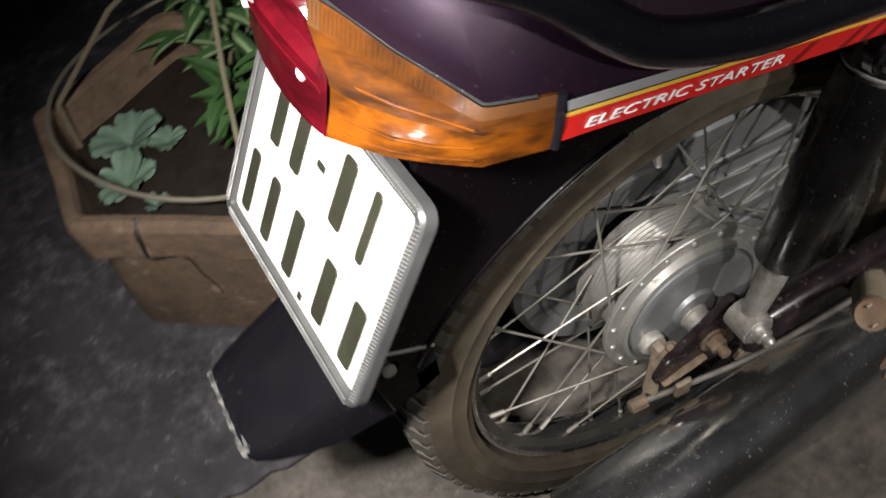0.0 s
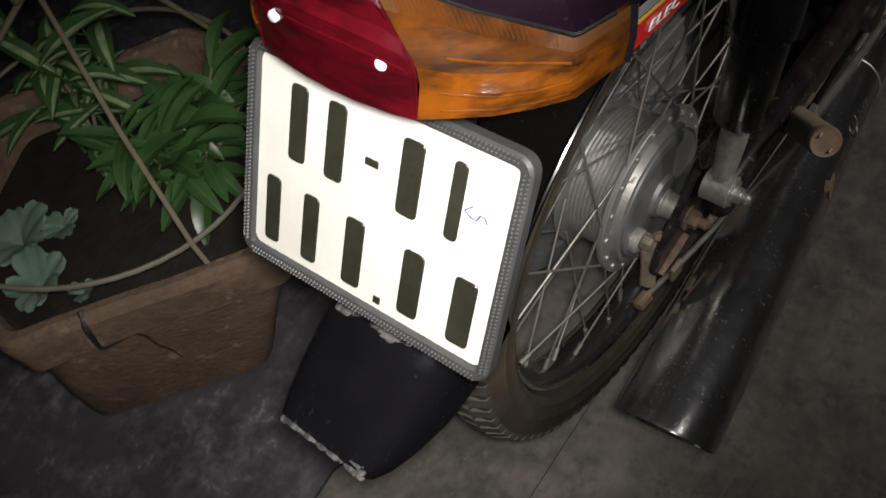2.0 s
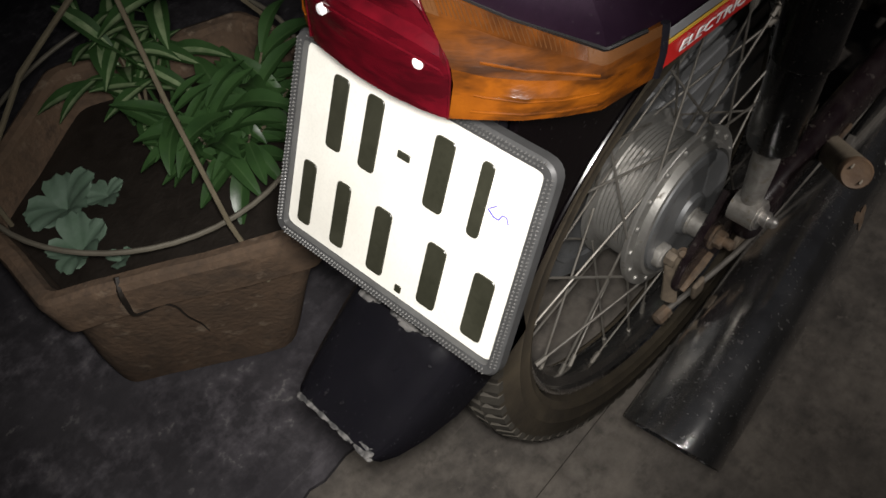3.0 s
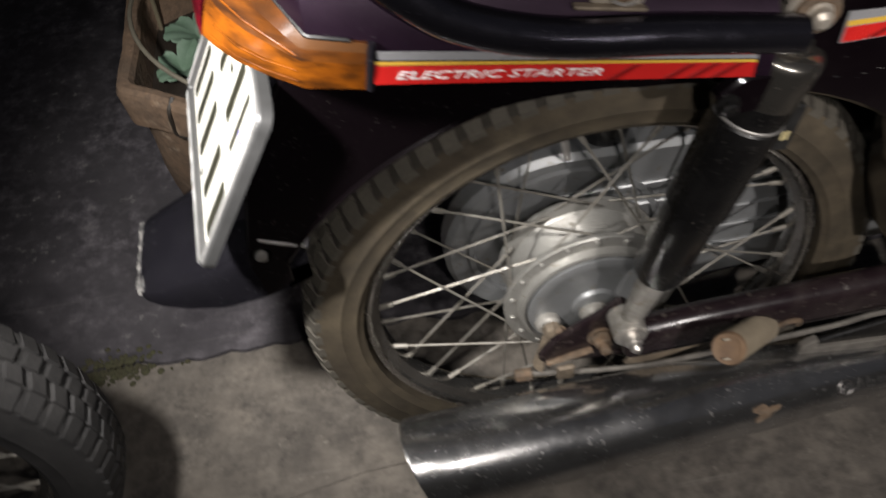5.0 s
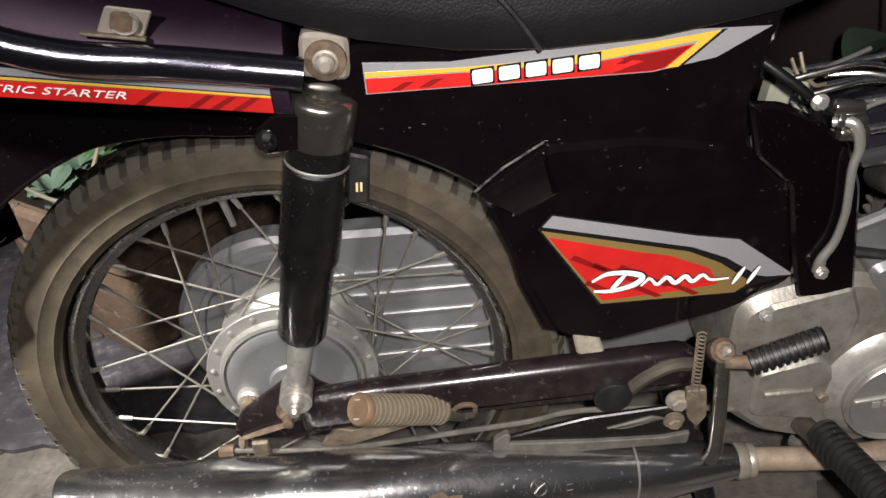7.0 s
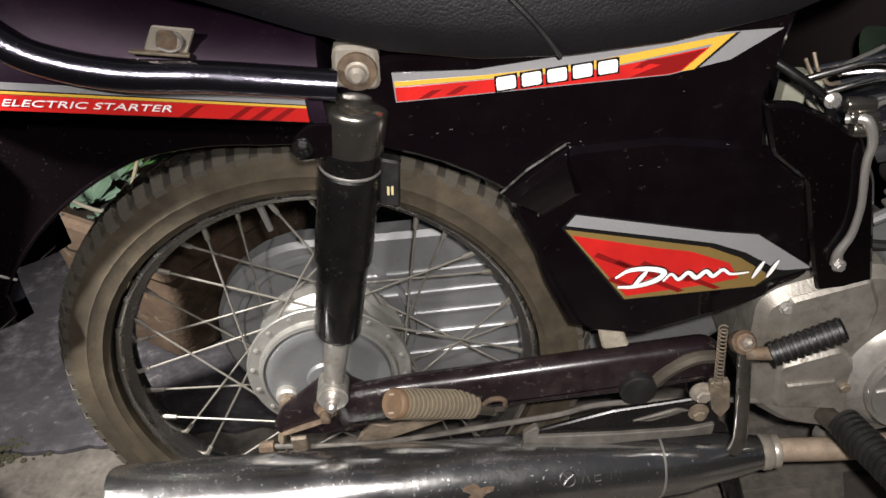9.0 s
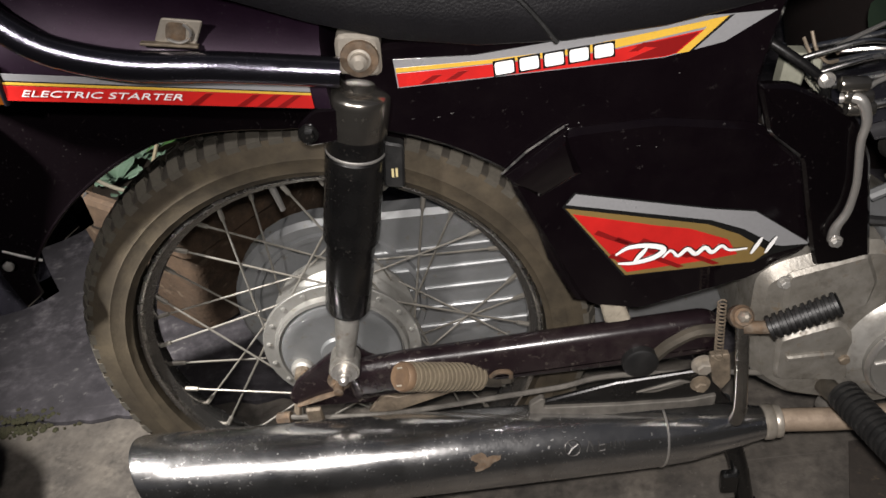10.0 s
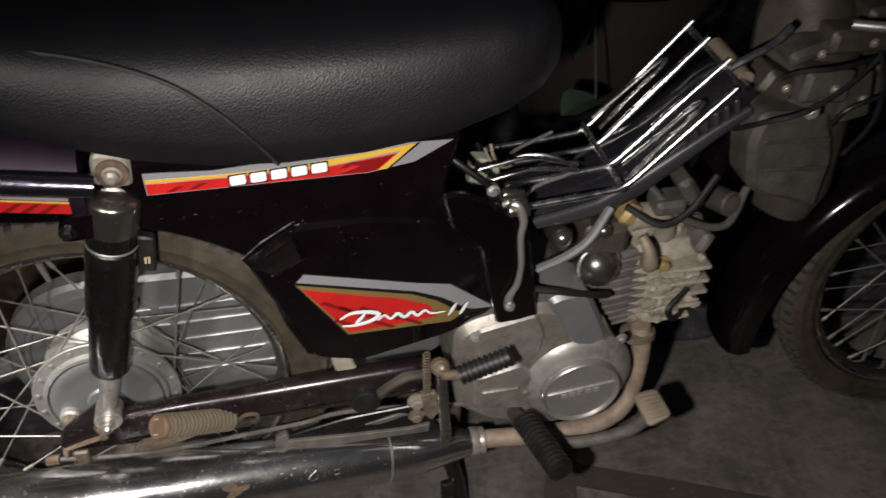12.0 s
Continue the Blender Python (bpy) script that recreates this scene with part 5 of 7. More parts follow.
def muffler():
    a, b = Vector((-0.208, -0.156, 0.250)), Vector((0.350, -0.086, 0.163))
    ax = (b - a).normalized()
    L = (b - a).length
    bm = lathe(bmesh.new(), [(0.030, 0.012), (0.029, 0.0445), (0.0275, 0.0455), (0.0225, 0.0467), (0.0260, 0.0476), (0.060, 0.0474), (0.20, 0.0466), (0.36, 0.0442), (L, 0.0398), (L + 0.001, 0.030)], a, ax, 64)
    for v in bm.verts:
        # the tail end is cut aslant, longer at the top
        d = (v.co - a).dot(ax)
        if d < 0.05:
            v.co += ax * (-0.55 * (v.co.z - a.z + d * 0.15))
    mf = part("muffler", bm, M_MUFF, bike, "scuffed dark chrome muffler with rust spots")
    bm = lathe(bmesh.new(), [(-0.0018, 0.0396), (-0.0010, 0.0405), (0.0006, 0.0405), (0.0012, 0.0396)], b, ax, 48)
    part("end_cap", lathe(bmesh.new(), [(0.034, 0.010), (0.0275, 0.012), (0.0275, 0.0085), (0.04, 0.0085)], a + Vector((0, 0, 0)), ax, 24), M_GREASE, mf, "sooty outlet in the end")
    part("weld_ring", bm, M_CHROME, mf)
    e = Vector((0.478, -0.080, 0.152))
    bm = tube(bmesh.new(), [b, b.lerp(e, 0.3), b.lerp(e, 0.6), b.lerp(e, 0.85), e], [0.0395, 0.036, 0.0285, 0.021, 0.017], 28)
    part("cone", bm, M_MUFF, mf, "dark chrome tapering cone")
    bm = tube(bmesh.new(), smooth_line([(0.468, -0.080, 0.153), (0.50, -0.080, 0.152), (0.56, -0.084, 0.150), (0.64, -0.084, 0.150), (0.690, -0.074, 0.160), (0.712, -0.062, 0.190), (0.716, -0.060, 0.240), (0.717, -0.056, 0.275), (0.714, -0.050, 0.305)], 5), 0.0135, 14)
    part("exhaust_pipe", bm, M_PIPE, mf, "heat-stained tan exhaust pipe")
    part("pipe_clamp", lathe(bmesh.new(), [(-0.004, 0.0165), (-0.001, 0.0205), (0.007, 0.0205), (0.010, 0.0185), (0.013, 0.0195), (0.017, 0.0190), (0.019, 0.0140)], (0.474, -0.080, 0.1525), (1, 0, -0.02), 28), M_NUT, mf, "pale stained pipe clamp")
    # stamped marks that cannot be read, and a rust blotch
    n = (Vector((0, -0.80, 0.60)) - ax * Vector((0, -0.80, 0.60)).dot(ax)).normalized()
    tv = n.cross(ax).normalized()

    def on_skin(d, v, r0):
        """A place on the muffler's skin: d along it, v round it."""
        ang = v / r0
        return a + ax * d + (n * math.cos(ang) + tv * math.sin(ang)) * (r0 + 0.0004)

    # a ring with a wedge in it, and a row of short strokes
    r1 = 0.0426
    part("stamped_mark", tube(bmesh.new(), [on_skin(0.4595 + 0.0085 * math.cos(q), 0.0085 * math.sin(q), r1) for q in np.linspace(0, 2 * math.pi, 25)], 0.0006, 5), M_STAMP, mf)
    for q in (0.6, 2.2, 4.0):
        part("stamped_mark", tube(bmesh.new(), [on_skin(0.4595, 0.0, r1), on_skin(0.4595 + 0.0075 * math.cos(q), 0.0075 * math.sin(q), r1)], 0.0006, 5), M_STAMP, mf)
    for d0, d1, v0, v1 in ((0.475, 0.479, -0.006, 0.006), (0.483, 0.479, -0.006, 0.006), (0.489, 0.489, -0.006, 0.006), (0.496, 0.496, -0.005, 0.001), (0.489, 0.496, -0.006, -0.005), (0.489, 0.496, 0.0, 0.001), (0.503, 0.503, -0.003, 0.003), (0.508, 0.508, -0.003, 0.003), (0.513, 0.513, -0.003, 0.003), (0.518, 0.518, -0.003, 0.003)):
        part("stamped_mark", tube(bmesh.new(), [on_skin(d0, v0, r1 - (d0 - 0.45) * 0.03), on_skin(d1, v1, r1 - (d1 - 0.45) * 0.03)], 0.0006, 5), M_STAMP, mf)
    bmx = bmesh.new()
    cen = on_skin(0.362, -0.004, 0.0449)
    vs = []
    for k in range(18):
        al = 2 * math.pi * k / 18
        rr = 0.011 * (1 + 0.35 * math.sin(3 * al + 1) + 0.2 * math.sin(5 * al))
        vs.append(bmx.verts.new(on_skin(0.362 + rr * 1.2 * math.cos(al), -0.004 + rr * 0.8 * math.sin(al), 0.0449)))
    cv = bmx.verts.new(cen)
    for k in range(18):
        bmx.faces.new((cv, vs[k], vs[(k + 1) % 18]))
    part("rust_blotch", bmx, M_RUST, mf, "brown rust blotch")


muffler()


def muffler_bracket():
    bm = prism(bmesh.new(), rounded([(0.213, 0.228), (0.222, 0.238), (0.305, 0.256), (0.395, 0.262), (0.412, 0.290), (0.418, 0.225), (0.43, 0.205), (0.33, 0.214)], 0.005, 2), -0.094, -0.088, 0.0015)
    br = part("muffler_bracket", bm, M_BLACK, bike, "dusty black muffler bracket")
    bm = prism(bmesh.new(), rounded([(0.209, 0.222), (0.210, 0.240), (0.224, 0.249), (0.228, 0.245), (0.225, 0.234), (0.310, 0.226), (0.384, 0.222), (0.412, 0.226), (0.410, 0.210), (0.30, 0.212)], 0.003, 2), -0.0985, -0.090, 0.001)
    part("dusty_edge", bm, M_DUSTY, br, "grey dusty folded edge")
    bm = prism(bmesh.new(), rounded([(0.325, 0.240), (0.372, 0.252), (0.385, 0.247), (0.345, 0.237)], 0.002, 2), -0.0965, -0.092, 0.001)
    part("dusty_lug", bm, M_DUSTY, br)
    part("bolt", bolt(bmesh.new(), (0.394, -0.100, 0.278), (0, -1, 0), 0.0085, 0.011), M_NUT, br, "bright hexagon bolt")
    part("bolt", bolt(bmesh.new(), (0.394, -0.095, 0.244), (0, -1, 0), 0.0075, 0.009), M_TAN, br)
    part("rubber_cap", lathe(bmesh.new(), [(0, 0.019), (0.004, 0.0195), (0.009, 0.0185), (0.0105, 0.016)], (0.329, -0.096, 0.292), (0, -1, 0), 28), M_RUBBER, bike, "grey round rubber cap")
    bm = tube(bmesh.new(), smooth_line([(0.345, -0.098, 0.295), (0.36, -0.100, 0.312), (0.385, -0.100, 0.325), (0.41, -0.098, 0.322)], 4), 0.007, 8)
    part("pivot_boss", bm, M_GREASE, bike)


muffler_bracket()


def ribbed(name, a, b, r, mat, parent, label, n=14, core=0.86):
    """A rubber sleeve with rings round it."""
    a, b = Vector(a), Vector(b)
    L = (b - a).length
    prof = [(0, r * 0.7)]
    for k in range(n):
        x0 = L * (k + 0.08) / n
        x1 = L * (k + 0.62) / n
        prof += [(x0, r * core), (x0 + L * 0.06 / n, r), (x1, r), (x1 + L * 0.06 / n, r * core)]
    prof += [(L * 0.985, r * 0.95), (L, r * 0.75)]
    return part(name, lathe(bmesh.new(), prof, a, b - a, 24), mat, parent, label)


def pegs_and_levers():
    p = ribbed("passenger_peg", (0.093, -0.146, 0.351), (0.160, -0.094, 0.288), 0.0150, M_PEG, bike, "folded passenger footrest with perished ribbed rubber", 17)
    out = (Vector((0.093, -0.146, 0.351)) - Vector((0.160, -0.094, 0.288))).normalized()
    part("peg_end", lathe(bmesh.new(), [(0, 0.0148), (0.006, 0.0152), (0.0085, 0.0135), (0.0078, 0.011), (0.0085, 0.002)], (0.093, -0.146, 0.351), out, 22), M_PEGEND, p, "brown round end cap")
    u = out.orthogonal().normalized()
    for k in (-1, 1):
        part("end_slot", box(bmesh.new(), Vector((0.093, -0.146, 0.351)) + out * 0.0084 + u * 0.0085 * k, (0.007, 0.002, 0.0022), 0.0006), M_HEAD, p)
    bm = tube(bmesh.new(), [(0.158, -0.096, 0.290), (0.178, -0.086, 0.276), (0.190, -0.074, 0.276)], [0.010, 0.011, 0.009], 10)
    box(bm, (0.186, -0.084, 0.282), (0.022, 0.022, 0.024), 0.004)
    part("peg_bracket", bm, M_GREASE, p)
    part("peg_clip", tube(bmesh.new(), smooth_line([(0.172, -0.097, 0.290), (0.182, -0.100, 0.298), (0.193, -0.098, 0.294), (0.194, -0.096, 0.284)], 4), 0.0028, 8), M_RUST, p, "rusty spring clip")
    # kick starter folded forward
    bm = tube(bmesh.new(), smooth_line([(0.426, -0.122, 0.212), (0.426, -0.132, 0.24), (0.422, -0.138, 0.30), (0.419, -0.136, 0.366)], 4), [0.0080, 0.0072, 0.0068, 0.0068], 12)
    k = part("kick_lever", bm, M_DOME, bike, "greasy steel kick starter lever")
    part("kick_joint", lathe(bmesh.new(), [(-0.022, 0.008), (-0.016, 0.0115), (-0.002, 0.0115), (0.0, 0.0095), (0.003, 0.0085)], (0.418, -0.138, 0.374), (0, -0.75, 0.65), 20), M_RUST, k, "rusty brown joint")
    part("joint_nut", lathe(bmesh.new(), [(0.0, 0.0062), (0.006, 0.0060), (0.010, 0.0046), (0.012, 0.002)], (0.418, -0.1402, 0.3759), (0, -0.75, 0.65), 6), M_NUT, k, "bright cap nut")
    ribbed("kick_pedal", (0.440, -0.146, 0.363), (0.502, -0.150, 0.389), 0.0120, M_RUBBER, k, "black ribbed rubber pedal", 10, 0.78)
    bm = tube(bmesh.new(), [(0.419, -0.140, 0.362), (0.442, -0.146, 0.364)], 0.0065, 10)
    part("kick_stub", bm, M_RUST, k)
    # rider's footrest
    f = ribbed("footrest", (0.532, -0.128, 0.241), (0.553, -0.224, 0.251), 0.0172, M_RUBBER, bike, "black ribbed rubber footrest", 13)
    bm = tube(bmesh.new(), [(0.525, -0.05, 0.205), (0.530, -0.11, 0.225), (0.537, -0.14, 0.240)], 0.011, 12)
    part("footrest_bar", bm, M_GREASE, f)
    # brake pedal
    bm = tube(bmesh.new(), smooth_line([(0.545, -0.055, 0.150), (0.585, -0.108, 0.160), (0.635, -0.124, 0.170), (0.680, -0.132, 0.188), (0.697, -0.142, 0.220), (0.699, -0.147, 0.245)], 4), [0.0085, 0.0092, 0.0095, 0.009, 0.008], 12)
    b = part("brake_pedal", bm, M_DUSTY, bike, "grey-brown stained brake pedal arm")
    bm = bmesh.new()
    mm = Matrix.Translation((0.700, -0.147, 0.250)) @ Matrix.Rotation(radians(-8), 4, "Y") @ Matrix.Rotation(radians(6), 4, "X")
    loft(bm, [[(x, y, z) for x, y in inset(rounded([(-0.015, -0.028), (0.020, -0.020), (0.015, 0.025), (-0.018, 0.024)], 0.008, 4), i)] for z, i in ((-0.004, 0.003), (-0.002, 0.0), (0.002, 0.0), (0.0035, 0.002))])
    bm.transform(mm)
    pad = part("pedal_pad", bm, M_PAD, b, "worn tan pedal pad with fine ribs")
    for i in range(7):
        part("rib", box(bmesh.new(), mm @ Vector((0.001, -0.019 + 0.0062 * i, 0.0036)), (0.026, 0.0022, 0.0020), 0.0004, mm.to_3x3().to_4x4()), M_PAD, pad)
    # centre stand
    for s in (1, -1):
        bm = tube(bmesh.new(), [(0.43, -0.055 * s, 0.17), (0.455, -0.075 * s, 0.06), (0.462, -0.085 * s, 0.006)], [0.012, 0.011, 0.011], 10)
        box(bm, (0.452, -0.084 * s, 0.006), (0.05, 0.022, 0.010), 0.003)
        box(bm, (0.440, -0.083 * s, 0.055), (0.022, 0.012, 0.035), 0.003)
        part("stand_leg", bm, M_BLACK, bike, "black centre stand leg on the ground")


pegs_and_levers()


def return_spring():
    pts = [(0.406 + 0.0042 * math.cos(2 * math.pi * k / 8), -0.112 + 0.0042 * math.sin(2 * math.pi * k / 8), 0.372 - 0.0006 * k) for k in range(130)]
    part("return_spring", tube(bmesh.new(), pts, 0.0009, 5), M_TAN, bike, "pale rusty coil return spring")
    bm = prism(bmesh.new(), rounded([(0.398, 0.30), (0.402, 0.262), (0.412, 0.248), (0.421, 0.262), (0.418, 0.30)], 0.003, 2), -0.104, -0.112, 0.001)
    part("spring_anchor", bm, M_TAN, bike, "tan stained spring anchor")
    bm = prism(bmesh.new(), rounded([(0.288, 0.384), (0.310, 0.378), (0.323, 0.338), (0.296, 0.337)], 0.004, 2), -0.072, -0.088, 0.002)
    part("pale_lug", bm, M_HEAD, bike, "pale dusty lug under the side cover")


return_spring()


def engine():
    poly = rounded([(0.442, 0.300), (0.446, 0.378), (0.470, 0.392), (0.555, 0.408), (0.60, 0.388), (0.650, 0.345), (0.676, 0.30), (0.676, 0.235), (0.645, 0.185), (0.58, 0.175), (0.49, 0.205), (0.45, 0.24)], 0.014, 3)
    bm = prism(bmesh.new(), poly, -0.094, 0.085, 0.010)
    e = part("engine", bm, M_CASTING, bike, "dusty cast aluminium horizontal engine")
    # ribs and steps on the case cover
    bm = bmesh.new()
    prism(bm, rounded([(0.472, 0.322), (0.472, 0.384), (0.548, 0.400), (0.562, 0.362), (0.556, 0.330)], 0.006, 3), -0.0985, -0.09, 0.004)
    prism(bm, rounded([(0.47, 0.240), (0.47, 0.300), (0.535, 0.315), (0.552, 0.285), (0.55, 0.225)], 0.010, 3), -0.099, -0.09, 0.004)
    box(bm, (0.505, -0.100, 0.272), (0.05, 0.006, 0.008), 0.002)
    part("case_ribs", bm, M_CASTING, e)
    c = (0.612, -0.085, 0.265)
    bm = lathe(bmesh.new(), [(0, 0.079), (0.006, 0.0775), (0.016, 0.066), (0.020, 0.057)], c, (0, -1, 0), 56)
    part("clutch_housing", bm, M_ALU, e, "silver clutch housing")
    bm = lathe(bmesh.new(), [(0.010, 0.053), (0.024, 0.0545), (0.029, 0.053), (0.031, 0.0505), (0.028, 0.048), (0.027, 0.01)], (c[0], c[1], c[2] - 0.003), (0, -1, 0), 56)
    cv = part("clutch_cover", bm, M_CLUTCH, e, "round clutch cover with a bright rim and a raised bar")
    part("cover_rim", lathe(bmesh.new(), [(0.026, 0.0545), (0.0305, 0.0542), (0.0325, 0.0525), (0.0325, 0.0512), (0.029, 0.0500)], (c[0], c[1], c[2] - 0.003), (0, -1, 0), 64, True), M_CHROME, cv, "bright rim")
    bm = box(bmesh.new(), (c[0], c[1] - 0.0285, c[2] + 0.004), (0.092, 0.004, 0.004), 0.001, Matrix.Rotation(radians(-6), 4, "Y"))
    part("bar", bm, M_ALU, cv)
    for k in range(5):
        bm = box(bmesh.new(), (c[0] - 0.022 + 0.011 * k, c[1] - 0.0275, c[2] - 0.008 + 0.001 * k), (0.008, 0.002, 0.008), 0.0005)
        part("cast_mark", bm, M_ALU, cv)
    part("case_bolt", bolt(bmesh.new(), (0.541, -0.096, 0.262), (0, -1, 0), 0.006, 0.008), M_TAN, e)
    part("case_bolt", bolt(bmesh.new(), (0.47, -0.096, 0.375), (0, -1, 0), 0.005, 0.007), M_ALU, e)
    part("case_bolt", bolt(bmesh.new(), (0.665, -0.096, 0.335), (0, -1, 0), 0.005, 0.007), M_ALU, e)
    # barrel with fins, lying forward, and the head
    cyl = part("cylinder", box(bmesh.new(), (0.665, 0, 0.372), (0.075, 0.100, 0.125), 0.010), M_DUSTY, e, "oily finned cylinder")
    for k in range(9):
        part("fin", box(bmesh.new(), (0.667, 0, 0.316 + 0.0135 * k), (0.080, 0.118 - 0.0008 * (k - 4) ** 2, 0.0055), 0.0018, Matrix.Rotation(radians(-8), 4, "Y")), M_DUSTY, cyl)
    rings = []
    for x, z, hy, hz in ((0.690, 0.372, 0.050, 0.062), (0.700, 0.370, 0.056, 0.070), (0.735, 0.378, 0.058, 0.066), (0.765, 0.388, 0.056, 0.054), (0.782, 0.392, 0.048, 0.044), (0.788, 0.393, 0.040, 0.036)):
        rings.append([(x, hy * cx, z + hz * cz) for cx, cz in ((-0.7, -1), (-1, -0.7), (-1, 0.7), (-0.7, 1), (0.7, 1), (1, 0.7), (1, -0.7), (0.7, -1))])
    hd = part("cylinder_head", loft(bmesh.new(), rings), M_HEAD, e, "beige corroded cylinder head")
    for x, z, lx, hy in ((0.746, 0.322, 0.060, 0.120), (0.750, 0.343, 0.074, 0.124), (0.756, 0.361, 0.078, 0.118), (0.752, 0.384, 0.080, 0.125), (0.758, 0.404, 0.070, 0.119)):
        part("fin", box(bmesh.new(), (x, -0.003, z), (lx, hy, 0.0065), 0.0025), M_HEAD, hd)
    # crusts of corrosion that break up the fins
    rnd = random.Random(31)
    for k in range(34):
        c = (0.708 + rnd.random() * 0.078, -0.060 + rnd.uniform(-0.004, 0.012), 0.322 + rnd.random() * 0.095)
        part("crust", lump(c, (rnd.uniform(0.010, 0.024), 0.014, rnd.uniform(0.008, 0.020)), rnd.random() * 9, 0.5, 2), M_HEAD, hd)
    part("tappet_cap", lathe(bmesh.new(), [(0, 0.022), (0.016, 0.022), (0.020, 0.017)], (0.745, -0.01, 0.440), (0.2, -0.25, 1), 6), M_HEAD, hd)
    part("plug_cap", tube(bmesh.new(), smooth_line([(0.700, -0.060, 0.428), (0.695, -0.078, 0.440), (0.690, -0.080, 0.462), (0.682, -0.07, 0.48)], 4), [0.010, 0.011, 0.008, 0.006], 10), M_PAD, hd, "pale spark plug cap")
    part("head_bolt", bolt(bmesh.new(), (0.722, -0.058, 0.420), (0, -1, 0.2), 0.008, 0.012), M_BRASS, hd, "brassy bolt")
    part("head_bolt", bolt(bmesh.new(), (0.748, -0.058, 0.348), (0, -1, 0), 0.006, 0.010), M_NUT, hd)
    part("inlet_stub", tube(bmesh.new(), smooth_line([(0.735, -0.02, 0.43), (0.725, -0.035, 0.465), (0.705, -0.045, 0.49), (0.67, -0.05, 0.495)], 4), 0.017, 14), M_HEAD, hd, "beige corroded inlet pipe")
    part("exhaust_flange", lathe(bmesh.new(), [(0, 0.016), (0.004, 0.024), (0.012, 0.024), (0.014, 0.017)], (0.712, -0.046, 0.296), (0.1, -0.15, -1), 18), M_TAN, hd)
    # flat cover below the carburettor, the carburettor's bowl and small bright caps
    bm = prism(bmesh.new(), rounded([(0.558, 0.416), (0.579, 0.424), (0.612, 0.424), (0.628, 0.389), (0.647, 0.340), (0.628, 0.326), (0.597, 0.333), (0.577, 0.378)], 0.012, 3), -0.098, -0.03, 0.006)
    part("starter_cover", bm, M_CASE, e, "flat grey rounded starter cover")
    bm = lathe(bmesh.new(), [(-0.05, 0.022), (-0.01, 0.027), (0.004, 0.0275), (0.012, 0.024), (0.019, 0.017), (0.023, 0.009), (0.0242, 0.002)], (0.637, -0.055, 0.428), (0.05, -1, 0.25), 32)
    cb = part("carburettor", bm, M_DOME, e, "dark shiny domed carburettor bowl")
    part("bowl_rim", lathe(bmesh.new(), [(0.000, 0.0275), (0.001, 0.0292), (0.004, 0.0292), (0.005, 0.0275)], (0.637, -0.055, 0.428), (0.05, -1, 0.25), 32), M_CHROME, cb)
    part("body", box(bmesh.new(), (0.645, -0.03, 0.465), (0.06, 0.06, 0.05), 0.010), M_GREASE, cb)
    for x, z, r in ((0.582, 0.487, 0.014), (0.634, 0.490, 0.011)):
        part("round_cap", lathe(bmesh.new(), [(-0.03, r), (0, r), (r * 0.5, r * 0.86), (r * 0.85, r * 0.5), (r, r * 0.1)], (x, -0.062, z), (0, -1, 0.3), 20), M_DOME, cb, "small shiny round cap")
    for k, (x, z, sx, sz, mt) in enumerate(((0.668, 0.505, 0.030, 0.030, M_BRASS), (0.690, 0.478, 0.030, 0.040, M_HEAD), (0.715, 0.515, 0.040, 0.030, M_STEER), (0.76, 0.475, 0.05, 0.03, M_STEER), (0.74, 0.53, 0.05, 0.028, M_STEER), (0.80, 0.50, 0.035, 0.04, M_GREASE), (0.775, 0.445, 0.03, 0.025, M_DUSTY))):
        at = (x, -0.045 - 0.004 * (k % 3), z)
        if k % 2:
            part("dusty_fitting", lathe(bmesh.new(), [(-0.03, sz * 0.42), (0.004, sz * 0.42), (0.006, sz * 0.34), (0.010, sz * 0.34), (0.012, sz * 0.16)], at, (0.2 * (k % 3) - 0.2, -1, 0.3), 10), mt, e)
        else:
            part("dusty_fitting", box(bmesh.new(), at, (sx, 0.04, sz * 0.7), 0.006, Matrix.Rotation(0.5 * k - 1.0, 4, "Y")), mt, e)
    for pts, r, mt in (([(0.535, -0.086, 0.434), (0.575, -0.094, 0.429), (0.615, -0.092, 0.415), (0.645, -0.080, 0.400)], 0.0048, M_RUBBER),
                       ([(0.552, -0.068, 0.446), (0.585, -0.074, 0.466), (0.612, -0.074, 0.488), (0.640, -0.06, 0.522)], 0.006, M_CASE),
                       ([(0.628, -0.07, 0.37), (0.640, -0.082, 0.36), (0.648, -0.080, 0.335), (0.640, -0.072, 0.31)], 0.004, M_PAD),
                       ([(0.66, -0.06, 0.52), (0.70, -0.078, 0.50), (0.735, -0.076, 0.515), (0.77, -0.06, 0.55)], 0.0045, M_RUBBER),
                       ([(0.69, -0.05, 0.54), (0.73, -0.07, 0.50), (0.79, -0.07, 0.48), (0.82, -0.05, 0.52)], 0.005, M_STEER),
                       ([(0.78, -0.045, 0.34), (0.75, -0.07, 0.33), (0.735, -0.075, 0.352), (0.765, -0.06, 0.372)], 0.004, M_RUBBER)):
        part("hose", tube(bmesh.new(), smooth_line(pts, 5), r, 8), mt, e)


engine()


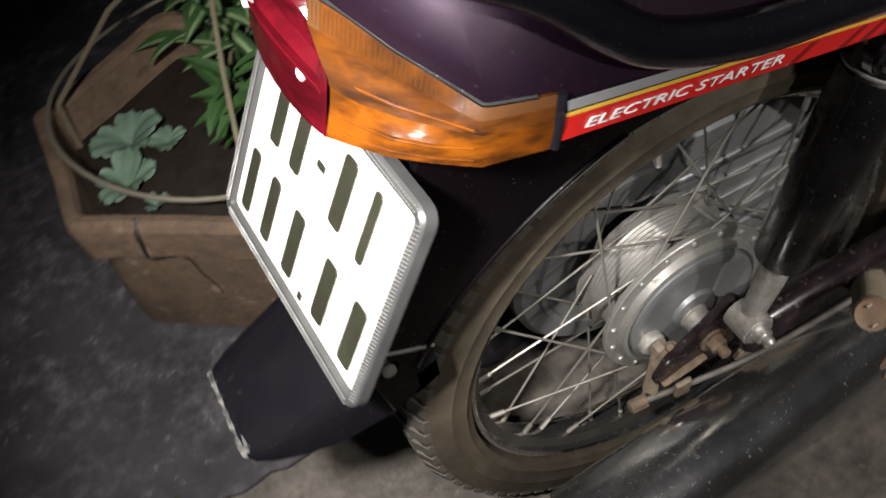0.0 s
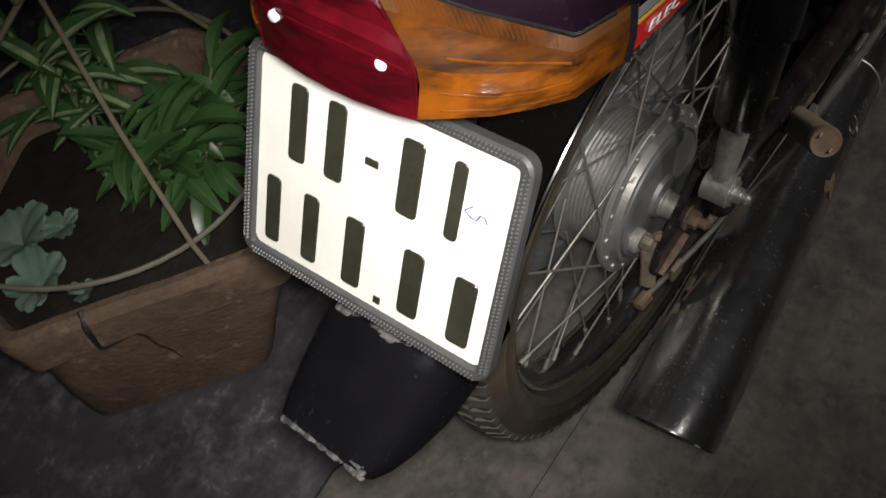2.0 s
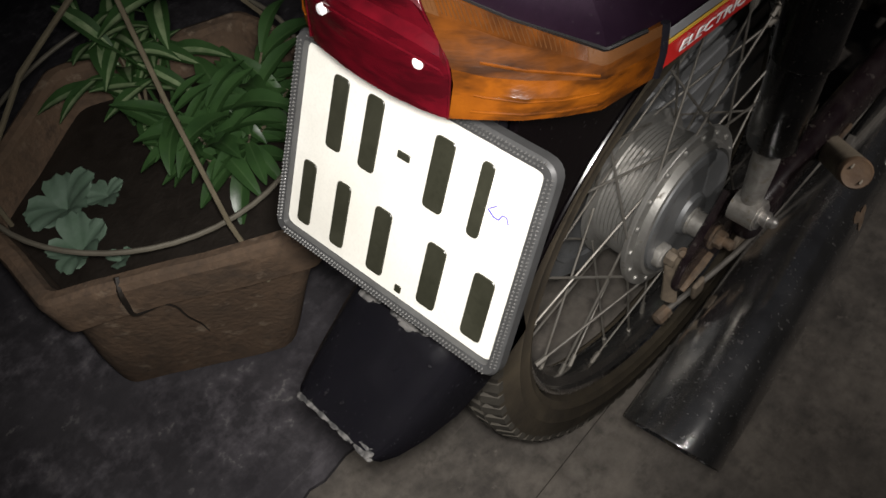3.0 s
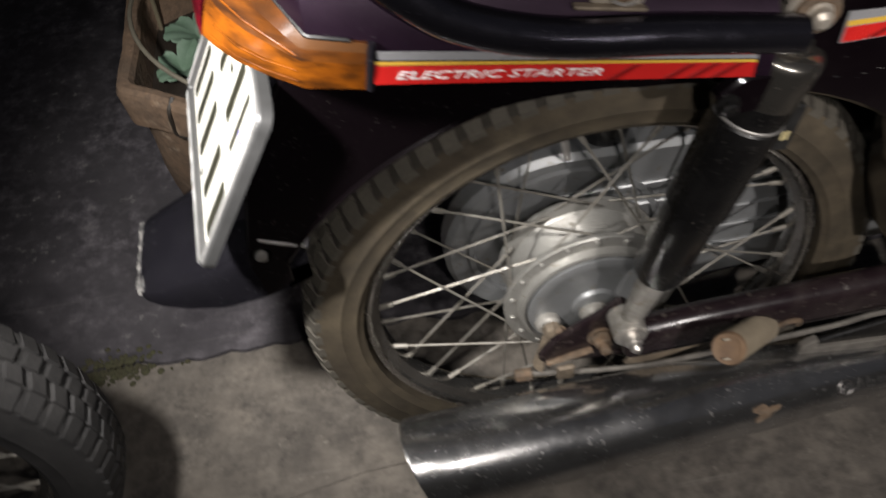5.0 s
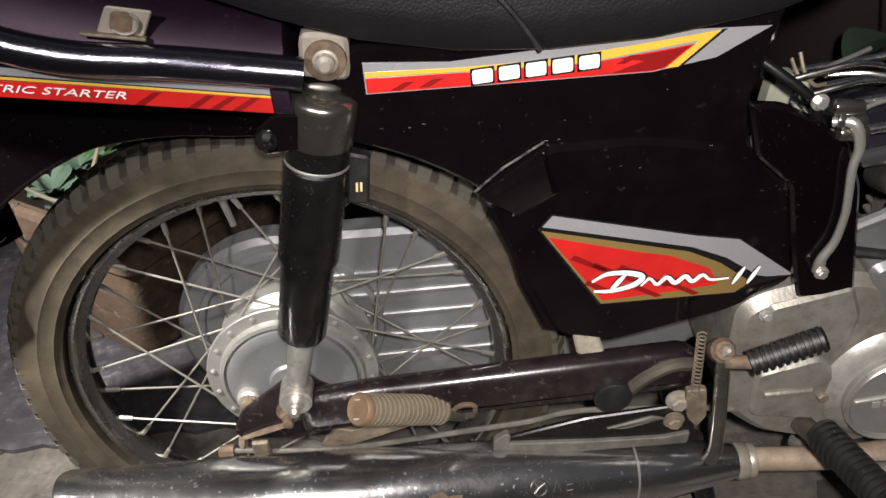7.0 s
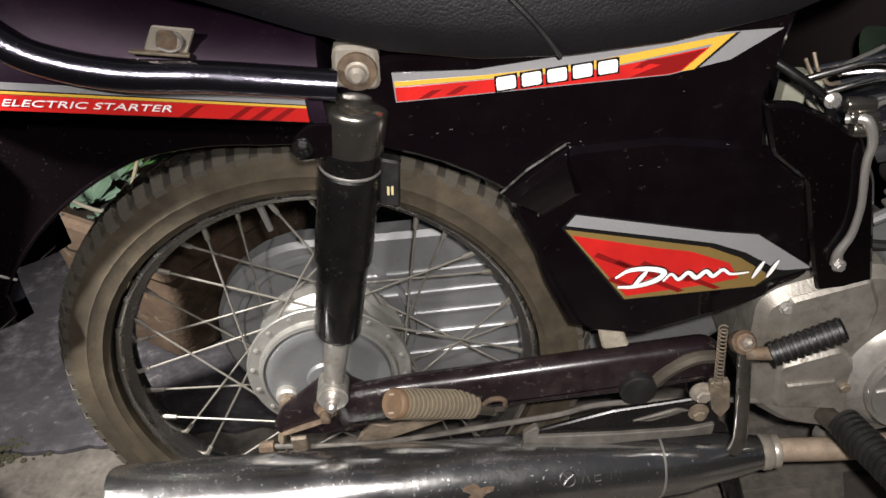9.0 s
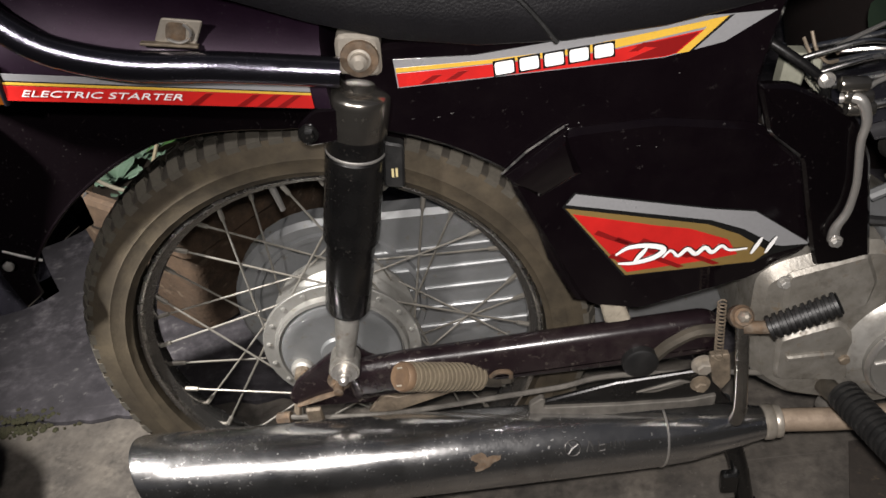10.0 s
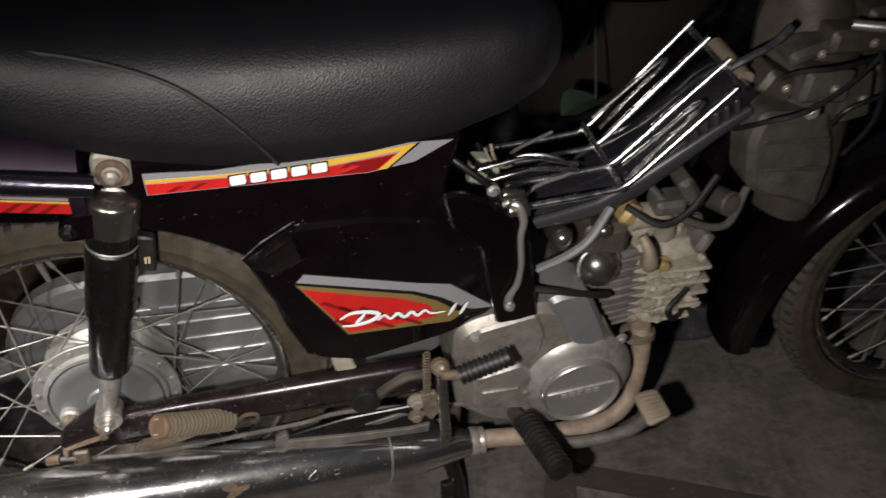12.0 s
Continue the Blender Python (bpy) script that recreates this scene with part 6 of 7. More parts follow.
def front_end():
    # side plate of the frame with its chrome rod
    bm = prism(bmesh.new(), rounded([(0.428, 0.594), (0.440, 0.545), (0.472, 0.514), (0.490, 0.418), (0.497, 0.389), (0.550, 0.391), (0.533, 0.507), (0.517, 0.546), (0.488, 0.572), (0.456, 0.590)], 0.006, 3), -0.096, -0.084, 0.003)
    fp = part("frame_plate", bm, M_BODYSHADE, bike, "black frame side plate")
    bm = tube(bmesh.new(), smooth_line([(0.498, -0.094, 0.571), (0.512, -0.102, 0.572), (0.519, -0.104, 0.552), (0.517, -0.104, 0.531), (0.519, -0.104, 0.501), (0.520, -0.103, 0.483), (0.517, -0.102, 0.457), (0.509, -0.101, 0.438), (0.509, -0.100, 0.424)], 5), [0.0044, 0.0048, 0.0038, 0.0036, 0.0036, 0.0042, 0.0060], 14)
    part("bent_rod", bm, M_CHROME, fp, "bent chrome rod with a flattened end")
    part("rod_screw", bolt(bmesh.new(), (0.509, -0.105, 0.426), (0, -1, 0), 0.0045, 0.006), M_CHROME, fp)
    for k in range(3):
        part("clamp_ring", lathe(bmesh.new(), [(-0.012, 0.0058), (-0.010, 0.0068), (0.010, 0.0068), (0.012, 0.0058)], (0.507 + 0.004 * k, -0.096, 0.584 - 0.012 * k), (1, 0, -0.15), 16), M_SMOKE, fp)
    part("plate_screw", bolt(bmesh.new(), (0.486, -0.090, 0.588), (0, -1, 0), 0.005, 0.007), M_CHROME, fp)
    # luggage rack in front of the seat
    bm = bmesh.new()
    rk = None
    for i, y in enumerate((-0.075, -0.028, 0.028, 0.075)):
        o = 0.012 if i in (1, 2) else 0.0
        dz = (0.0, 0.0, 0.009, 0.014)[i]
        b2 = tube(bmesh.new(), [(0.505 + o, y, 0.547 - dz), (0.60, y, 0.554 - dz), (0.638, y, 0.558 - dz), (0.650, y, 0.564 - dz), (0.660, y, 0.573 - dz), (0.71, y, 0.6245 - dz * 0.6), (0.772 - 0.012 * (i == 0), y, 0.686 - 0.010 * (i == 0))], 0.0041, 12)
        if rk is None:
            rk = part("luggage_rack", b2, M_BRIGHT, bike, "bright chrome wire luggage rack")
        else:
            part("rack_bar", b2, M_BRIGHT, rk)
    for x, z, w in ((0.508, 0.547, 0.075), (0.646, 0.562, 0.075), (0.768, 0.684, 0.082)):
        part("rack_cross", tube(bmesh.new(), [(x, -w, z - 0.006), (x, w, z - 0.006)], 0.0042, 10), M_BRIGHT, rk)
    for y0, y1 in ((-0.08, -0.03), (0.028, 0.08)):
        pts = [(0.655, y0 + 0.012, 0.570), (0.69, y0 + 0.018, 0.605), (0.725, y0 + 0.020, 0.640), (0.735, y0 + 0.026, 0.649), (0.725, y0 + 0.032, 0.640), (0.69, y1 - 0.015, 0.603), (0.655, y1 - 0.012, 0.569)]
        part("rack_loop", tube(bmesh.new(), smooth_line(pts, 4), 0.003, 8), M_BRIGHT, rk)
    pts = [(0.52, -0.07, 0.546), (0.55, -0.045, 0.554), (0.60, -0.03, 0.560), (0.58, 0.01, 0.558), (0.54, 0.03, 0.553), (0.60, 0.06, 0.559)]
    part("rack_loop", tube(bmesh.new(), smooth_line(pts, 5), 0.0024, 8), M_CHROME, rk)
    part("rack_pad", tube(bmesh.new(), [(0.775, -0.062, 0.678), (0.777, 0.02, 0.680)], 0.010, 12), M_PAD, rk, "beige sleeve on the rack")
    part("rack_tube", tube(bmesh.new(), smooth_line([(0.440, -0.055, 0.618), (0.462, -0.066, 0.603), (0.487, -0.076, 0.582), (0.493, -0.078, 0.562), (0.494, -0.078, 0.547), (0.503, -0.079, 0.537), (0.522, -0.080, 0.538)], 5), 0.0046, 12), M_BLACK, rk, "bent black tube under the seat")
    for pts in ([(0.470, -0.050, 0.588), (0.500, -0.052, 0.595), (0.54, -0.050, 0.598), (0.60, -0.04, 0.575)], [(0.488, -0.05, 0.572), (0.52, -0.052, 0.580), (0.55, -0.05, 0.582), (0.60, -0.045, 0.570)]):
        part("rack_wire", tube(bmesh.new(), smooth_line(pts, 5), 0.0026, 10), M_BRIGHT, rk)
    part("rack_clamp", box(bmesh.new(), (0.508, -0.076, 0.545), (0.016, 0.012, 0.016), 0.003), M_NUT, rk)
    part("rack_hook", tube(bmesh.new(), smooth_line([(0.742, -0.080, 0.704), (0.760, -0.081, 0.715), (0.785, -0.08, 0.727), (0.805, -0.076, 0.744)], 4), 0.0046, 8), M_BRIGHT, rk)
    # the sloping frame cover below the rack
    rings = []
    for x, z, h, w in ((0.53, 0.517, 0.014, 0.050), (0.60, 0.524, 0.017, 0.054), (0.66, 0.541, 0.021, 0.055), (0.71, 0.572, 0.026, 0.056), (0.77, 0.628, 0.028, 0.055), (0.80, 0.655, 0.024, 0.045)):
        pr = [(-1, -0.4), (-0.9, 0.3), (-0.6, 0.8), (0, 1), (0.6, 0.8), (0.9, 0.3), (1, -0.4), (0.7, -1), (-0.7, -1)]
        rings.append([(x - h * 0.5 * b, a * w, z + h * b * 0.8) for a, b in pr])
    fc = part("frame_cover", loft(bmesh.new(), rings), M_FLAP, bike, "black plastic frame cover with slots")
    # the cover's rounded edge band, its sheen put in as grey, and the narrow slots above it
    rings = []
    for x, z, h in ((0.548, 0.508, 0.008), (0.58, 0.511, 0.010), (0.628, 0.520, 0.0115), (0.672, 0.5435, 0.0115), (0.718, 0.578, 0.010), (0.760, 0.6105, 0.008), (0.795, 0.634, 0.006)):
        rings.append([(x - 0.55 * h * math.sin(a), -0.0545 - 0.0065 * math.cos(a), z + h * math.sin(a)) for a in [2 * math.pi * k / 12 for k in range(12)]])
    part("cover_band", loft(bmesh.new(), rings), M_GREYPL, fc, "rounded edge of the frame cover, greyed to give it sheen")
    for k in range(6):
        bm = box(bmesh.new(), (0.722 + 0.0115 * k, -0.0560, 0.602 + 0.0068 * k), (0.0065, 0.004, 0.024 + 0.001 * k), 0.002, Matrix.Rotation(radians(-16), 4, "Y"))
        part("slat", bm, M_GREYPL, fc, "dull grey slat")
    # pale wiring block behind the side plate, with its connector and short leads
    wb = part("wiring_block", box(bmesh.new(), (0.493, 0.010, 0.550), (0.022, 0.022, 0.038), 0.003, Matrix.Rotation(radians(8), 4, "Y")), M_BLOCK, bike, "pale grey-green wiring block behind the side plate")
    part("connector", box(bmesh.new(), (0.512, -0.002, 0.556), (0.009, 0.012, 0.024), 0.003), M_BLOCK, wb, "cream plastic connector")
    for pts in ([(0.498, 0.0, 0.585), (0.503, -0.008, 0.572), (0.512, -0.010, 0.568), (0.524, -0.008, 0.572), (0.530, -0.004, 0.566)], [(0.505, 0.0, 0.590), (0.508, -0.008, 0.575), (0.518, -0.010, 0.562), (0.530, -0.006, 0.560)]):
        part("lead", tube(bmesh.new(), smooth_line(pts, 4), 0.0018, 6), M_TAN, wb)
    # steering head and inner fairing
    rings = []
    for z, x, hx, hy in ((0.455, 0.905, 0.035, 0.05), (0.50, 0.905, 0.05, 0.065), (0.58, 0.895, 0.055, 0.07), (0.66, 0.885, 0.06, 0.07), (0.72, 0.875, 0.055, 0.06), (0.76, 0.865, 0.04, 0.05)):
        rings.append([(x + hx * math.cos(a) * (1.15 - 0.15 * abs(math.sin(2 * a))), hy * math.sin(a), z) for a in [2 * math.pi * k / 16 for k in range(16)]])
    st = part("steering_head", loft(bmesh.new(), rings), M_GREASE, bike, "dusty dark steering head with brackets")
    bm = prism(bmesh.new(), rounded([(0.800, 0.640), (0.888, 0.630), (0.909, 0.569), (0.906, 0.502), (0.896, 0.494), (0.862, 0.512), (0.830, 0.520), (0.803, 0.538), (0.792, 0.600)], 0.012, 3), -0.078, -0.02, 0.008)
    bx = part("inner_cover", bm, M_STEER, st, "dusty grey-brown inner cover")
    for x, z, sx, sz in ((0.85, 0.600, 0.085, 0.006), (0.86, 0.560, 0.080, 0.005)):
        part("cover_seam", box(bmesh.new(), (x, -0.0785, z), (sx, 0.003, sz), 0.001, Matrix.Rotation(0.08, 4, "Y")), M_GREASE, bx)
    for k, (x, z, sx, sz, y, rot) in enumerate(((0.815, 0.668, 0.045, 0.030, -0.05, 0.5), (0.862, 0.672, 0.060, 0.040, -0.068, 0.1), (0.908, 0.650, 0.040, 0.060, -0.06, -0.2), (0.84, 0.712, 0.055, 0.018, -0.06, -0.3),
                                                 (0.895, 0.722, 0.085, 0.028, -0.065, 0.05), (0.95, 0.66, 0.040, 0.055, -0.04, 0.2), (0.93, 0.745, 0.06, 0.02, -0.05, -0.1))):
        bk = part("bracket", box(bmesh.new(), (x, y, z), (sx, 0.045, sz), 0.006, Matrix.Rotation(rot, 4, "Y")), M_STEER if k % 2 else M_GREASE, st)
        part("bracket_screw", bolt(bmesh.new(), (x + 0.006, y - 0.022, z), (0, -1, 0), 0.0035, 0.004), M_NUT, bk)
    for pts in ([(0.80, -0.03, 0.64), (0.82, -0.08, 0.69), (0.86, -0.095, 0.70), (0.92, -0.08, 0.70)], [(0.79, -0.04, 0.60), (0.80, -0.085, 0.635), (0.84, -0.10, 0.655), (0.90, -0.09, 0.69), (0.95, -0.07, 0.74)],
                [(0.93, -0.06, 0.56), (0.935, -0.085, 0.62), (0.925, -0.09, 0.68), (0.90, -0.08, 0.74)], [(0.88, -0.085, 0.62), (0.885, -0.10, 0.65), (0.93, -0.095, 0.66), (0.97, -0.07, 0.65)]):
        part("cable", tube(bmesh.new(), smooth_line(pts, 5), 0.0030, 8), M_RUBBER, st)
    part("cover_screw", bolt(bmesh.new(), (0.845, -0.095, 0.648), (0, -1, 0), 0.006, 0.006), M_NUT, st)
    part("lever", tube(bmesh.new(), smooth_line([(0.87, -0.085, 0.745), (0.91, -0.11, 0.748), (0.955, -0.125, 0.748)], 4), 0.0055, 10), M_CHROME, st)
    # fork and front fender
    for s in (-1, 1):
        part("fork_leg", tube(bmesh.new(), [(1.230, s * 0.068, AX - 0.01), (1.135, s * 0.072, 0.48), (1.0, s * 0.06, 0.76)], [0.018, 0.020, 0.024], 14), M_BLACK, bike, "black fork leg")
    rings = []
    for a in np.linspace(radians(40), radians(194), 34):
        ca, sa = math.cos(a), math.sin(a)
        pr = [(-0.056, 0.268), (-0.055, 0.285), (-0.045, 0.298), (-0.025, 0.304), (0, 0.306), (0.025, 0.304), (0.045, 0.298), (0.055, 0.285), (0.056, 0.268), (0.053, 0.268), (0.05, 0.284), (0.03, 0.299), (0, 0.302), (-0.03, 0.299), (-0.05, 0.284), (-0.053, 0.268)]
        fl = 0.070 * min(max((math.degrees(a) - 115) / 79, 0), 1) ** 1.5
        rings.append([(1.240 + (r + fl) * ca, y, AX - 0.01 + (r + fl) * sa) for y, r in pr])
    bm = loft(bmesh.new(), rings)
    bm.transform(Matrix.Translation((1.240, 0, 0)) @ Matrix.Rotation(radians(-4), 4, "Z") @ Matrix.Translation((-1.240, 0, 0)))
    part("front_fender", bm, M_BODY, bike, "plum-black front fender")
    # leg shield, far side of the engine
    bm = prism(bmesh.new(), rounded([(0.80, 0.36), (0.83, 0.33), (0.93, 0.44), (0.98, 0.70), (0.93, 0.74), (0.86, 0.55)], 0.02, 3), 0.06, 0.11, 0.01)
    part("leg_shield", bm, M_BODY, bike, "plum-black leg shield on the far side")


front_end()


# ---------------------------------------------------------------- second vehicle's wheel and the plants
def parked_wheel():
    w = thing("scooter_wheel", "black road tyre of a second parked scooter standing on the ground", "wheel")
    wheel("wheel", w, (-0.74, -0.06, 0.26), R=0.26, w=0.085, rim=0.195, hub_r=0.06, turn=0.0, label="cast wheel with a black tyre", wall=M_DTYRE, tread=M_DTYRE, groove=M_DTYRE, n=64)
    return w


parked_wheel()

POT = Vector((-0.270, 0.520, 0.011))
POT_RIM = [(-0.478, 0.430), (-0.255, 0.283), (-0.070, 0.500), (-0.085, 0.612), (-0.290, 0.735), (-0.476, 0.632)]
POT_FOOT = [(-0.492, 0.482), (-0.305, 0.346), (-0.135, 0.500), (-0.145, 0.600), (-0.300, 0.690), (-0.462, 0.640)]


def pot_outline(z):
    """The six corners at a height above the foot: the sides lean out to the rim."""
    f = min(max(z / 0.21, 0.0), 1.0)
    return [(a[0] + (b[0] - a[0]) * f - POT.x, a[1] + (b[1] - a[1]) * f - POT.y) for a, b in zip(POT_FOOT, POT_RIM)]


def pot_wobble(p, wob=0.004):
    return Vector((noise.noise(p * 9), noise.noise(p * 9 + Vector((5, 0, 0))), noise.noise(p * 12) * 0.8)) * wob


def pot_ring(z, grow, r, wob=0.004):
    """The uneven six-sided outline of the pot, drawn out by grow, at a height above its foot."""
    base = rounded(inset(pot_outline(z), -grow), r, 4)
    pts = []
    for i, p in enumerate(base):
        q = base[(i + 1) % len(base)]
        k = 8 if i % 5 == 4 else 1
        pts += [Vector((*Vector(p).lerp(Vector(q), t / k), z)) for t in range(k)]
    return [POT + p + pot_wobble(p, wob) + pot_wobble(p * 4, wob * 0.35) for p in pts]


def flower_pot():
    rows = [(0.0, -0.006, 0.03), (0.008, 0.0, 0.028), (0.05, 0.002, 0.024), (0.10, 0.003, 0.022), (0.15, 0.003, 0.02), (0.185, 0.003, 0.018), (0.206, 0.004, 0.016), (0.213, 0.012, 0.015), (0.219, 0.017, 0.014), (0.235, 0.019, 0.014), (0.25, 0.020, 0.014),
            (0.268, 0.021, 0.013), (0.276, 0.018, 0.013), (0.279, 0.012, 0.012), (0.277, 0.002, 0.012), (0.270, -0.003, 0.012), (0.20, -0.010, 0.016), (0.10, -0.022, 0.02)]
    bm = loft(bmesh.new(), [pot_ring(z, g, r) for z, g, r in rows])
    pot = thing("flower_pot", "weathered cracked terracotta pot with six sides, full of dark wet soil", "flower pot")
    part("pot", bm, M_POT, pot, angle=25)
    bm = loft(bmesh.new(), [pot_ring(0.10, -0.021, 0.02), pot_ring(0.219, -0.0085, 0.015), pot_ring(0.222, -0.06, 0.015, 0.010)])
    part("soil", bm, M_SOIL, pot, "dark wet soil")
    # the crack that runs down from the chipped rim
    pts = []
    for f, z, g in ((0.27, 0.281, 0.010), (0.27, 0.266, 0.0215), (0.26, 0.240, 0.0200), (0.255, 0.219, 0.0170), (0.30, 0.211, 0.0100), (0.36, 0.206, 0.0045), (0.41, 0.190, 0.0035), (0.45, 0.165, 0.0035), (0.50, 0.140, 0.0035), (0.53, 0.115, 0.0035)):
        o = inset(pot_outline(z), -g)
        q = Vector((*Vector(o[0]).lerp(Vector(o[1]), f), z))
        pts.append(POT + q + pot_wobble(q) + pot_wobble(q * 4, 0.0014))
    part("crack", tube(bmesh.new(), smooth_line(pts, 4), [0.0034, 0.0036, 0.0026, 0.0018, 0.0013, 0.0008], 5), M_SOIL, pot)


flower_pot()


def leaf(bm, base, tip, width, droop=0.2, fold=0.35, n=8, stripe=0.08):
    """A pointed leaf with a fold and a paler rib along its middle."""
    base, tip = Vector(base), Vector(tip)
    ax = tip - base
    L = ax.length
    t = ax.normalized()
    side = t.cross(Vector((0, 0, 1)))
    side = side.normalized() if side.length > 0.05 else Vector((1, 0, 0))
    up = side.cross(t)
    cols = [[] for _ in range(7)]
    for k in range(n + 1):
        s = k / n
        w = width * (math.sin(math.pi * min(s * 0.92 + 0.06, 1)) ** 0.8)
        p = base + ax * s + up * (droop * L * (s * (1 - s)) * 1.6)
        for c, f in zip(cols, (-1, -0.6, -stripe, 0, stripe, 0.6, 1)):
            wave = 0.06 * w * math.sin(9 * s + 2.5 * f)
            c.append(bm.verts.new(p + side * w * f + up * (fold * w * abs(f) ** 1.4 + wave * abs(f))))
    for k in range(n):
        for i, (a, b) in enumerate(zip(cols, cols[1:])):
            bm.faces.new((a[k], a[k + 1], b[k + 1], b[k])).material_index = 1 if i in (2, 3) else 0


def leafy_plant(name, label, root, stems, count, size, mat, rib, seed, spread, crown, stripe=0.08):
    """Several bare stems that carry whorls of lance-shaped leaves."""
    rnd = random.Random(seed)
    th = thing(name, label, "plant")
    root = Vector(root)
    for s in range(stems):
        a = rnd.uniform(0, 2 * math.pi)
        top = Vector(crown) + Vector((math.cos(a), math.sin(a), 0)) * spread * rnd.uniform(0.2, 1) + Vector((0, 0, rnd.uniform(-0.04, 0.06)))
        foot = root + Vector((rnd.uniform(-1, 1), rnd.uniform(-1, 1), 0)) * 0.03
        midp = foot.lerp(top, 0.5) + Vector((rnd.uniform(-1, 1), rnd.uniform(-1, 1), 0)) * 0.02
        line = smooth_line([foot, midp, top], 5)
        part("stem", tube(bmesh.new(), line, [0.003, 0.002, 0.0014], 6), M_STICK if s % 2 else mat, th)
        for k in range(count):
            f = 0.35 + 0.65 * (k + 1) / count
            p = line[min(int(f * (len(line) - 1)), len(line) - 1)]
            b = rnd.uniform(0, 2 * math.pi)
            el = rnd.uniform(-0.5, 0.55)
            L = size * rnd.uniform(0.65, 1.25)
            bm = bmesh.new()
            leaf(bm, p, p + Vector((math.cos(b) * math.cos(el), math.sin(b) * math.cos(el), math.sin(el))) * L, L * rnd.uniform(0.11, 0.165), rnd.uniform(0.1, 0.45), stripe=stripe)
            part("leaf", bm, mat, th, angle=80).data.materials.append(rib)
    return th


leafy_plant("shrub", "dense green shrub with lance-shaped leaves growing in the pot", (-0.22, 0.46, 0.228), 12, 12, 0.074, M_LEAF, M_RIB, 11, 0.080, (-0.205, 0.450, 0.31))
leafy_plant("striped_shrub", "young shrub with pale striped leaves on bare stems in the pot", (-0.25, 0.60, 0.228), 7, 7, 0.082, M_LEAF, M_LEAFB, 5, 0.085, (-0.215, 0.60, 0.38), 0.34)


def water_lettuce(at, r, seed, n=6):
    """A rosette of broad fan-shaped leaves with scalloped ends."""
    rnd = random.Random(seed)
    th = thing("water_lettuce", "pale grey-green floating rosette with scalloped leaves", "plant", "rosettes in the pot")
    for k in range(n):
        a = 2 * math.pi * k / n + rnd.uniform(-0.3, 0.3)
        L = r * rnd.uniform(0.75, 1.1)
        rise = rnd.uniform(0.25, 0.95)
        d, sd = Vector((math.cos(a), math.sin(a), 0)), Vector((-math.sin(a), math.cos(a), 0))
        bm = bmesh.new()
        rows = []
        for i in range(9):
            s = i / 8
            w = L * (0.12 + 0.36 * math.sin(math.pi * 0.5 * min(1, s * 1.2)))
            row = []
            for j in range(-4, 5):
                f = j / 4
                end = s * (1 - 0.16 * f * f) + (0.035 * math.cos(4.5 * math.pi * f) if s > 0.8 else 0)
                h = rise * L * end * (1.35 - 0.6 * end) + 0.16 * w * abs(f) + 0.012 * L / 0.06 * math.sin(2.2 * math.pi * f + k) * s * 0.35
                row.append(bm.verts.new(Vector(at) + d * L * end + sd * w * f * (1 - 0.22 * max(0, s - 0.75) * 4 * abs(f)) + Vector((0, 0, h))))
            rows.append(row)
        for p, q in zip(rows, rows[1:]):
            for j in range(8):
                bm.faces.new((p[j], p[j + 1], q[j + 1], q[j]))
        part("leaf", bm, M_LETTUCE, th, angle=80)


water_lettuce((-0.400, 0.575, 0.236), 0.047, 1, 5)
water_lettuce((-0.424, 0.503, 0.236), 0.040, 2, 5)
water_lettuce((-0.356, 0.550, 0.236), 0.027, 3, 4)
water_lettuce((-0.400, 0.452, 0.236), 0.022, 4, 3)


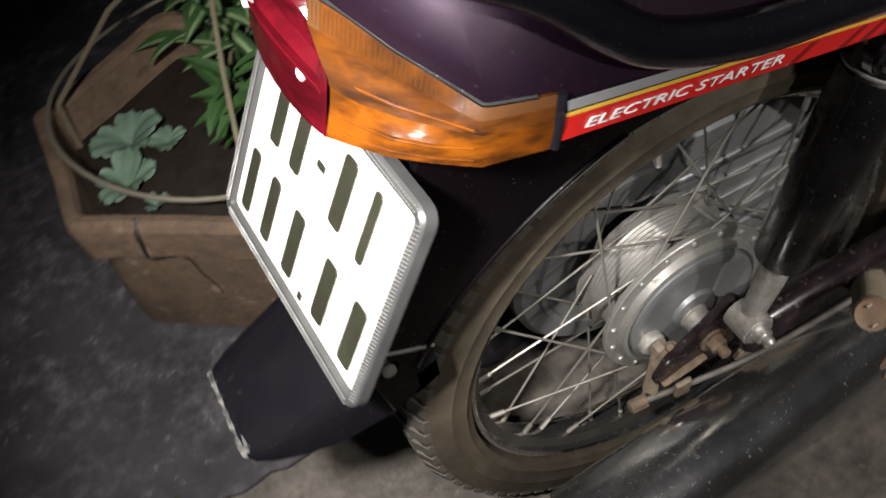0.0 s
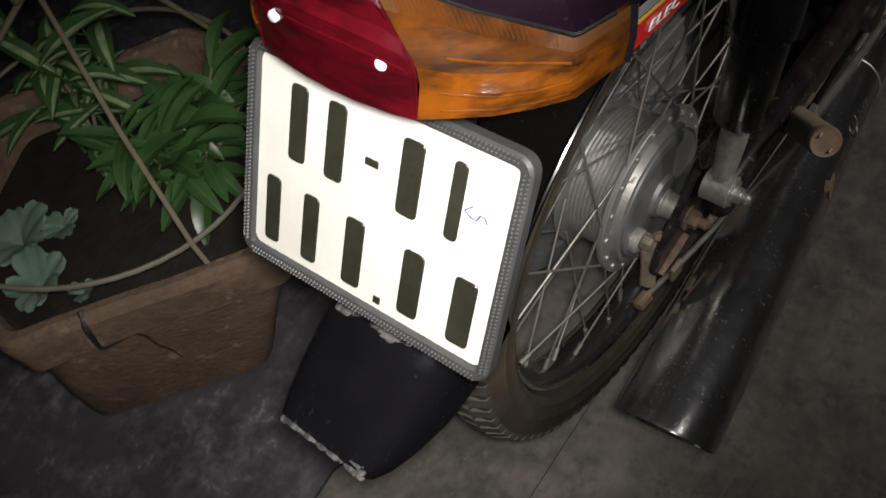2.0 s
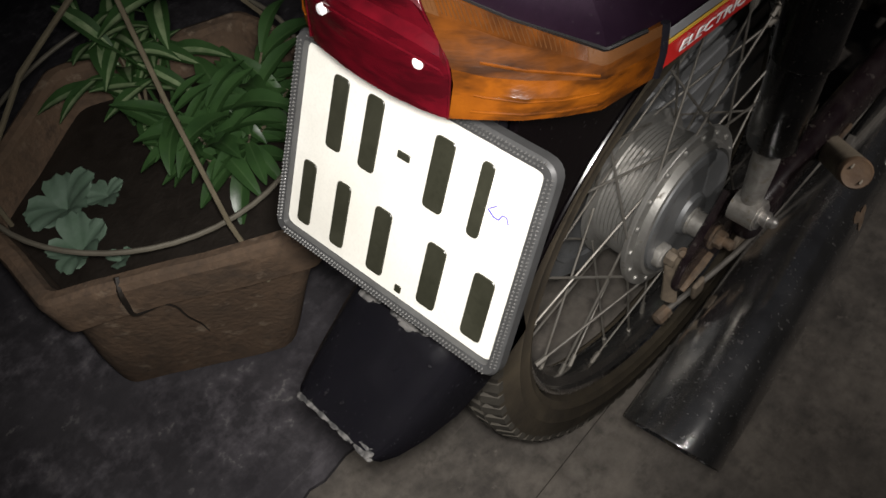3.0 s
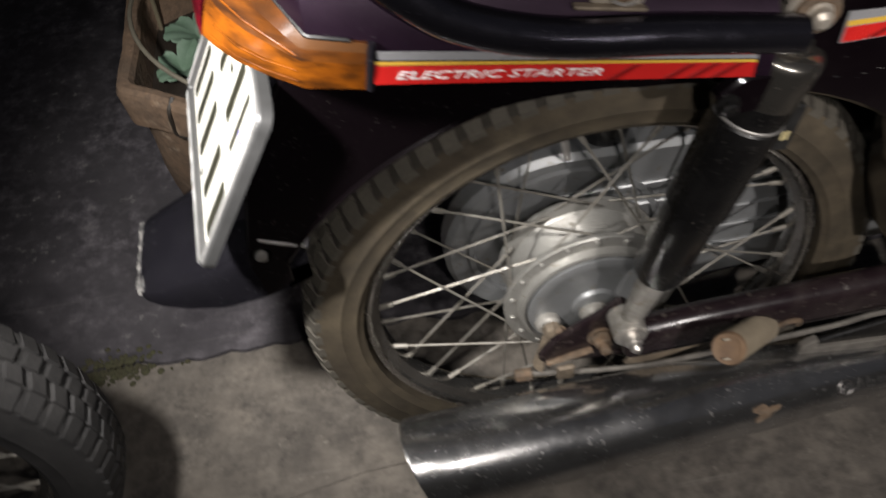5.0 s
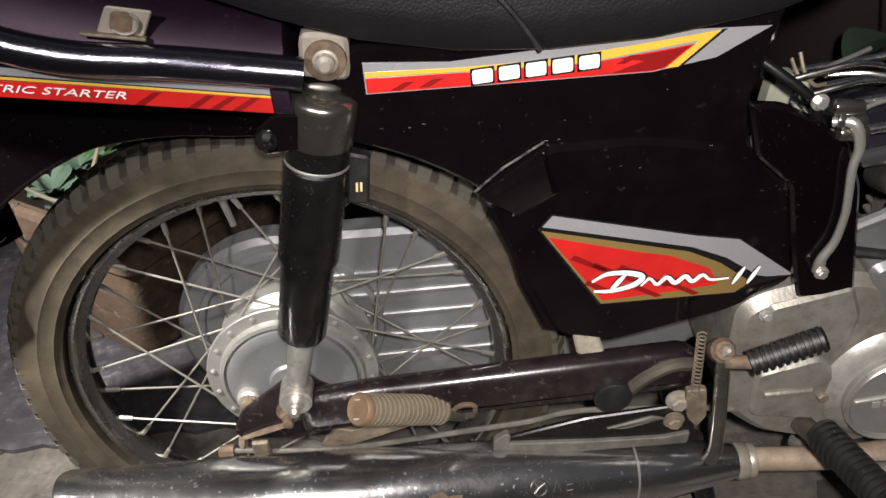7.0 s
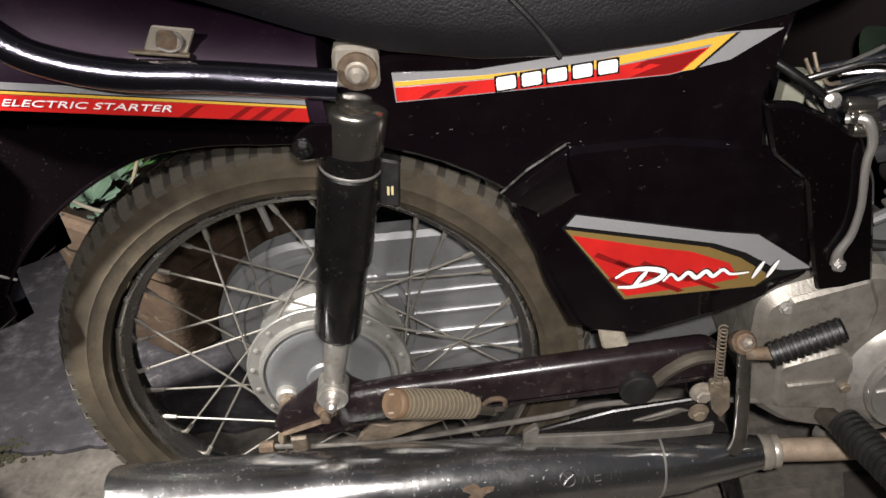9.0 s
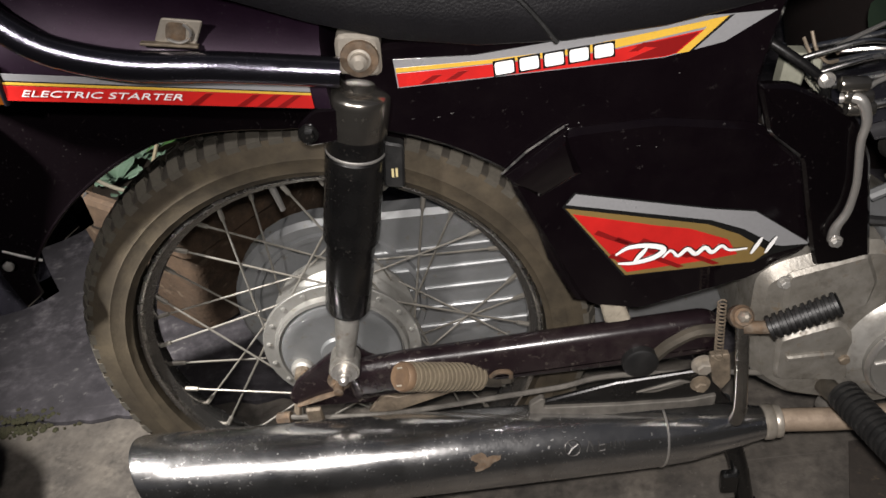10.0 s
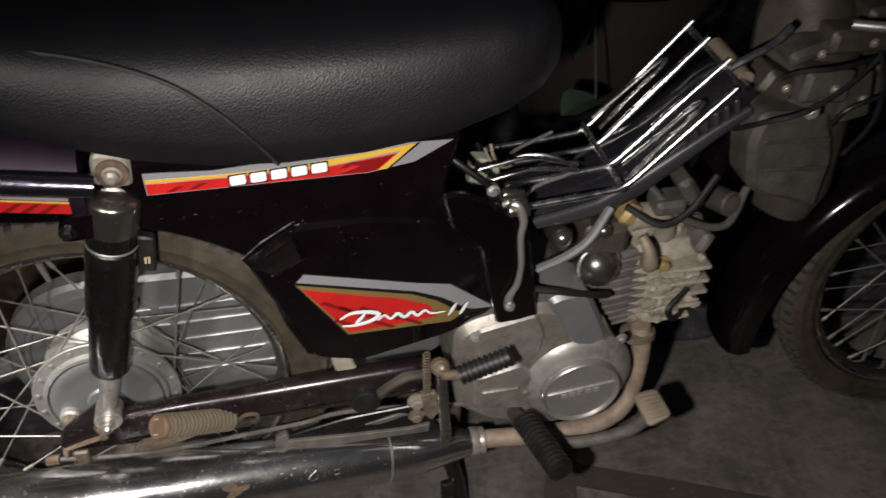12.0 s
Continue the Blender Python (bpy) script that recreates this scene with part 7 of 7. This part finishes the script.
def wire_frame():
    th = thing("plant_support", "bent wire hoop with thin stakes standing over the pot", "plant support")
    c = Vector((-0.268, 0.545, 0.312))
    pts = [c + Vector((0.205 * math.cos(a), 0.215 * math.sin(a), 0.012 * math.sin(2 * a + 1))) for a in [2 * math.pi * k / 56 for k in range(56)]]
    part("hoop", tube(bmesh.new(), pts, 0.0031, 8, closed=True), M_WIRE, th)
    part("stake", tube(bmesh.new(), [(-0.303, 0.300, 0.222), (-0.303, 0.322, 0.312), (-0.27, 0.42, 0.40), (-0.222, 0.547, 0.50), (-0.19, 0.63, 0.56)], 0.0030, 7), M_STICK, th, "dry grey stake")
    part("stake", tube(bmesh.new(), [(-0.06, 0.56, 0.222), (-0.065, 0.55, 0.31), (-0.12, 0.55, 0.42), (-0.215, 0.56, 0.505)], 0.0033, 7), M_STICK, th)
    part("stake", tube(bmesh.new(), [(-0.46, 0.62, 0.225), (-0.455, 0.61, 0.31), (-0.35, 0.58, 0.42), (-0.222, 0.55, 0.50)], 0.0033, 7), M_STICK, th)
    part("knot", tube(bmesh.new(), [(-0.25, 0.54, 0.50), (-0.222, 0.548, 0.503), (-0.19, 0.55, 0.50)], [0.004, 0.010, 0.004], 8), M_STICK, th)


wire_frame()


def moss():
    bm = bmesh.new()
    rnd = random.Random(9)
    for k in range(220):
        x, y = -0.585 + rnd.gauss(0, 0.036), 0.187 + rnd.gauss(0, 0.010)
        r = 0.0045 * rnd.uniform(0.4, 1.3)
        lathe(bm, [(0, r), (0.0022, r * 0.75), (0.0034, r * 0.2)], (x, y, 0.001 if y < 0.19 else 0.010), (0, 0, 1), 6)
    tagged(part("moss", bm, M_MOSS), "dark green moss along the slab joint", "moss", kind="stuff")


moss()



def broad_leaf_plant():
    """A potted plant that stands behind the machine."""
    th = thing("potted_plant", "dark red clay pot with a few broad green leaves", "plant")
    c = Vector((0.93, 0.72, 0.011))
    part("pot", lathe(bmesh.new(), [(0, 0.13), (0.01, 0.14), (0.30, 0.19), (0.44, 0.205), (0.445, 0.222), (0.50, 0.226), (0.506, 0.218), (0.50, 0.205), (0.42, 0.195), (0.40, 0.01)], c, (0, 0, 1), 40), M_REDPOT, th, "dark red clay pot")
    part("soil", lathe(bmesh.new(), [(0.38, 0.19), (0.455, 0.198), (0.462, 0.02)], c, (0, 0, 1), 32), M_SOIL, th)
    for base, tip, w in (((0.690, 0.31, 0.640), (0.706, 0.29, 0.535), 0.036), ((0.752, 0.30, 0.458), (0.695, 0.29, 0.440), 0.034), ((0.665, 0.33, 0.64), (0.645, 0.32, 0.590), 0.018), ((0.73, 0.34, 0.64), (0.755, 0.33, 0.70), 0.02)):
        bm = bmesh.new()
        leaf(bm, base, tip, w, 0.2, 0.25, 8)
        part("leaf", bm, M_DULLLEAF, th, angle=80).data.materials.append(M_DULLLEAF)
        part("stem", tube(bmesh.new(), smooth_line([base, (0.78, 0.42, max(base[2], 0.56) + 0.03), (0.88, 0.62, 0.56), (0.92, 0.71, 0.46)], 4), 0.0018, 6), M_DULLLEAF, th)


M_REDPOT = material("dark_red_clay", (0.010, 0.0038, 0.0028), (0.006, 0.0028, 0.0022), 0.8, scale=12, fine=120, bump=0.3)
broad_leaf_plant()
